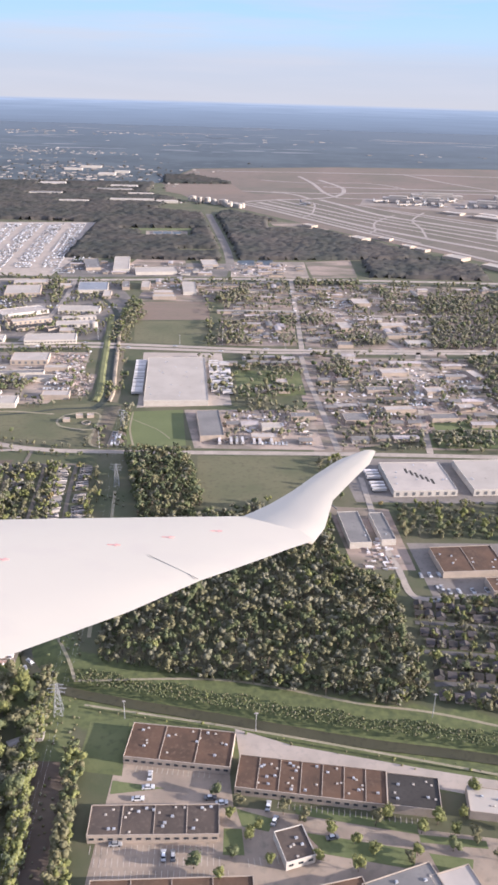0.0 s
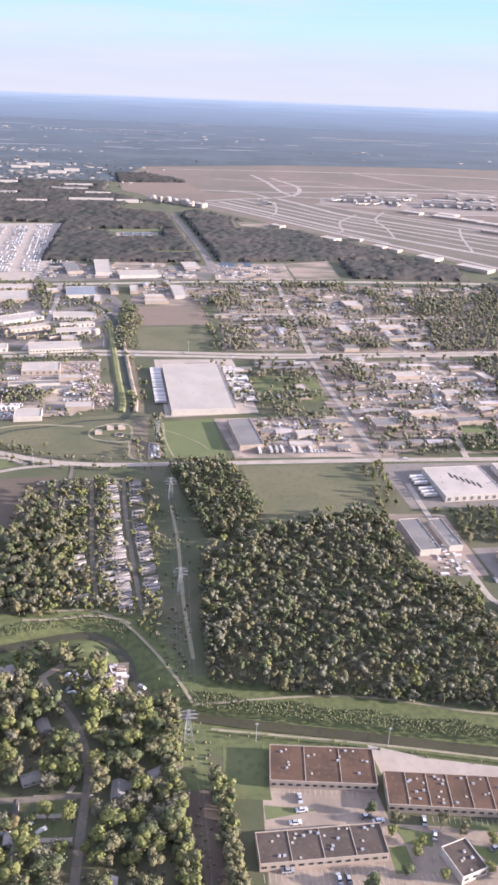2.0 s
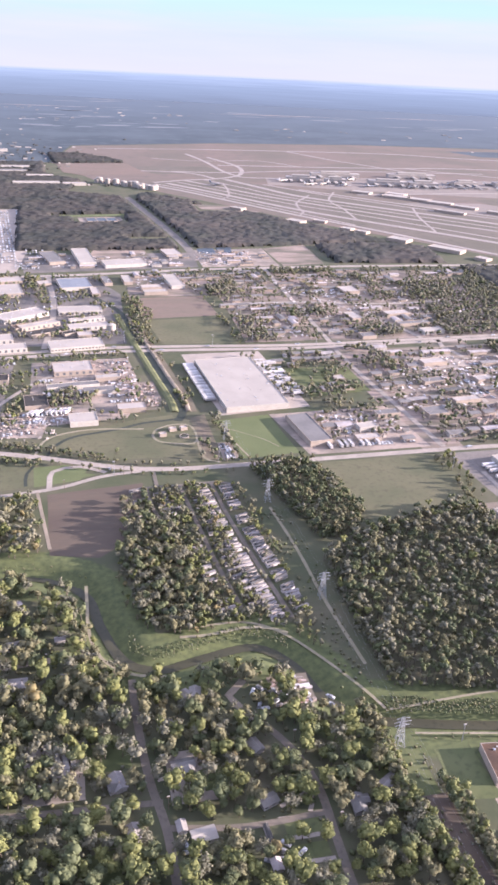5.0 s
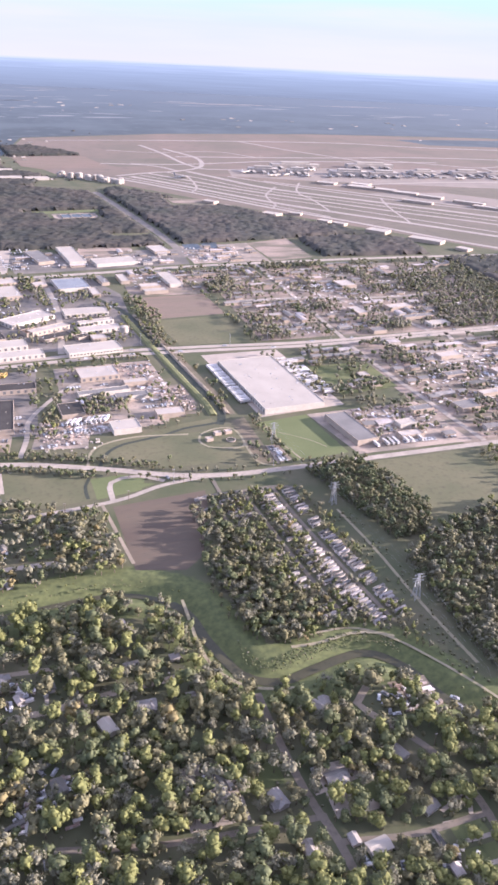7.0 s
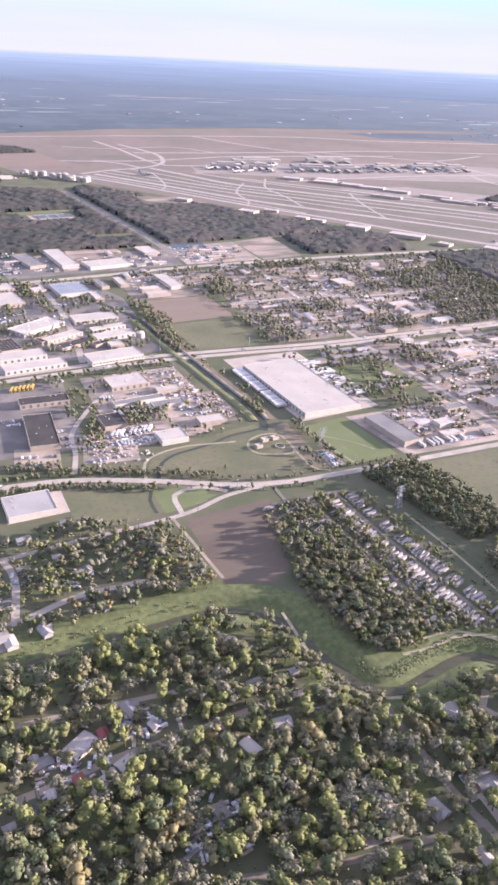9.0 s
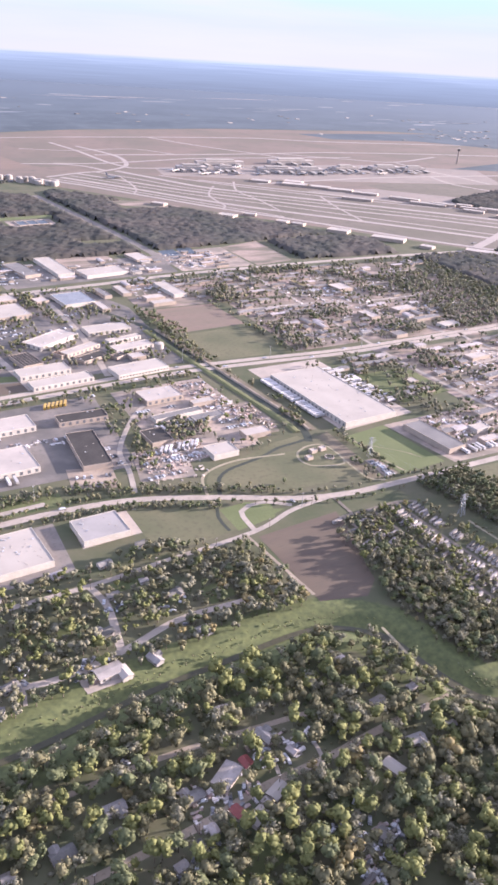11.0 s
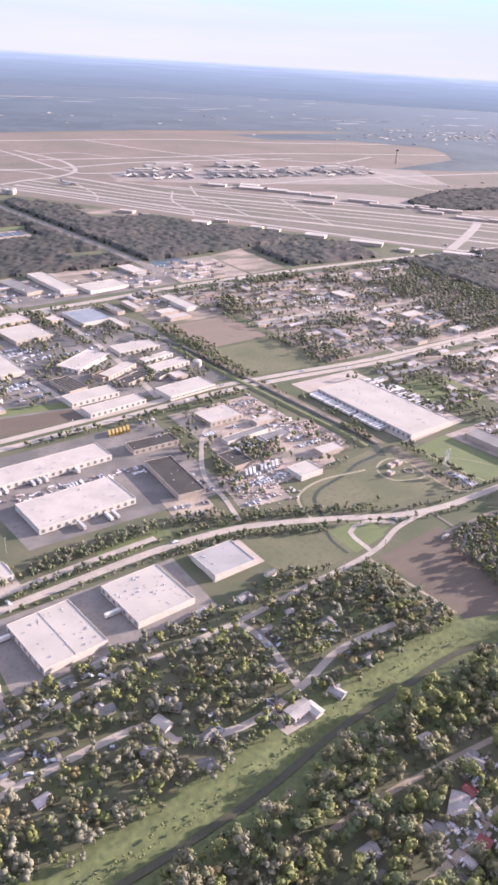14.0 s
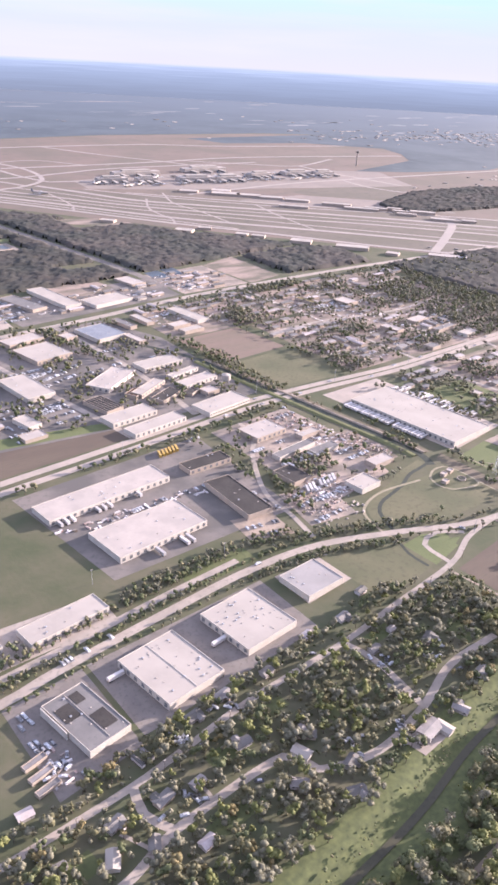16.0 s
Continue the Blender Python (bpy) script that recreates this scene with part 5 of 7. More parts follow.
def tyre_wheel(parent, x, y, r=0.32):
    v, f = ring(0, 0, -0.11, 0.11, r, r, 10)
    part("wheel", ([(a + x, c + y, b + r) for a, b, c in v], f), parent, material=RUBBER)


def car_shell(l=4.4, w=1.7):
    """Body with bonnet, boot and a narrower cabin, as two shapes."""
    body = merge(box(-l / 2, -w / 2, 0.28, l / 2, w / 2, 0.62, 0.03), box(-l / 2 + 0.05, -w / 2 + 0.03, 0.62, l / 2 - 0.05, w / 2 - 0.03, 0.86, 0.08))
    cabin = box(-l * 0.30, -w / 2 + 0.1, 0.86, l * 0.22, w / 2 - 0.1, 1.36, 0.24)
    return body, cabin


def make_car(name, label, paint):
    e = tagged(new(name), label, "car", "parked cars")
    body, cabin = car_shell()
    part("body", body, e, material=paint)
    c = part("cabin", cabin, e, material=GLASS)
    part("roof", box(-0.95, -0.56, 1.36, 0.6, 0.56, 1.42, 0.05), c, material=paint)
    for x in (-1.35, 1.35):
        for y in (-0.8, 0.8):
            tyre_wheel(e, x, y)
    return e


CAR = make_car("car", "parked car with dull paint and dark glass", PAINT)
CAR.matrix_basis = pose(-30, 203, 0.06, 0, 0, 5)


def park_car(x, y, ang, z=0.06):
    copy_thing(CAR, pose(x, y, z, 0, 0, ang))


def trailer_thing():
    e = tagged(new("semi_trailer"), "white box semi-trailer parked at a warehouse dock", "trailer", "parked trailers")
    part("box_body", box(-4.5, -0.95, 0.8, 4.5, 0.95, 2.75, 0.03), e, material=TRAILERM)
    part("chassis", box(-4.3, -0.5, 0.55, 4.3, 0.5, 0.8), e, material=RUBBER)
    for x in (-3.6, -2.8):
        for y in (-0.8, 0.8):
            tyre_wheel(e, x, y, 0.38)
    return e


TRAILER = trailer_thing()
TRAILER.matrix_basis = pose(-84, 590, 0.05, 0, 0, 4.5)


def row_of(n, x, y, dx, dy, ang, every=1.0, seed=0):
    r = random.Random(seed)
    for k in range(n):
        if r.random() < every:
            copy_thing(TRAILER, pose(x + dx * k, y + dy * k, 0.05, 0, 0, ang + r.uniform(-1, 1)))


row_of(26, -84.3, 593, -0.24, 3.05, 4.5, 0.9, 1)
row_of(24, -20, 592, -0.28, 3.55, 4.5, 0.85, 2)
row_of(22, -11, 596, -0.28, 3.55, 4.5, 0.6, 3)
row_of(14, -380, 632, 4.6, 0.4, 94, 0.5, 4)
row_of(12, -372, 568, 4.6, 0.4, 94, 0.6, 5)
row_of(1, -363, 486, -0.4, 4.2, 6, 1.0, 6)
row_of(1, -418, 494, -0.4, 4.2, 6, 1.0, 7)
row_of(7, 86, 432, -0.3, 4.2, 5, 0.5, 8)
row_of(9, -220, 578, 3.4, 0.3, 60, 0.7, 9)
row_of(12, -210, 612, 3.4, 0.3, 94, 0.7, 10)
row_of(12, -15, 500, 4.0, 0.3, 94, 0.6, 11)
row_of(4, -202, 250, 2.6, 0.4, 100, 1.0, 12)


# houses seen singly
for k, x, y, a in ((5, -151, 211, 8), (3, -158, 216, 95), (1, -126, 221, 20), (3, -129, 196, 95), (4, -129, 208, 95), (2, -154, 242, 5), (1, -144, 278, 80), (0, -80, 221, 30), (3, -74, 225, 0),
                   (7, -296, 311, 35), (6, -286, 314, 100), (6, -299, 295, 110), (5, -293, 290, 25), (3, -287, 294, 100), (5, -281, 297, 25), (3, -310, 292, 100), (4, -316, 287, 100), (5, -233, 288, 110),
                   (5, -198, 244, 120), (4, -270, 252, 20), (1, -254, 264, 110), (2, -273, 323, 110), (3, -253, 316, 100), (3, -266, 312, 110), (3, -219, 350, 30), (1, -147, 277, 130),
                   (7, -320, 384, 10), (5, -314, 381, 100), (5, -376, 408, 110), (0, -362, 392, 20), (1, -450, 408, 60), (5, -466, 411, 60), (2, -272, 426, 20), (0, -298, 384, 110),
                   (0, -458, 424, 15), (1, -421, 421, 10), (0, -402, 452, 10), (2, -384, 455, 10), (1, -357, 455, 10), (0, -297, 464, 10), (4, -430, 446, 100), (4, -435, 445, 100), (1, -272, 475, 10)):
    put_house(k, x, y, a)
# mobile home rows, each square to its lane
MOBLINES = [smooth_line(p, 6.0) for p in MOBROADS[:3]]
rr = random.Random(3)
for L, gap, share in ((MOBLINES[0], 4.4, 0.6), (MOBLINES[1], 4.2, 0.62), (MOBLINES[2], 2.8, 0.84)):
    d = 0
    for i in range(len(L) - 1):
        seg = L[i + 1] - L[i]
        n = np.hypot(*seg)
        t = seg / n
        for k in range(max(1, int(n / gap))):
            q = L[i] + seg * (k + 0.5) / max(1, int(n / gap))
            for s in (-1, 1):
                if rr.random() < share:
                    c = q + np.array((-t[1], t[0])) * s * (6.9 + rr.uniform(-0.4, 0.6))
                    if to_line(np.array([c]), BAYOU)[0] > 15 and c[1] < 455:
                        put_house(4, c[0], c[1], math.degrees(math.atan2(t[1], t[0])) + 90 + rr.uniform(-5, 5) + 12)
# dark-roofed estate beside the forest: close rows, back to back along narrow streets
for j, y in enumerate((251, 264, 272, 285, 293, 306, 313)):
    for i in range(16):
        x = 86 + i * 5.2 + rr.uniform(-0.9, 0.9)
        if rr.random() < 0.86 and x < 168:
            put_house(10, x, y - i * 0.5 + rr.uniform(-0.6, 0.6), rr.choice((-6, -6, 84)) + rr.uniform(-3, 3))


def line_houses(L, gap, off, seed, kinds, lo=0.0, hi=1.0, p=0.8):
    r = random.Random(seed)
    d, last = 0, L[0]
    n = len(L)
    for i in range(int(n * lo), int(n * hi) - 1):
        d += np.hypot(*(L[i + 1] - L[i]))
        if d < gap:
            continue
        d = 0
        t = (L[i + 1] - L[i]) / np.hypot(*(L[i + 1] - L[i]))
        for s in (-1, 1):
            if r.random() > p:
                continue
            q = L[i] + np.array((-t[1], t[0])) * s * (off + r.uniform(0, 4))
            if not clear_of(np.array([q]), 3.0, 7.5, 20)[0]:
                continue
            put_house(r.choice(kinds), q[0], q[1], math.degrees(math.atan2(t[1], t[0])) + (180 if s > 0 else 0) + r.uniform(-8, 8))

for i, (kinds, p) in {2: ((0, 1, 2, 3), 0.45), 4: ((0, 1, 2, 3), 0.42), 8: ((0, 1, 2, 3, 3), 0.42), 9: ((0, 1, 3), 0.4), 10: ((0, 1, 2, 3), 0.3), 11: ((0, 1, 3), 0.34), 14: ((0, 1, 3), 0.3)}.items():
    line_houses(ROADS[i][0], 15, 11, 20 + i, kinds, lo=0.3 if i == 2 else 0, p=p)

# works district: pale sheds spread over dusty yards
WORKS = [([(60, 700), (230, 705), (240, 556), (70, 495)], 15.5, 31), ([(60, 1000), (330, 1005), (310, 740), (60, 730)], 19, 32), ([(-22, 885), (52, 888), (52, 732), (-26, 730)], 17, 33),
         ([(-40, 556), (50, 562), (54, 494), (-10, 494)], 13, 34), ([(-118, 1000), (50, 1005), (50, 905), (-50, 900)], 17, 35), ([(-20, 1128), (85, 1136), (85, 1040), (-18, 1036)], 20, 36), ([(-240, 1098), (-30, 1112), (-30, 1036), (-240, 1015)], 22, 37),
         ([(-14, 700), (48, 700), (48, 664), (-10, 660)], 14, 38), ([(-455, 960), (-340, 965), (-340, 750), (-430, 780)], 26, 39), ([(-800, 1010), (-330, 1040), (-440, 1400), (-900, 1300)], 38, 40)]
BELTS = [[(207, 936), (305, 947), (330, 1000), (330, 740), (179, 726), (198, 805)], [(209, 709), (300, 715), (260, 580), (203, 582), (197, 598)], [(47, 1016), (152, 1016), (149, 994), (45, 980)], [(91, 781), (145, 767), (145, 742), (90, 744)], [(60, 702), (89, 705), (102, 622), (66, 653)],
         [(72, 541), (111, 564), (113, 522), (74, 515)], [(118, 519), (187, 526), (179, 501), (118, 497)], [(37, 831), (90, 826), (90, 800), (38, 800)], [(158, 993), (176, 980), (182, 867), (170, 866)], [(-40, 949), (6, 954), (6, 894), (-33, 890)], [(-26, 804), (6, 807), (6, 734), (-19, 734)]]
for poly, gap, seed in WORKS:
    r = random.Random(seed)
    for x, y in scatter(poly, gap, seed, keep=0.72, blotch=40, jitter=0.25, rect_gap=7, road_gap=3.5):
        if any(inside(np.array([(x, y)]), b)[0] for b in BELTS):
            continue
        put_house(r.choice((7, 8, 8, 9, 9, 9, 3)), x, y, 4.5 + r.choice((0, 0, 0, 0, 90)) + r.uniform(-2, 2))
# sheds along the airfield edge
for x, y, w, d, a in ((235, 1345, 22, 14, -38), (392, 1060, 20, 16, -60), (455, 1010, 48, 20, -50)):
    W(x, y, w, d, a, 4, TANROOF, TANWALL, "pale hangar along the airfield edge", units=3)

# ---- trees ----
YARD = {"oak": 0.22, "spring": 0.29, "olive": 0.27, "twig": 0.2, "amber": 0.02}
GREYYARD = {"oak": 0.16, "spring": 0.15, "olive": 0.25, "twig": 0.4, "amber": 0.04}
DENSE = {"oak": 0.30, "olive": 0.28, "twig": 0.34, "spring": 0.05, "pine": 0.03}
COPSEMIX = {"oak": 0.5, "olive": 0.28, "pine": 0.12, "twig": 0.10}
SOUTH = [(-74, 145), (-74, 236), (-98, 280), (-122, 292), (-156, 288), (-184, 306), (-197, 345), (-212, 366), (-300, 364), (-390, 349), (-450, 343), (-450, 322), (-340, 235), (-200, 165)]
NORTH = [(-545, 428), (-545, 356), (-460, 364), (-395, 369), (-310, 383), (-262, 388), (-216, 391), (-208, 395), (-212, 458), (-265, 470), (-430, 452), (-470, 447)]
FOREST = [(-58, 262), (-62, 300), (-61, 366), (-30, 388), (8, 404), (42, 411), (52, 400), (52, 350), (75, 324), (78, 282), (82, 252), (66, 246), (0, 258)]
COPSE = [(-78, 478), (-36, 480), (-22, 410), (-32, 390), (-56, 384), (-62, 410)]
MOBILE = [(-150, 412), (-150, 456), (-92, 458), (-84, 420), (-80, 296), (-104, 306), (-138, 318), (-156, 322), (-162, 340), (-164, 380)]
STRIP = [(-52, 130), (-53, 164), (-54, 177), (-55, 192), (-58, 215)]
STRIP_WEST = [(-77, 258), (-74, 246), (-74, 229), (-75, 217), (-70, 187), (-68, 164), (-66, 130)]


def rim(P, poly, depth=7.0):
    """Only the points within that depth of the outline."""
    return P[to_line(P, np.array(poly + poly[:1], float)) < depth]


def hedge(pts, step, seed):
    """Points wandering along a line."""
    L = smooth_line(pts, step)
    return L + np.random.default_rng(seed).normal(scale=0.9, size=L.shape)


# single trees nearest to the flight line
def make_tree(kind, i):
    r = np.random.default_rng(100 + i)
    m = KINDS[kind][0]
    words = {"oak": "dark green oak with a broad uneven crown", "spring": "fresh yellow-green tree with a loose crown", "olive": "olive-green tree with a ragged crown",
             "twig": "nearly leafless grey-brown tree with fine twigs", "amber": "amber-leaved tree with a rounded crown"}[kind]
    e = tagged(new("tree"), words, "tree", "yard trees")
    part("trunk", trunk_shape(r, 2.0), e, material=BARK)
    v, f = crown_shape(r, KINDS[kind][3] + 3, KINDS[kind][4] + 150, KINDS[kind][2] * 0.85, KINDS[kind][1], 0.55 if kind == "twig" else 0.82)
    part("crown", (v * 3.7 + (0, 0, 0.9), f), e, material=m)
    return e


MODELS = [(k, make_tree(k, i)) for i, k in enumerate(("oak", "spring", "olive", "twig", "oak", "spring", "olive", "amber"))]
P_SOUTH = scatter(SOUTH, 4.8, 1, keep=0.84, blotch=17, road_gap=1.2, rect_gap=1.5, bank=9.5)
single = (P_SOUTH[:, 0] > -190) & (P_SOUTH[:, 1] > 172) & (P_SOUTH[:, 1] < 245)
LOTTREES = [(2, 196), (-6, 200), (9, 187), (12, 174), (28, 176), (33, 186), (46, 178), (53, 192), (69, 190), (79, 193), (84, 203), (40, 172), (60, 178), (72, 180), (0, 176), (-12, 172), (-4, 168), (96, 188), (63, 186.5), (74, 186), (24, 190.5), (17, 193), (86, 177), (92, 182), (48, 189), (6, 183), (40, 182), (57, 176), (-1, 191), (80, 184)]
single[np.flatnonzero(single)[255:]] = False
ones = np.concatenate([P_SOUTH[single], np.array(LOTTREES, float)])
rt = random.Random(8)
for n, (x, y) in enumerate(ones):
    lot = n >= len(ones) - len(LOTTREES)
    kind, model = MODELS[rt.choices(range(8), (1, 5, 1, 0, 0, 4, 1, 0) if lot else (2.4, 4, 2.2, 2.2, 2.4, 3.4, 2, 0.3))[0]]
    s = rt.uniform(0.68, 1.36) if not lot else rt.uniform(0.62, 0.95)
    copy_thing(model, pose(x, y, 0, 0, 0, rt.uniform(0, 360)) @ Matrix.Diagonal((s, s, s * rt.uniform(0.9, 1.15), 1)))
for k, m in MODELS:
    m.matrix_basis = pose(-90 - 6 * MODELS.index((k, m)), 172 + 3 * (MODELS.index((k, m)) % 2), 0)
rest = P_SOUTH[~single]
plant("yard_trees", "mixed green and grey yard trees along lanes and houses", rest, YARD, (2.6, 5.6), NEAR_CROWN, 11, 0.35)
plant("yard_trees", "mixed green and grey yard trees along lanes and houses", scatter(NORTH, 4.7, 2, keep=0.8, blotch=15, road_gap=1.0, rect_gap=0.8, bank=12), GREYYARD, (1.8, 4.1), MID_CROWN, 12, 0.35)
plant("forest", "dense closed canopy of mixed green and grey trees", scatter(FOREST, 3.5, 3, bank=18), DENSE, (1.4, 3.2), MID_CROWN, 13, 1.6, trunk=4.6)
plant("forest_edge", "low saplings and scrub closing the foot of a forest", rim(scatter(FOREST, 2.7, 33, bank=17), FOREST), DENSE, (1.4, 2.5), MID_CROWN, 34, 0.05, trunks=False)
plant("copse", "dense dark copse of tall trees", scatter(COPSE, 3.6, 4), COPSEMIX, (1.8, 3.1), MID_CROWN, 14, 1.7, trunk=5.5)
plant("forest_edge", "low saplings closing the foot of a copse", rim(scatter(COPSE, 2.8, 35), COPSE), COPSEMIX, (1.5, 2.6), MID_CROWN, 36, 0.05, trunks=False)
plant("yard_trees", "trees between rows of mobile homes", scatter(MOBILE, 4.0, 5, keep=0.86, blotch=14, rect_gap=0.6, road_gap=0.6, bank=14), YARD, (1.2, 2.7), MID_CROWN, 15)
plant("yard_trees", "trees crowding rows of mobile homes", scatter([(-150, 412), (-150, 456), (-118, 458), (-104, 400), (-98, 310), (-104, 306), (-138, 317), (-160, 322), (-172, 345), (-168, 380)], 4.4, 55, keep=0.8, blotch=12, rect_gap=-0.8, road_gap=0.4, bank=14), GREYYARD, (1.3, 2.6), MID_CROWN, 56)
plant("hedge_trees", "row of trees beside a power line corridor", np.concatenate([hedge(STRIP, 1.1, 6), hedge([(x - 1.8, y + 4) for x, y in STRIP], 1.5, 7), hedge(STRIP_WEST, 1.1, 9), hedge([(x - 2.2, y - 3) for x, y in STRIP_WEST], 1.4, 10)]), {"spring": 0.3, "olive": 0.4, "oak": 0.3}, (2.2, 3.6), MID_CROWN, 16, 0.12)
plant("bank_trees", "trees on the grassy slope of a bayou bend", np.concatenate([scatter([(-164, 440), (-150, 446), (-136, 410), (-130, 330), (-140, 318), (-157, 316), (-163, 335), (-165, 368), (-170, 388), (-164, 412)], 4.2, 7, bank=9, rect_gap=1, road_gap=1), scatter([(-206, 362), (-198, 330), (-186, 302), (-178, 300), (-190, 340), (-196, 362)], 4.2, 8, bank=7)]), DENSE, (2.2, 3.9), NEAR_CROWN, 17, 0.8, trunk=4.0)
# avenue and verge trees
def along(L, off, gap, seed, lo=0, hi=1):
    r = np.random.default_rng(seed)
    q, d = [], 0
    for i in range(int(len(L) * lo), int(len(L) * hi) - 1):
        s = np.hypot(*(L[i + 1] - L[i]))
        t = (L[i + 1] - L[i]) / s
        d += s
        if d > gap:
            d = 0
            q.append(L[i] + np.array((-t[1], t[0])) * off + r.normal(scale=0.8, size=2))
    return np.array(q)


plant("street_trees", "row of small dark street trees along an arterial road", np.concatenate([along(ROADS[0][0], 6, 2.6, 1, 0, 0.45), along(ROADS[0][0], -7, 2.8, 2, 0, 0.42), along(ROADS[1][0], 6, 3.4, 3), along(ROADS[1][0], 9.5, 4.4, 4)]), {"oak": 0.5, "olive": 0.3, "twig": 0.2}, (1.3, 2.4), FAR_CROWN, 18)
plant("verge_trees", "dense belts of dark trees along an arterial road", np.concatenate([scatter(p, 3.3, 150 + i, keep=0.85, blotch=16, rect_gap=1.2, road_gap=0.5) for i, p in enumerate((
    [(-560, 505), (-440, 515), (-320, 528), (-320, 536), (-440, 524), (-560, 514)], [(-560, 520), (-440, 530), (-320, 543), (-262, 540), (-262, 552), (-330, 556), (-440, 544), (-560, 534)], [(-320, 522), (-262, 518), (-210, 500), (-212, 494), (-262, 512), (-320, 516)], [(-300, 534), (-258, 531), (-206, 514), (-168, 498), (-170, 506), (-208, 524), (-258, 542)]))]), {"oak": 0.4, "olive": 0.25, "twig": 0.35}, (1.3, 2.5), FAR_CROWN, 151)
plant("scattered_trees", "scattered trees between works yards", np.concatenate([scatter(p, 6.0, 50 + i, keep=0.58, blotch=30, rect_gap=1.5, road_gap=1) for i, p in enumerate((
    [(60, 705), (420, 720), (420, 492), (70, 492)], [(60, 1015), (520, 1015), (500, 740), (60, 728)], [(-24, 890), (55, 890), (52, 725), (-28, 725)], [(-44, 704), (50, 704), (50, 500), (-10, 494)], [(-120, 1010), (55, 1012), (56, 890), (-36, 895)]))]), {"twig": 0.68, "olive": 0.2, "oak": 0.12}, (1.8, 3.6), FAR_CROWN, 19)
plant("block_trees", "mixed trees between warehouses, a school and small houses", np.concatenate([scatter(p, gap, 130 + i, keep=k, blotch=14, rect_gap=0.8, road_gap=0.8) for i, (p, gap, k) in enumerate((
    ([(70, 416), (178, 418), (178, 376), (92, 376), (90, 412)], 4.6, 0.9), ([(60, 345), (96, 322), (92, 316), (60, 338)], 4.6, 0.9), ([(52, 478), (66, 480), (64, 418), (46, 404)], 4.6, 0.6), ([(84, 246), (168, 234), (170, 322), (90, 318)], 4.6, 0.7), ([(94, 322), (170, 326), (170, 300), (94, 300)], 4.8, 0.6)))]), YARD, (1.7, 3.2), NEAR_CROWN, 131)
plant("estate_trees", "small garden trees between dark-roofed estate houses", scatter([(82, 246), (170, 236), (170, 322), (84, 322)], 3.7, 140, keep=0.8, blotch=12, rect_gap=-0.3, road_gap=0.1), {"olive": 0.35, "twig": 0.35, "spring": 0.15, "oak": 0.15}, (1.0, 2.0), MID_CROWN, 141, 0.4)
plant("belt_trees", "belts of bare grey and dark trees between works yards", np.concatenate([scatter(p, 5.4, 110 + i, keep=0.86, blotch=30, rect_gap=1.5, road_gap=0.8) for i, p in enumerate(BELTS)]), {"twig": 0.6, "olive": 0.2, "oak": 0.2}, (2.2, 3.9), FAR_CROWN, 109)
plant("ditch_trees", "scrubby trees along a drainage ditch", np.concatenate([scatter([(-101, 575), (-94, 575), (-98, 640), (-104, 700), (-111, 700), (-105, 640)], 4.6, 71, keep=0.4, rect_gap=1), scatter([(-91, 566), (-84, 566), (-80, 494), (-84, 494), (-89, 540)], 3.6, 72, keep=0.8, rect_gap=1), scatter([(-128, 905), (-118, 905), (-108, 720), (-100, 560), (-94, 490), (-104, 490), (-118, 700)], 5, 60, keep=0.38, rect_gap=2), scatter([(-134, 700), (-210, 560), (-206, 552), (-120, 560)], 9, 61, keep=0.45), scatter([(-240, 540), (-96, 496), (-100, 490), (-240, 522)], 8, 62, keep=0.4),
     scatter([(-44, 900), (-36, 900), (-28, 720), (-36, 720)], 5, 63, keep=0.8), scatter([(-250, 690), (-140, 700), (-150, 560), (-240, 545)], 7, 64, keep=0.4, rect_gap=1.5), scatter([(-480, 1000), (-140, 1000), (-140, 740), (-470, 760)], 6, 65, keep=0.5, blotch=24, rect_gap=1.2, road_gap=0.5), scatter([(-210, 618), (-176, 625), (-166, 610), (-182, 592), (-212, 590)], 4, 66, rect_gap=1), scatter([(-131, 899), (-132, 730), (-120, 722), (-104, 830), (-118, 890)], 4.6, 67, keep=0.75), scatter([(-240, 985), (-222, 985), (-208, 872), (-218, 868)], 4.5, 68, keep=0.85), scatter([(-420, 682), (-140, 708), (-140, 700), (-420, 674)], 5, 69, keep=0.6, road_gap=0.5), scatter([(-240, 690), (-214, 690), (-226, 560), (-252, 552)], 5.5, 70, keep=0.55, road_gap=0.3)]), DENSE, (1.8, 3.4), FAR_CROWN, 20)
FARWOODS = [[(-700, 1660), (-180, 1650), (-150, 1790), (-225, 1900), (-232, 2110), (-700, 1890)], [(-260, 1125), (-20, 1130), (-40, 1560), (-260, 1680), (-640, 1640), (-640, 1460), (-270, 1450)], [(-15, 1140), (85, 1150), (200, 1170), (300, 1180), (180, 1360), (-30, 1640), (-60, 1600)], [(165, 1160), (165, 1045), (330, 1040), (340, 1140), (290, 1170)],
            [(330, 1030), (560, 1020), (900, 470), (900, 300), (420, 500), (330, 740)], [(717, 1404), (923, 1492), (1118, 1487), (1300, 1440), (1100, 1260), (935, 1265), (694, 1296)], [(-215, 2095), (-38, 2132), (-40, 2165), (-150, 2330), (-232, 2300)], [(-1000, 1500), (-640, 1480), (-640, 1900), (-240, 2100), (-600, 2060), (-1100, 1900)]]
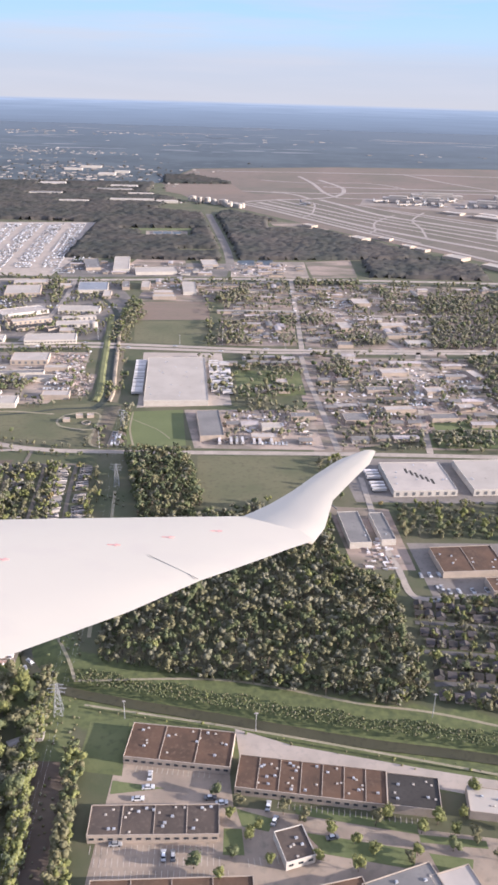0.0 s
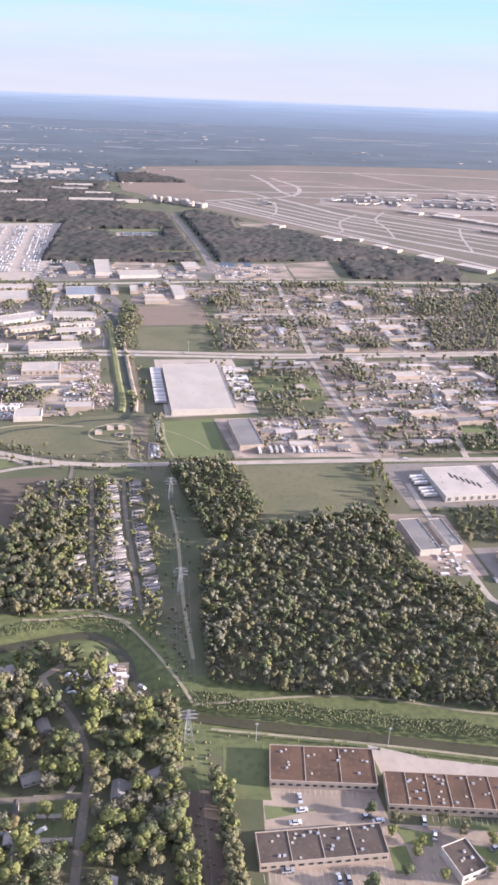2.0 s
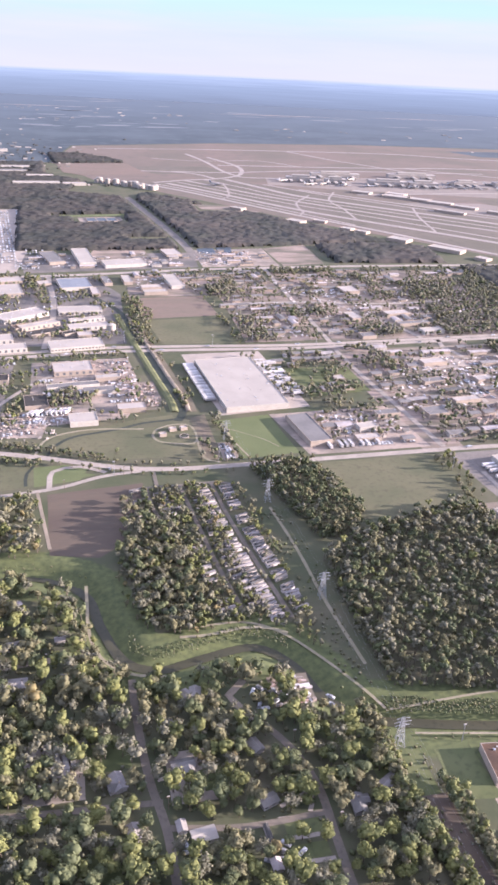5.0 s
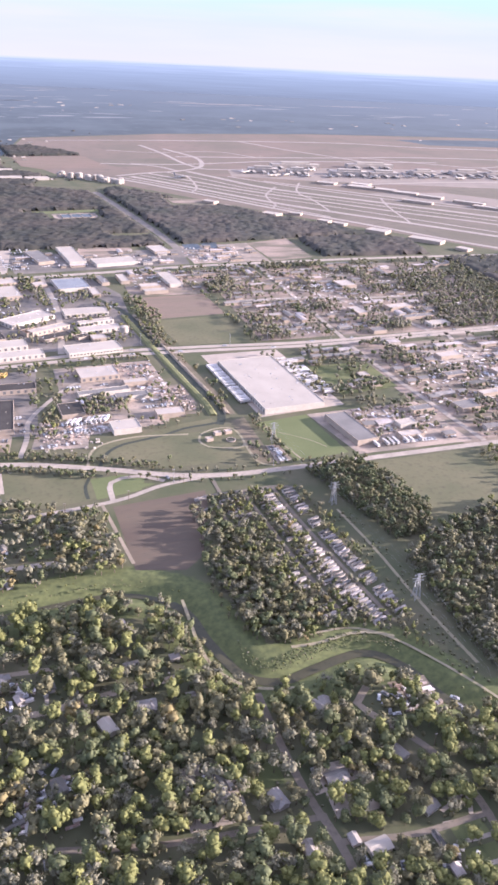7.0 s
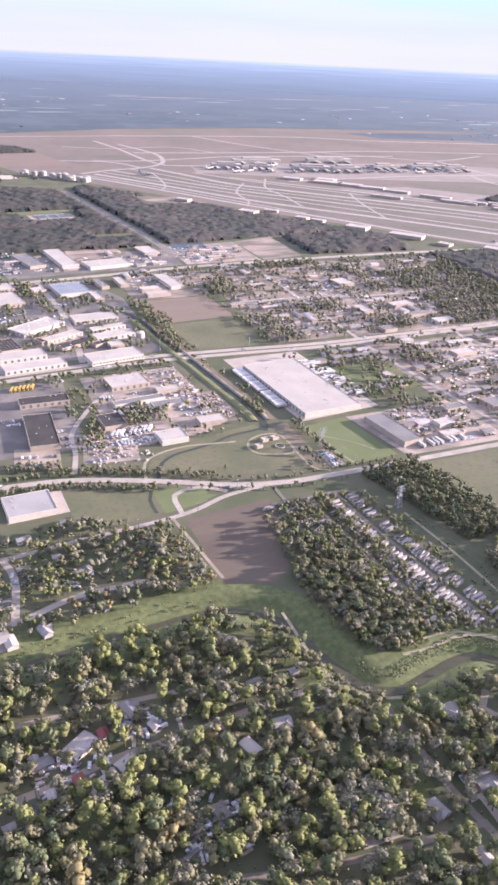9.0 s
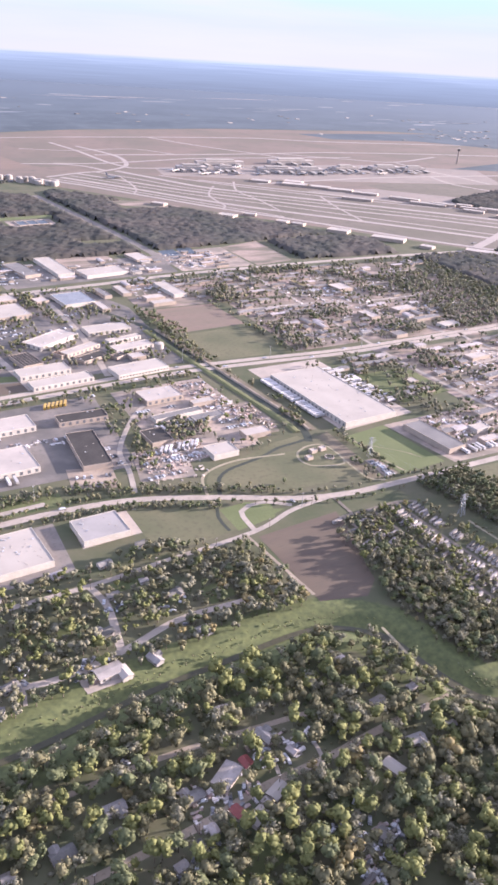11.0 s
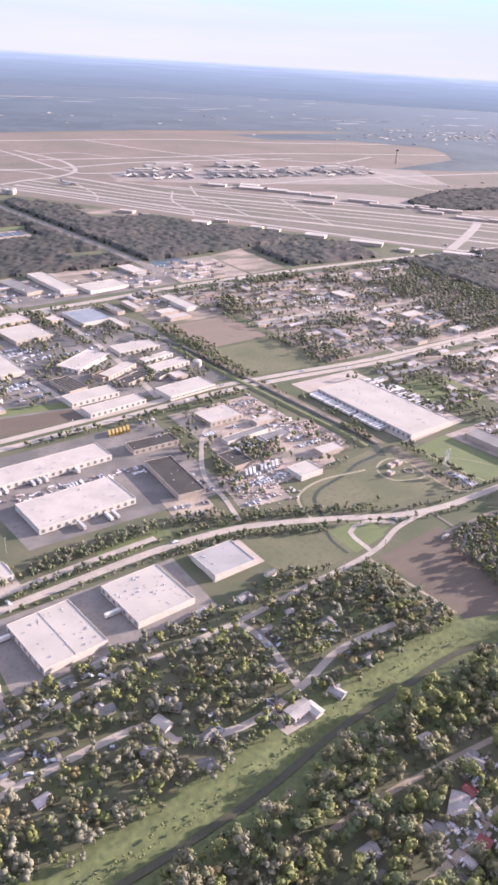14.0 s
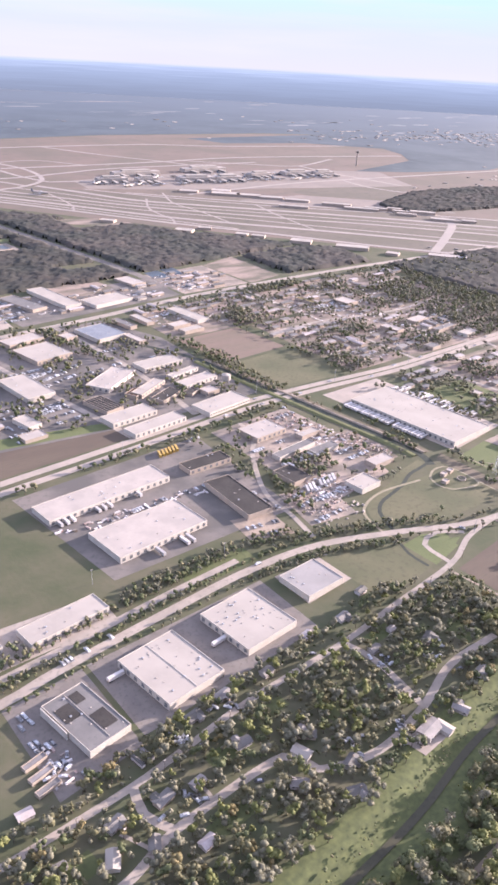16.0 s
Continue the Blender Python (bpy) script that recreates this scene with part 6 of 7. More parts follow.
def canopy(poly, step, seed):
    """Closed uneven treetops over a stretch of far woods: one bumpy sheet that falls to the ground at its edge."""
    r = np.random.default_rng(seed)
    q = np.array(poly, float)
    xs, ys = np.arange(q[:, 0].min(), q[:, 0].max(), step), np.arange(q[:, 1].min(), q[:, 1].max(), step)
    X, Y = np.meshgrid(xs, ys)
    P = np.c_[X.ravel(), Y.ravel()] + r.uniform(-0.4, 0.4, (X.size, 2)) * step
    ok = inside(P, poly) & clear_of(P, road_gap=3, rect_gap=3)
    m = ok.reshape(X.shape)
    core = m.copy()
    core[1:-1, 1:-1] &= m[:-2, 1:-1] & m[2:, 1:-1] & m[1:-1, :-2] & m[1:-1, 2:]
    core[0, :] = core[-1, :] = False
    core[:, 0] = core[:, -1] = False
    top = 3.6 + 1.4 * patchy(P, 30, seed) + r.uniform(-1.3, 1.3, len(P)) + 1.4 * (r.random(len(P)) < 0.15)
    Z = np.where(core.ravel(), top, 0.0)
    idx = np.arange(len(P)).reshape(X.shape)
    F = np.stack([idx[:-1, :-1], idx[:-1, 1:], idx[1:, 1:], idx[1:, :-1]], -1).reshape(-1, 4)
    F = F[ok[F].all(1)]
    use = np.unique(F)
    back = np.zeros(len(P), int)
    back[use] = np.arange(len(use))
    return np.c_[P, Z][use], back[F]


for k, p in enumerate(FARWOODS):
    v, f = canopy(p, 4.2, 170 + k)
    tagged(new("far_woods", mesh_of("far_woods", v.tolist(), f.tolist(), FARWOOD, True)), "dark closed woods between the works and the airfield", "woods", kind="stuff")

def shrubs(name, label, P, seed, mix, size):
    plant(name, label, P, mix, size, WOOD_CROWN, seed, -0.15, trunks=False)


rs = np.random.default_rng(77)
edge = BAYOU[np.repeat(np.arange(len(BAYOU)), 4)] + rs.normal(scale=1.0, size=(len(BAYOU) * 4, 2))
edge = edge + rs.choice((-1, 1), (len(edge), 1)) * np.c_[rs.uniform(-4, 4, len(edge)), rs.uniform(4, 11, len(edge))]
d = to_line(edge, BAYOU)
edge = edge[(d > 6.2) & (d < 13) & (edge[:, 0] > -520) & (edge[:, 0] < 160)]
gx, gy = np.meshgrid(np.arange(-66, 170, 1.05), np.arange(170, 275, 1.05))
bx, by = np.meshgrid(np.arange(-168, -96, 1.5), np.arange(296, 330, 1.5))
brush = np.concatenate([np.c_[gx.ravel(), gy.ravel()], np.c_[bx.ravel(), by.ravel()]]) + rs.uniform(-0.9, 0.9, (gx.size + bx.size, 2))
d = to_line(brush, BAYOU)
near_line = BAYOU[np.argmin(np.hypot(brush[:, None, 0] - BAYOU[None, :, 0], brush[:, None, 1] - BAYOU[None, :, 1]), 1)]
brush = brush[(d > 3.4) & (d < 11.5 + 1.2 * np.sin(brush[:, 0] * 0.2)) & (brush[:, 1] > near_line[:, 1]) & (patchy(brush, 9, 5) < 0.93)]
shrubs("bank_brush", "thick low brush on the far slope of a bayou", brush, 86, {"olive": 0.25, "oak": 0.7, "twig": 0.05}, (0.35, 0.75))
wx, wy = np.meshgrid(np.arange(-520, -196, 1.9), np.arange(330, 396, 1.9))
west = np.c_[wx.ravel(), wy.ravel()] + rs.uniform(-0.9, 0.9, (wx.size, 2))
d = to_line(west, BAYOU)
close = BAYOU[np.argmin(np.hypot(west[:, None, 0] - BAYOU[None, :, 0], west[:, None, 1] - BAYOU[None, :, 1]), 1)]
west = west[(d > 3.0) & (d < 5.6 + 1.4 * np.sin(west[:, 0] * 0.13)) & (west[:, 1] > close[:, 1]) & (patchy(west, 8, 6) < 0.7)]
shrubs("bank_brush", "low tufted brush on the grassy slope of a straight bayou", west, 87, {"olive": 0.4, "oak": 0.35, "spring": 0.25}, (0.35, 0.85))
shrubs("bank_shrubs", "low shrubs and reeds along the bayou edge", edge, 78, {"olive": 0.5, "oak": 0.3, "spring": 0.2}, (0.4, 1.0))
shrubs("undergrowth", "low brush between yard trees", np.concatenate([scatter(SOUTH, 5.2, 79, keep=0.7, road_gap=0.8, rect_gap=0.6, bank=13), scatter(NORTH, 5.2, 80, keep=0.7, road_gap=0.8, rect_gap=0.6, bank=22)]), 81, {"olive": 0.4, "twig": 0.4, "oak": 0.2}, (0.7, 1.7))
shrubs("corridor_brush", "dry brush along the power line corridor", scatter([(-84, 262), (-66, 262), (-64, 390), (-70, 420), (-84, 420), (-80, 300)], 3.4, 84, keep=0.55, bank=15, road_gap=0.5), 85, {"olive": 0.4, "twig": 0.4, "oak": 0.2}, (0.5, 1.4))
shrubs("corridor_brush", "dry brush along the power line corridor", scatter([(-84, 160), (-60, 160), (-60, 244), (-84, 244)], 3.6, 82, keep=0.55, bank=15), 83, {"olive": 0.5, "twig": 0.3, "spring": 0.2}, (0.5, 1.3))


# ---- vehicles in lots ----
def car_stuff(name, label, spots, material=CARMIX, size=1.0):
    """Cars too many to count, joined; spots: x, y, degrees."""
    body, cabin = car_shell()
    v0, f0 = merge(body, cabin)
    v0 = np.array(v0) * size
    V, F, o = [], [], 0
    for x, y, a in spots:
        c, s = math.cos(radians(a)), math.sin(radians(a))
        V += np.c_[v0[:, 0] * c - v0[:, 1] * s + x, v0[:, 0] * s + v0[:, 1] * c + y, v0[:, 2] + 0.05].tolist()
        F += [tuple(i + o for i in q) for q in f0]
        o += len(v0)
    tagged(new(name, mesh_of(name, V, F, material)), label, "cars", kind="stuff")


def lot_rows(cx, cy, w, d, ang, seed, fill=0.8, pitch=2.4, aisle=11.5):
    """Double rows of parking spots over a rectangle."""
    r = random.Random(seed)
    a = radians(ang)
    out = []
    y = -d / 2 + 2.5
    while y < d / 2 - 2:
        x = -w / 2 + 1.5
        run = r.random()
        while x < w / 2 - 1:
            if r.random() < fill * (0.5 + run * 0.6):
                out.append((cx + x * math.cos(a) - y * math.sin(a), cy + x * math.sin(a) + y * math.cos(a), ang + 90 + r.uniform(-3, 3)))
            x += pitch
        y += 5.0 if round((y + d / 2) / 16.5 * 2) % 2 else aisle
    return out


spots = []
for k in range(5):
    spots += lot_rows(-385 + k * 36, 1225 + k * 6, 26, 370, 5, k, 0.8, 4.2, 12)
car_stuff("parked_cars", "hundreds of parked cars in long rows on a tan lot", spots, size=1.35)
spots = []
for i, (cx, cy, w, d, a, fill) in enumerate(((-322, 808, 60, 22, 6, 0.8), (-345, 770, 26, 40, 6, 0.7), (-290, 880, 34, 26, 6, 0.8), (-225, 860, 40, 14, 10, 0.7), (-160, 862, 40, 12, 5, 0.5), (-200, 900, 40, 14, 6, 0.5),
                                            (-212, 575, 20, 26, 5, 0.8), (-196, 648, 40, 8, 5, 0.8), (-150, 605, 24, 20, 5, 0.7), (-240, 690, 20, 10, 8, 0.8), (-150, 690, 26, 18, 6, 0.8), (18, 532, 36, 26, 5, 0.7), (28, 504, 44, 12, 2, 0.8), (-4, 545, 14, 20, 5, 0.6),
                                            (150, 600, 40, 40, 5, 0.6), (100, 560, 36, 30, 5, 0.6), (190, 640, 40, 30, 5, 0.5), (110, 650, 40, 20, 5, 0.5), (-255, 590, 12, 40, 4, 0.7), (-300, 622, 60, 8, 5, 0.6), (-330, 622, 50, 8, 5, 0.5),
                                            (-274, 559, 25, 24, -9, 0.85), (-225, 572, 30, 18, 3, 0.8), (-228, 550, 30, 14, 5, 0.7), (-279, 862, 40, 36, 20, 0.7), (-250, 878, 30, 16, 20, 0.7), (-306, 786, 30, 40, 8, 0.75), (-425, 520, 60, 8, 8, 0.3), (-462, 474, 12, 50, 9, 0.9), (120, 332, 34, 14, 6, 0.6), (100, 330, 14, 30, 6, 0.5), (-235, 1040, 40, 30, 5, 0.7), (-60, 1050, 40, 20, 5, 0.6), (20, 1060, 50, 30, 5, 0.6), (100, 760, 60, 20, 5, 0.5), (180, 800, 60, 30, 5, 0.5), (120, 900, 80, 40, 5, 0.4), (-96, 972, 50, 14, 5, 0.5))):
    spots += lot_rows(cx, cy, w, d, a, 40 + i, fill * 0.8)
car_stuff("parked_cars", "rows of parked cars and vans in works yards", spots)
spots = lot_rows(-86.5, 503, 9, 24, 4, 90, 1.0, 2.2, 4)
car_stuff("parked_cars", "vans and trailers packed into a small lot", spots)
rj = random.Random(12)
spots = []
for cx, cy, n in ((-112, 274, 7), (-104, 270, 5), (-300, 303, 12), (-272, 314, 12), (-256, 262, 14), (-262, 256, 10), (-202, 246, 6), (-326, 392, 8), (-352, 398, 6), (-464, 462, 6), (-262, 278, 6), (-250, 226, 8), (-320, 284, 8), (-96, 262, 4), (-128, 200, 5), (-150, 206, 4), (-412, 446, 8), (-385, 450, 8), (-430, 418, 6), (-300, 430, 6), (-275, 418, 5)):
    spots += [(cx + rj.uniform(-9, 9), cy + rj.uniform(-6, 6), rj.uniform(0, 180)) for _ in range(n)]
for L, w in ROADS[2:15]:
    for i in range(0, len(L) - 1, 3):
        if rj.random() < 0.45:
            t = L[i + 1] - L[i]
            t = t / np.hypot(*t)
            q = L[i] + np.array((-t[1], t[0])) * rj.choice((-1, 1)) * (w / 2 + rj.uniform(2, 6))
            turn = rj.uniform(0, 180)
            if not (-235 < q[0] < -165 and 400 < q[1] < 475):
                spots.append((q[0], q[1], turn))
car_stuff("yard_cars", "cars and scrap standing about in wooded yards", spots, size=0.9)
spots = [(x, y, a) for L, w in (ROADS[15], ROADS[16], ROADS[0]) for i in range(4, len(L) - 4, 7) for x, y, a in [(*(L[i] + np.array((rj.uniform(-1.5, 1.5), rj.uniform(-2, 2)))), math.degrees(math.atan2(*(L[i + 1] - L[i])[::-1])))] if rj.random() < 0.6]
car_stuff("road_cars", "cars and vans along the pale highway", spots)
for x, y, a in ((-33, 198, 4), (-8, 199, 4), (-4, 197, 8), (6, 203, 80), (-30, 208, 90), (-22, 176, 95), (-19, 176, 95), (12, 196, 80), (33, 184, 15), (50, 196, -6), (14, 190, 70), (70, 200, 0), (-38, 180, 5)):
    park_car(x, y, a)


def school_bus():
    e = tagged(new("bus"), "yellow bus parked in a row beside a highway", "bus", "parked buses")
    part("body", box(-4.2, -1.0, 0.5, 4.2, 1.0, 2.4, 0.12), e, material=BUSYELLOW)
    part("window_band", box(-3.6, -1.02, 1.4, 3.2, 1.02, 1.95), e, material=GLASS)
    for x in (-2.6, 2.8):
        for y in (-0.85, 0.85):
            tyre_wheel(e, x, y, 0.4)
    return e


BUSYELLOW = mat("bus_yellow", (0.40, 0.26, 0.06), (0.35, 0.23, 0.06), 0.5, 3.0, rough=0.4, bump=0)
BUS = school_bus()
BUS.matrix_basis = pose(-277, 678, 0.06, 0, 0, 70)
for k in range(1, 6):
    copy_thing(BUS, pose(-277 + 3.2 * k, 678 + 0.4 * k, 0.06, 0, 0, 70))
# yard clutter: pallets, drums and scrap in loose heaps
def clutter(name, label, boxes, seed, material):
    r = random.Random(seed)
    shapes = []
    for cx, cy, w, d, n in boxes:
        for _ in range(n):
            x, y, a = cx + r.uniform(-w, w) / 2, cy + r.uniform(-d, d) / 2, r.choice((0.08, 0.08, 1.65)) + r.gauss(0, 0.15)
            l, b, h = r.uniform(0.5, 2.4), r.uniform(0.3, 0.8), r.uniform(0.3, 1.1)
            v, f = box(-l, -b, 0.03, l, b, h, 0.05)
            shapes.append(([(p * math.cos(a) - q * math.sin(a) + x, p * math.sin(a) + q * math.cos(a) + y, z) for p, q, z in v], f))
    tagged(new(name, mesh_of(name, *merge(*shapes), material)), label, "clutter", kind="stuff")


YARDS = [(-103, 274, 16, 16, 27), (-464, 462, 12, 20, 10), (-150, 640, 26, 60, 58), (-205, 575, 26, 30, 40), (20, 540, 60, 40, 72), (100, 600, 70, 100, 117), (180, 620, 80, 100, 117), (-300, 303, 30, 20, 27), (-268, 316, 30, 14, 22), (-258, 258, 22, 22, 27), (100, 880, 90, 160, 135), (220, 880, 120, 180, 135), (10, 800, 60, 120, 72), (-330, 620, 110, 10, 31), (-60, 960, 100, 60, 54), (76, 360, 20, 30, 22), (-326, 383, 10, 7, 8), (20, 1080, 80, 80, 54), (-130, 1060, 160, 60, 72)]
clutter("yard_clutter", "pallets, bins and stacked materials in yards", YARDS, 5, TRAILERM)
clutter("yard_scrap", "rusty scrap and timber heaps in yards", YARDS, 6, RUST)

# ---- small structures ----
def pylon(x, y, h, ang):
    e = tagged(new("pylon"), "tall grey steel lattice power pylon on grass", "pylon", "power pylons")
    e.matrix_basis = pose(x, y, 0, 0, 0, ang)
    b = 1.7
    for sx in (-1, 1):
        for sy in (-1, 1):
            part("leg", beam((sx * b, sy * b, 0), (sx * 0.3, sy * 0.3, h), 0.10), e, material=STEEL)
    lat = []
    for k in range(6):
        z0, z1 = h * k / 6, h * (k + 1) / 6
        w0, w1 = b + (0.3 - b) * k / 6, b + (0.3 - b) * (k + 1) / 6
        for s in (-1, 1):
            lat += [beam((-w0, s * w0, z0), (w1, s * w1, z1), 0.06), beam((w0, s * w0, z0), (-w1, s * w1, z1), 0.06), beam((s * w0, -w0, z0), (s * w1, w1, z1), 0.06)]
    part("bracing", merge(*lat), e, material=STEEL)
    for z, w in ((h * 0.72, 3.2), (h * 0.84, 3.8), (h * 0.96, 2.8)):
        part("cross_arm", merge(beam((-w, 0, z), (w, 0, z), 0.10), beam((-w, 0, z), (0, 0, z + 0.9), 0.05), beam((w, 0, z), (0, 0, z + 0.9), 0.05)), e, material=STEEL)


PYLONS = [(-69, 238), (-71, 335), (-76, 432), (-66, 150), (-85, 520)]
for x, y in PYLONS:
    pylon(x, y, 15, 3)
P = sorted(PYLONS, key=lambda q: q[1])
for s in (-3.4, -1.6, 1.6, 3.4):
    for (x0, y0), (x1, y1) in zip(P[:-1], P[1:]):
        c = bpy.data.curves.new("power_line", "CURVE")
        c.dimensions, c.bevel_depth, c.bevel_resolution = "3D", 0.012, 0
        sp = c.splines.new("POLY")
        sp.points.add(10)
        for k, t in enumerate(np.linspace(0, 1, 11)):
            sp.points[k].co = (x0 + (x1 - x0) * t + s, y0 + (y1 - y0) * t, 12.4 - 9.6 * t * (1 - t), 1)
        c.materials.append(STEEL)
        tagged(new("power_line", c), "thin sagging power line between steel pylons", "cable", "power lines")


def mast(x, y, h, label, arm=0.0, m=STEEL, name="light_pole"):
    e = tagged(new(name), label, "pole", "poles")
    e.matrix_basis = pose(x, y, 0)
    part("pole", ring(0, 0, 0, h, 0.16, 0.09, 6), e, material=m)
    if arm:
        part("cross_arm", box(-arm, -0.08, h - 0.5, arm, 0.08, h - 0.3), e, material=m)
        part("lamp_head", box(-0.5, -0.2, h - 0.1, 0.5, 0.2, h + 0.05), e, material=WHITEROOF)


for x, y, h in ((-96, 486, 12), (78, 240, 12), (8, 231, 9), (-43, 236, 9), (-165, 478, 10), (-316, 545, 11), (-392, 566, 10), (-20, 728, 16), (-140, 735, 12), (-420, 700, 14), (58, 457, 9), (-60, 718, 12), (40, 716, 12), (-300, 692, 12)):
    mast(x, y, h, "tall thin grey light pole beside a road", 0.8)
for L, w in (ROADS[2], ROADS[8], ROADS[10], ROADS[11]):
    for i in range(3, len(L) - 2, 6):
        t = L[i + 1] - L[i]
        t = t / np.hypot(*t)
        q = L[i] + np.array((-t[1], t[0])) * (w / 2 + 1.2)
        mast(q[0], q[1], 6.5, "weathered wooden utility pole beside a street", 0.9, WOODPOLE, "utility_pole")


def tank(x, y, r, h, label, legs=0.0):
    e = tagged(new("storage_tank"), label, "tank", "storage tanks")
    e.matrix_basis = pose(x, y, 0)
    part("shell", ring(0, 0, legs, legs + h, r, r, 20), e, material=WHITEROOF)
    part("dome", ring(0, 0, legs + h, legs + h + r * 0.22, r, r * 0.25, 20), e, material=WHITEROOF)
    if legs:
        for k in range(6):
            a = k * math.pi / 3
            part("leg", beam((r * 0.8 * math.cos(a), r * 0.8 * math.sin(a), 0), (r * 0.8 * math.cos(a), r * 0.8 * math.sin(a), legs), 0.2), e, material=STEEL)


tank(-150, 767, 4.2, 5.0, "small white elevated water tank beside warehouses", 3.5)
rk = random.Random(4)
for k in range(16):
    t = k / 15
    tank(-118 + 112 * t + rk.uniform(-6, 6), 1790 - 105 * t + rk.uniform(-14, 14), rk.uniform(4.5, 7), rk.uniform(7, 11), "white cylindrical fuel tank beside the airfield")
# round clarifier inside the drive loop
e = tagged(new("clarifier"), "round concrete basin inside a gravel loop drive", "basin")
e.matrix_basis = pose(-113, 529, 0)
part("rim", merge(ring(0, 0, 0, 0.8, 3.4, 3.4, 20, False), ring(0, 0, 0.8, 0.79, 3.4, 2.9, 20, False)), e, material=CONCRETE)
part("water_surface", ring(0, 0, 0.3, 0.5, 2.9, 2.9, 20), e, material=WATER)
for k, (x, y) in enumerate(((-120, 540), (-112, 541), (-128, 532))):
    W(x, y, 5, 4, 10, 2.4, TANROOF, TANWALL, "tiny flat-roofed pump house beside a basin", units=1, name="pump_house")
# grey store: two dark panel fields and a pipe across its roof
store = tagged(new("roof_panels"), "dark solar panel fields on a grey flat roof", "panels")
store.matrix_basis = pose(-442, 478, 0, 0, 0, 9)
for x, y, w, d in ((-5.0, 6.5, 8, 10), (3.6, 11.5, 5, 7), (4.8, -6.5, 7.5, 11)):
    part("panel", box(x - w / 2, y - d / 2, 3.67, x + w / 2, y + d / 2, 3.82), store, material=DARKROOF)
part("pipe", beam((0.2, 16.5, 3.82), (0.2, -16.5, 3.82), 0.16, 6), store, material=WHITEROOF)
# faint dark lettering-like streaks on the pale flat roof, as bars
bars = tagged(new("roof_markings"), "dark painted bars on a pale flat roof", "marking")
bars.matrix_basis = pose(112, 447, 0, 0, 0, 5)
for k in range(6):
    part("bar", box(-6 + k * 2.6, 4 - k * 3.0, 4.05, -4.4 + k * 2.6, 11 - k * 3.0, 4.09), bars, material=DARKROOF)
# long sheds of the walled yard beside the store
for k in range(3, 6):
    W(-469 - k * 0.4, 492 - k * 7.5, 11, 3.2, 12, 1.9, MOBROOF, TANWALL, "open-sided tin storage bay in a walled yard", units=0, name="storage_bay")

# ---- airport and far places ----
def terminal(x, y, ang, w, d, h, label, piers=3):
    e = tagged(new("terminal"), label, "terminal", "airport terminals")
    e.matrix_basis = pose(x, y, 0, 0, 0, ang)
    part("hall", box(-w / 2, -d / 2, 0, w / 2, d / 2, h, 0.6), e, material=TANROOF)
    part("upper_hall", box(-w * 0.3, -d * 0.3, h, w * 0.3, d * 0.3, h + 4, 0.5), e, material=WHITEROOF)
    for k in range(piers):
        px = -w / 2 + w * (k + 0.5) / piers
        part("pier", box(px - 4, -d / 2 - 34, 0, px + 4, -d / 2, h * 0.55, 0.3), e, material=WHITEROOF)
        part("window_band", box(px - 4.2, -d / 2 - 33, h * 0.2, px + 4.2, -d / 2 - 1, h * 0.34), e, material=GLASS)


for x, y, a, w, d in ((345, 1862, -12, 70, 26), (420, 1838, -12, 50, 22), (540, 1815, -12, 90, 30), (620, 1800, -10, 70, 34), (735, 1820, -6, 60, 26), (850, 1815, -8, 80, 30), (920, 1790, -8, 60, 24), (450, 1935, -6, 120, 24), (650, 1940, -6, 120, 26)):
    terminal(x, y, a, w, d, 9, "grey and white airport terminal on a pale apron")
for x, y, w, d, a in ((487, 1624, 60, 30, -42), (520, 1589, 50, 26, -42), (549, 1548, 50, 24, -42), (500, 1660, 40, 30, -42), (523, 1446, 60, 14, -48), (580, 1500, 50, 20, -48), (639, 1372, 70, 16, -50), (700, 1310, 50, 14, -52), (682, 1289, 40, 14, -52), (711, 1214, 60, 18, -52), (740, 1190, 40, 16, -52), (430, 1680, 40, 24, -42)):
    W(x, y, w, d, a, 5, TANROOF, TANWALL, "long pale cargo shed beside a taxiway", units=3)
mast(340, 1868, 34, "slim pale airport tower above a terminal", 4, WHITEWALL, "control_tower")


def airliner():
    e = tagged(new("airliner"), "small distant white airliner parked on an apron", "airplane", "parked airliners")
    part("fuselage", merge(beam((-15, 0, 3.2), (13, 0, 3.2), 1.9, 10), beam((13, 0, 3.2), (17, 0, 2.9), 1.2, 8), beam((-15, 0, 3.2), (-20, 0, 4.2), 0.9, 8)), e, material=WHITEROOF)
    for s in (-1, 1):
        part("wing", ([(3, s * 1.5, 2.6), (-3, s * 1.5, 2.6), (-8, s * 16, 3.4), (-6, s * 16, 3.4), (3, s * 1.5, 3.0), (-3, s * 1.5, 3.0), (-8, s * 16, 3.6), (-6, s * 16, 3.6)],
                      [(0, 1, 2, 3), (7, 6, 5, 4), (0, 3, 7, 4), (1, 5, 6, 2), (2, 6, 7, 3)]), e, material=STEEL)
        part("engine", beam((2.5, s * 5.5, 1.7), (-1.5, s * 5.5, 1.7), 1.0, 8), e, material=STEEL)
        part("undercarriage", beam((-1, s * 2.5, 0), (-1, s * 2.5, 2.6), 0.35, 6), e, material=RUBBER)
    part("tail_fin", ([(-15, -0.2, 4), (-20, -0.2, 4), (-21.5, 0, 10), (-18.5, 0, 10), (-15, 0.2, 4), (-20, 0.2, 4)], [(0, 1, 2, 3), (3, 2, 5, 4), (0, 3, 4), (1, 5, 2)]), e, material=BLUEROOF)
    return e


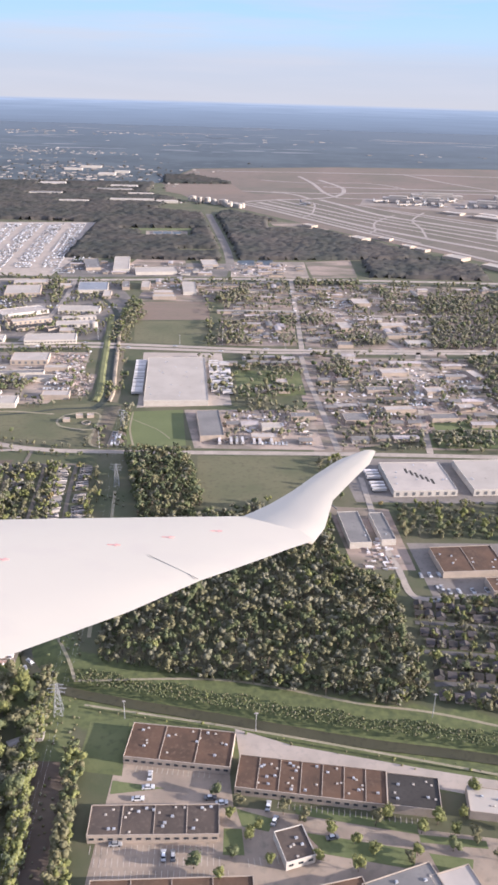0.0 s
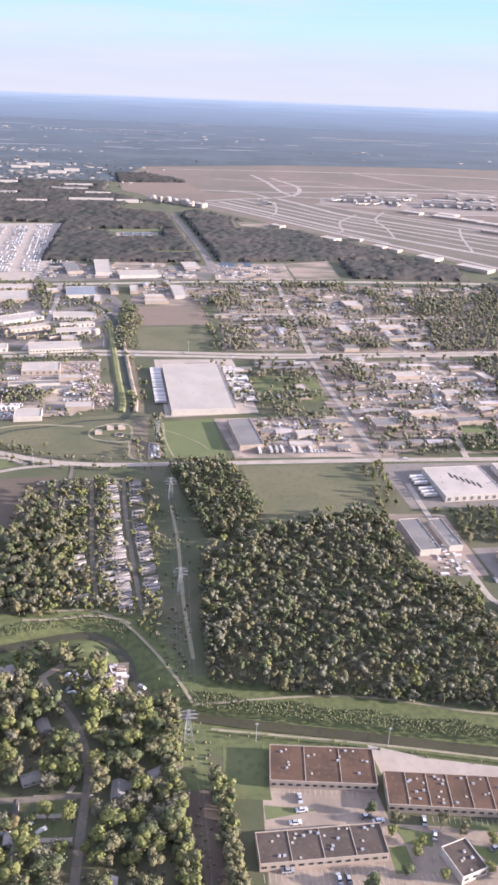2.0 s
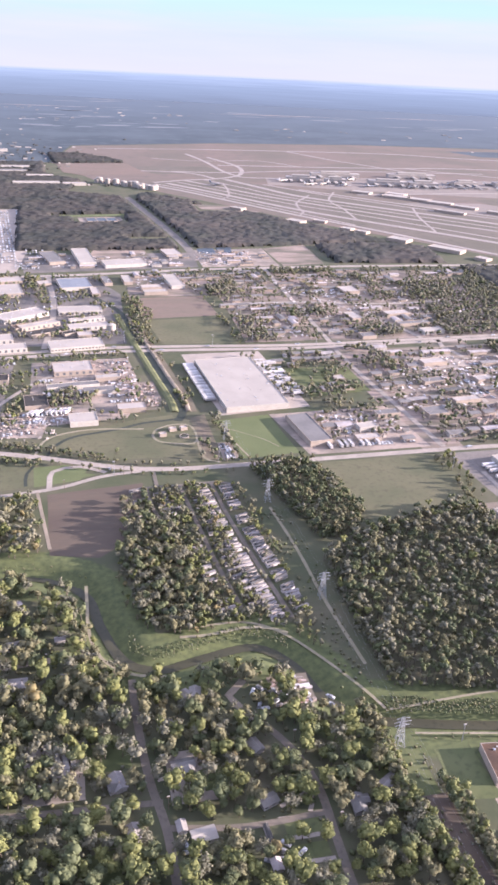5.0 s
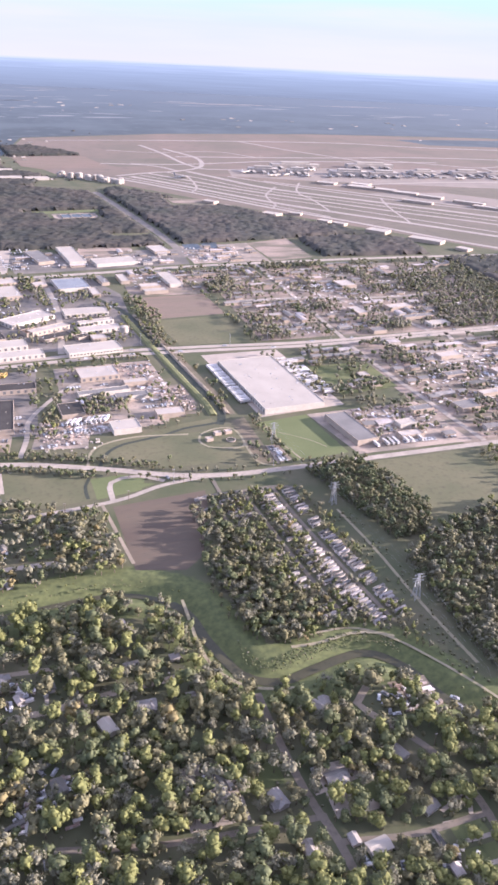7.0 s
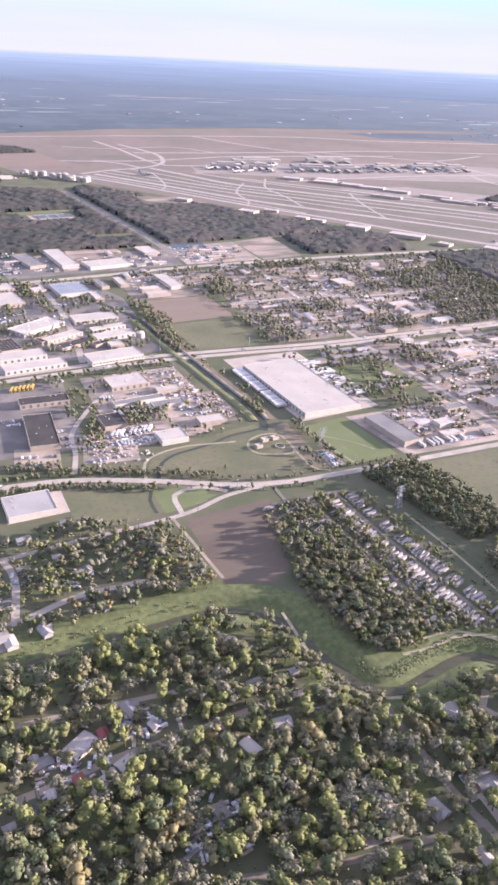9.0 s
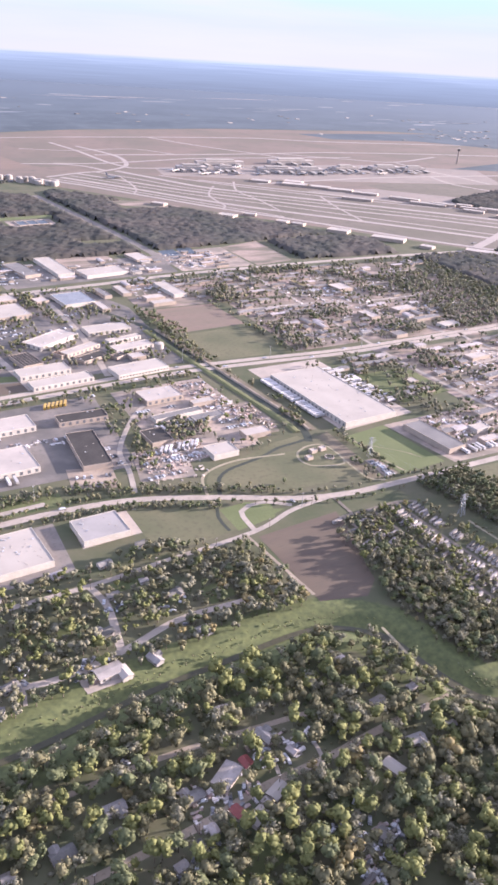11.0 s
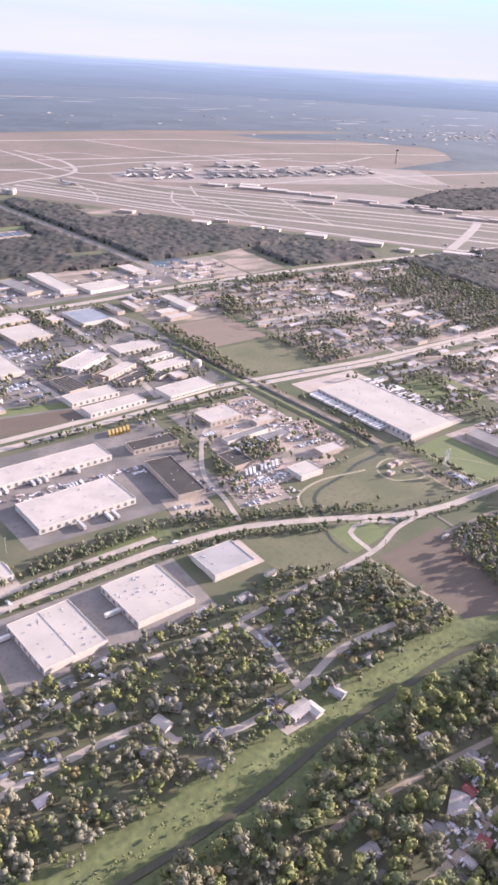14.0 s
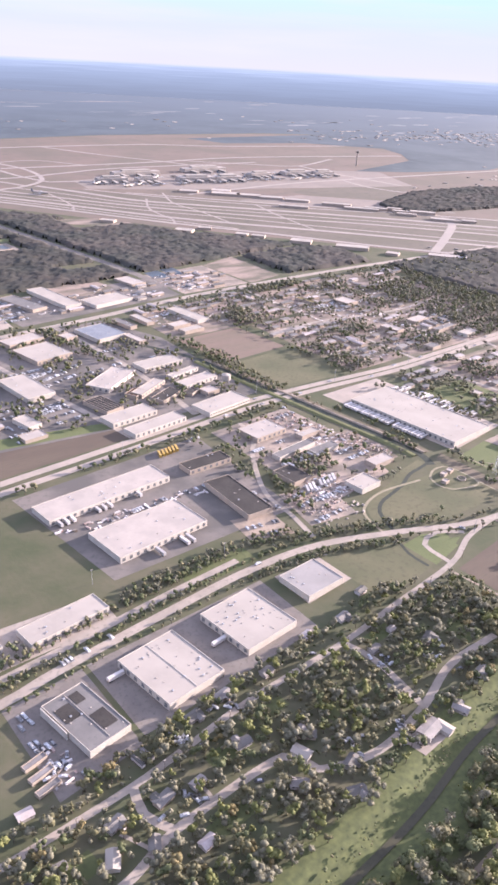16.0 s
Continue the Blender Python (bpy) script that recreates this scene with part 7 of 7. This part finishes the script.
PLANE = airliner()
PLANE.matrix_basis = pose(300, 1840, 0.2, 0, 0, 40)
for k in range(26):
    copy_thing(PLANE, pose(340 + (k % 13) * 46 + rk.uniform(-10, 10), 1795 - (k % 13) * 4 + (k // 13) * 84 + rk.uniform(-10, 10), 0.2, 0, 0, rk.uniform(0, 360)))
copy_thing(PLANE, pose(130, 1760, 0.2, 0, 0, -50))
copy_thing(PLANE, pose(478, 985, 0.2, 0, 0, 35))

# scattered pale roofs of far suburbs, too small to count
def far_roofs(label, spots, seed, material, name="far_suburb"):
    r = random.Random(seed)
    shapes = []
    for cx, cy, sx, sy, n, big in spots:
        for _ in range(n):
            x, y = r.gauss(cx, sx), r.gauss(cy, sy)
            w, d, h = r.uniform(0.2, 0.6) * big, r.uniform(0.2, 0.45) * big, r.uniform(1.2, 2.6)
            a = radians(r.choice((5, 95)) + r.uniform(-4, 4))
            v, f = box(-w / 2, -d / 2, 0, w / 2, d / 2, h, 0.4)
            shapes.append(([(p * math.cos(a) - q * math.sin(a) + x, p * math.sin(a) + q * math.cos(a) + y, z) for p, q, z in v], f))
    tagged(new(name, mesh_of(name, *merge(*shapes), material)), label, "buildings", kind="stuff")


SUBURBS = [(x, y, sx, sy, n // 6 if y > 2600 and x > -500 else (n // 2 if y > 2600 else n), big) for x, y, sx, sy, n, big in [(-480, 2050, 120, 40, 60, 22), (-420, 2250, 130, 50, 60, 24), (-470, 2480, 140, 60, 40, 28), (-300, 1745, 110, 10, 26, 24), (-500, 1755, 120, 12, 30, 22), (-830, 3090, 160, 60, 90, 24), (-640, 3020, 120, 50, 60, 22), (-900, 2700, 200, 80, 60, 26), (-420, 4300, 260, 60, 60, 36), (200, 4050, 260, 50, 40, 40), (-1000, 4300, 300, 100, 80, 40), (-300, 3600, 260, 60, 60, 30),
           (2250, 2500, 320, 90, 120, 34), (2000, 2750, 300, 60, 60, 40), (2700, 2300, 300, 100, 80, 40), (1500, 3200, 500, 120, 60, 40), (700, 3300, 400, 60, 40, 36), (1400, 1500, 160, 80, 26, 26), (-700, 1250, 100, 120, 60, 24), (-560, 1080, 90, 60, 60, 22), (-620, 900, 80, 80, 40, 26), (450, 850, 90, 60, 24, 18), (420, 600, 80, 60, 30, 16), (420, 960, 60, 40, 20, 16)]]
far_roofs("pale roofs of far suburbs and works on the plain", [(x, y, 1.3 * sx, 1.5 * sy, n // 2, big) for x, y, sx, sy, n, big in SUBURBS], 3, TANROOF)
far_roofs("grey and dark roofs of far suburbs on the plain", SUBURBS, 4, GREYROOF)
# pale clearings and fields lying flat on the far plain, haze put into their colour
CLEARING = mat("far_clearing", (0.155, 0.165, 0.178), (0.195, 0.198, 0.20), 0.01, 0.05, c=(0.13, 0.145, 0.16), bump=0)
rc = random.Random(21)
shapes = []
for cx, cy, n in ((-1100, 3700, 10), (-500, 3300, 10), (-900, 4800, 9), (200, 3600, 9), (0, 5200, 8), (900, 4300, 8), (1700, 3700, 9), (2400, 3000, 14), (2800, 4400, 8), (1400, 5600, 6), (-300, 4300, 7), (3200, 3300, 10)):
    for _ in range(n):
        x, y = rc.gauss(cx, 260), rc.gauss(cy, 170)
        w, d, a = rc.uniform(30, 130), rc.uniform(8, 34), rc.uniform(-0.2, 0.3)
        pts = [(w * f * math.cos(k * 1.047) * rc.uniform(0.6, 1.1), d * f * math.sin(k * 1.047) * rc.uniform(0.6, 1.1)) for f in (1.0,) for k in range(6)]
        shapes.append(([(x + p * math.cos(a) - q * math.sin(a), y + p * math.sin(a) + q * math.cos(a), 0.5) for p, q in pts], [tuple(range(6))]))
tagged(new("far_clearings", mesh_of("far_clearings", *merge(*shapes), CLEARING)), "pale clearings and fields on the far plain, haze painted in", "fields", kind="stuff")
clump = np.concatenate([np.random.default_rng(90 + i).normal((x, y), (1.6 * sx, 2.2 * sy), (n * 2, 2)) for i, (x, y, sx, sy, n, big) in enumerate(SUBURBS) if 1400 < y < 2500 and x < 1000])
clump = clump[~inside(clump, AIRFIELD_EDGE)]
plant("far_tree_clumps", "dark tree clumps between far suburbs", clump, {"farwood": 1.0}, (4, 9), WOOD_CROWN, 91, -0.7, trunks=False)
patch("pond", [(-10, 1140), (14, 1144), (12, 1106), (-12, 1108)], 0.08, POND, "small blue rectangular pond in a tan yard", "water")
patch("pond", [(18, 1146), (42, 1152), (36, 1112), (16, 1108)], 0.08, POND, "small blue rectangular pond in a tan yard", "water")
for cx, cy, sx, sy in ((900, 4300, 380, 20), (1700, 4400, 300, 16), (-300, 4500, 300, 16)):
    patch("far_lake", [(cx - sx, cy), (cx, cy - sy), (cx + sx, cy), (cx, cy + sy)], 0.4, RUNWAY, "thin pale strip of far bare ground", "distance")
for x, y in ((15, 604), (34, 605), (24, 612), (33, 627)):
    W(x, y, 9, 9, 5, 2.0, TANROOF, TANWALL, "low pale square tank pad on a green field", units=0, name="pad_building")
W(92, 928, 8, 30, 8, 4, AMBER, TANWALL, "yellow-roofed long shed among yards", units=0)

# scrap and stacked stock in the works yards south of the highway
def stock(name, label, areas, material, seed):
    r = random.Random(seed)
    shapes = []
    for x0, y0, x1, y1, n in areas:
        for _ in range(n):
            x, y, a = r.uniform(x0, x1), r.uniform(y0, y1), radians(r.choice((5, 95, 30)) + r.uniform(-8, 8))
            w, d, h = r.uniform(0.7, 2.6), r.uniform(0.5, 1.3), r.uniform(0.4, 1.4)
            v, f = box(-w / 2, -d / 2, 0.05, w / 2, d / 2, h, 0.08)
            shapes.append(([(p * math.cos(a) - q * math.sin(a) + x, p * math.sin(a) + q * math.cos(a) + y, z) for p, q, z in v], f))
    tagged(new(name, mesh_of(name, *merge(*shapes), material)), label, "stock", kind="stuff")


stock("scrap_stock", "rusty scrap and stacked stock on bare earth", [(-146, 584, -124, 632, 130), (-170, 664, -140, 690, 70), (-240, 545, -206, 582, 90), (114, 524, 140, 558, 110)], RUST, 61)
stock("pallet_stock", "pale stacked pallets and crates in works yards", [(-146, 584, -124, 632, 50), (-240, 536, -200, 572, 60), (-20, 500, 50, 556, 60), (112, 644, 160, 676, 40)], TANROOF, 62)

# control tower beside the terminals
tower = tagged(new("control_tower"), "slender pale concrete control tower with a glazed cab", "tower")
tower.matrix_basis = pose(1158, 1903, 0)
part("shaft", ring(0, 0, 0, 34, 2.8, 2.2, 12), tower, material=CONCRETE)
part("cab", ring(0, 0, 34, 38, 3.2, 4.2, 12), tower, "dark glazed cab", material=GLASS)
part("roof", ring(0, 0, 38, 39.5, 4.5, 3.6, 12), tower, material=CONCRETE)
part("antenna", ring(0, 0, 39.5, 44, 0.3, 0.15, 6), tower, material=STEEL)

# ---- the aircraft's wing, as it stands at the start ----
def wing_skin():
    """Outer wing: span stations from inboard to tip, each with its front and rear edge in the wing's plane."""
    WING = mat("white_wing_paint", (0.53, 0.468, 0.38), (0.50, 0.448, 0.366), 0.3, 2.0, rough=0.6, c=(0.49, 0.43, 0.36), bump=0.0)
    MARK = mat("pink_marking", (0.58, 0.30, 0.28), (0.55, 0.32, 0.29), 2.0, 9.0, bump=0)
    SEAM = mat("dark_seam", (0.10, 0.10, 0.11), (0.13, 0.13, 0.13), 2.0, 9.0, bump=0)
    e = tagged(new("aircraft_wing"), "white swept airliner wing with an upturned winglet", "wing")
    e.matrix_basis = Matrix.Translation((-0.64, 0.23, 224.98)) @ pose(0, 0, 0, -15, 0, 0) @ pose(0, 0, -2.5)
    #  front edge u,v ; rear edge u,v
    st = [((-5.6, 8.8), (-2.45, 4.5)), ((-2.88, 9.22), (-1.71, 5.39)), ((-2.15, 9.34), (-1.30, 5.88)), ((-1.42, 9.45), (-0.91, 6.35)), ((-0.65, 9.56), (-0.36, 7.17)), ((0.11, 9.66), (0.22, 7.86)), ((0.42, 9.5), (0.62, 8.36)), ((0.60, 9.44), (0.86, 8.62))]
    v, f, n = [], [], 9
    for (fu, fv), (ru, rv) in st:
        for k in range(n):
            s = k / (n - 1)
            u, w = fu + (ru - fu) * s, fv + (rv - fv) * s
            c = math.hypot(ru - fu, rv - fv)
            t = 0.055 * c * math.sqrt(max(0, s * (1 - s))) * 1.6
            v += [(u, w, t * 0.25), (u, w, -t)]
    m = len(st)
    for i in range(m - 1):
        for k in range(n - 1):
            a, b = (i * n + k) * 2, ((i + 1) * n + k) * 2
            f += [(a, a + 2, b + 2, b), (a + 1, b + 1, b + 3, a + 3)]
    me = mesh_of("wing_panel", v, f, WING, True)
    part("wing_panel", me, e)
    return e, WING, MARK, SEAM


wing, WING, MARK, SEAM = wing_skin()
for u, w, z in ((-1.33, 8.17, 0.037), (-0.78, 8.53, 0.032), (-0.25, 8.85, 0.026), (-2.34, 7.56, 0.045)):
    part("marking", merge(box(u - 0.07, w - 0.010, z - 0.03, u + 0.07, w + 0.010, z + 0.004), box(u + 0.015, w - 0.04, z - 0.03, u + 0.035, w + 0.04, z + 0.003)), wing, "small faded pink arrow marking", material=MARK)
part("aileron_seam", beam((-0.92, 7.84, 0.0385), (-0.37, 7.20, 0.0125), 0.0025, 4), wing, "thin dark control surface seam", material=SEAM)
# winglet: front edge and rear edge from its root to its top
fr = [(0.0, 9.66, -0.03), (0.40, 9.76, 0.14), (0.70, 9.88, 0.30), (0.99, 10.00, 0.49), (1.29, 10.10, 0.67), (1.59, 10.18, 0.77)]
re = [(0.84, 8.60, -0.04), (1.04, 9.16, 0.0), (1.18, 9.62, 0.24), (1.45, 9.84, 0.46), (1.68, 9.99, 0.65), (1.77, 10.11, 0.79)]
v, f, n = [], [], 7
for a, b in zip(fr, re):
    for k in range(n):
        s = k / (n - 1)
        t = 0.05 * math.sqrt(max(0, s * (1 - s)))
        q = [a[i] + (b[i] - a[i]) * s for i in range(3)]
        v += [(q[0], q[1], q[2] + t), (q[0] + t * 0.6, q[1], q[2] - t)]
for i in range(len(fr) - 1):
    for k in range(n - 1):
        a, b = (i * n + k) * 2, ((i + 1) * n + k) * 2
        f += [(a, a + 2, b + 2, b), (a + 1, b + 1, b + 3, a + 3)]
part("winglet", mesh_of("winglet", v, f, WING, True), wing, "white upturned blended winglet")
part("static_wick", beam((1.14, 9.60, 0.2), (1.22, 9.50, 0.16), 0.008, 4), wing, material=SEAM)
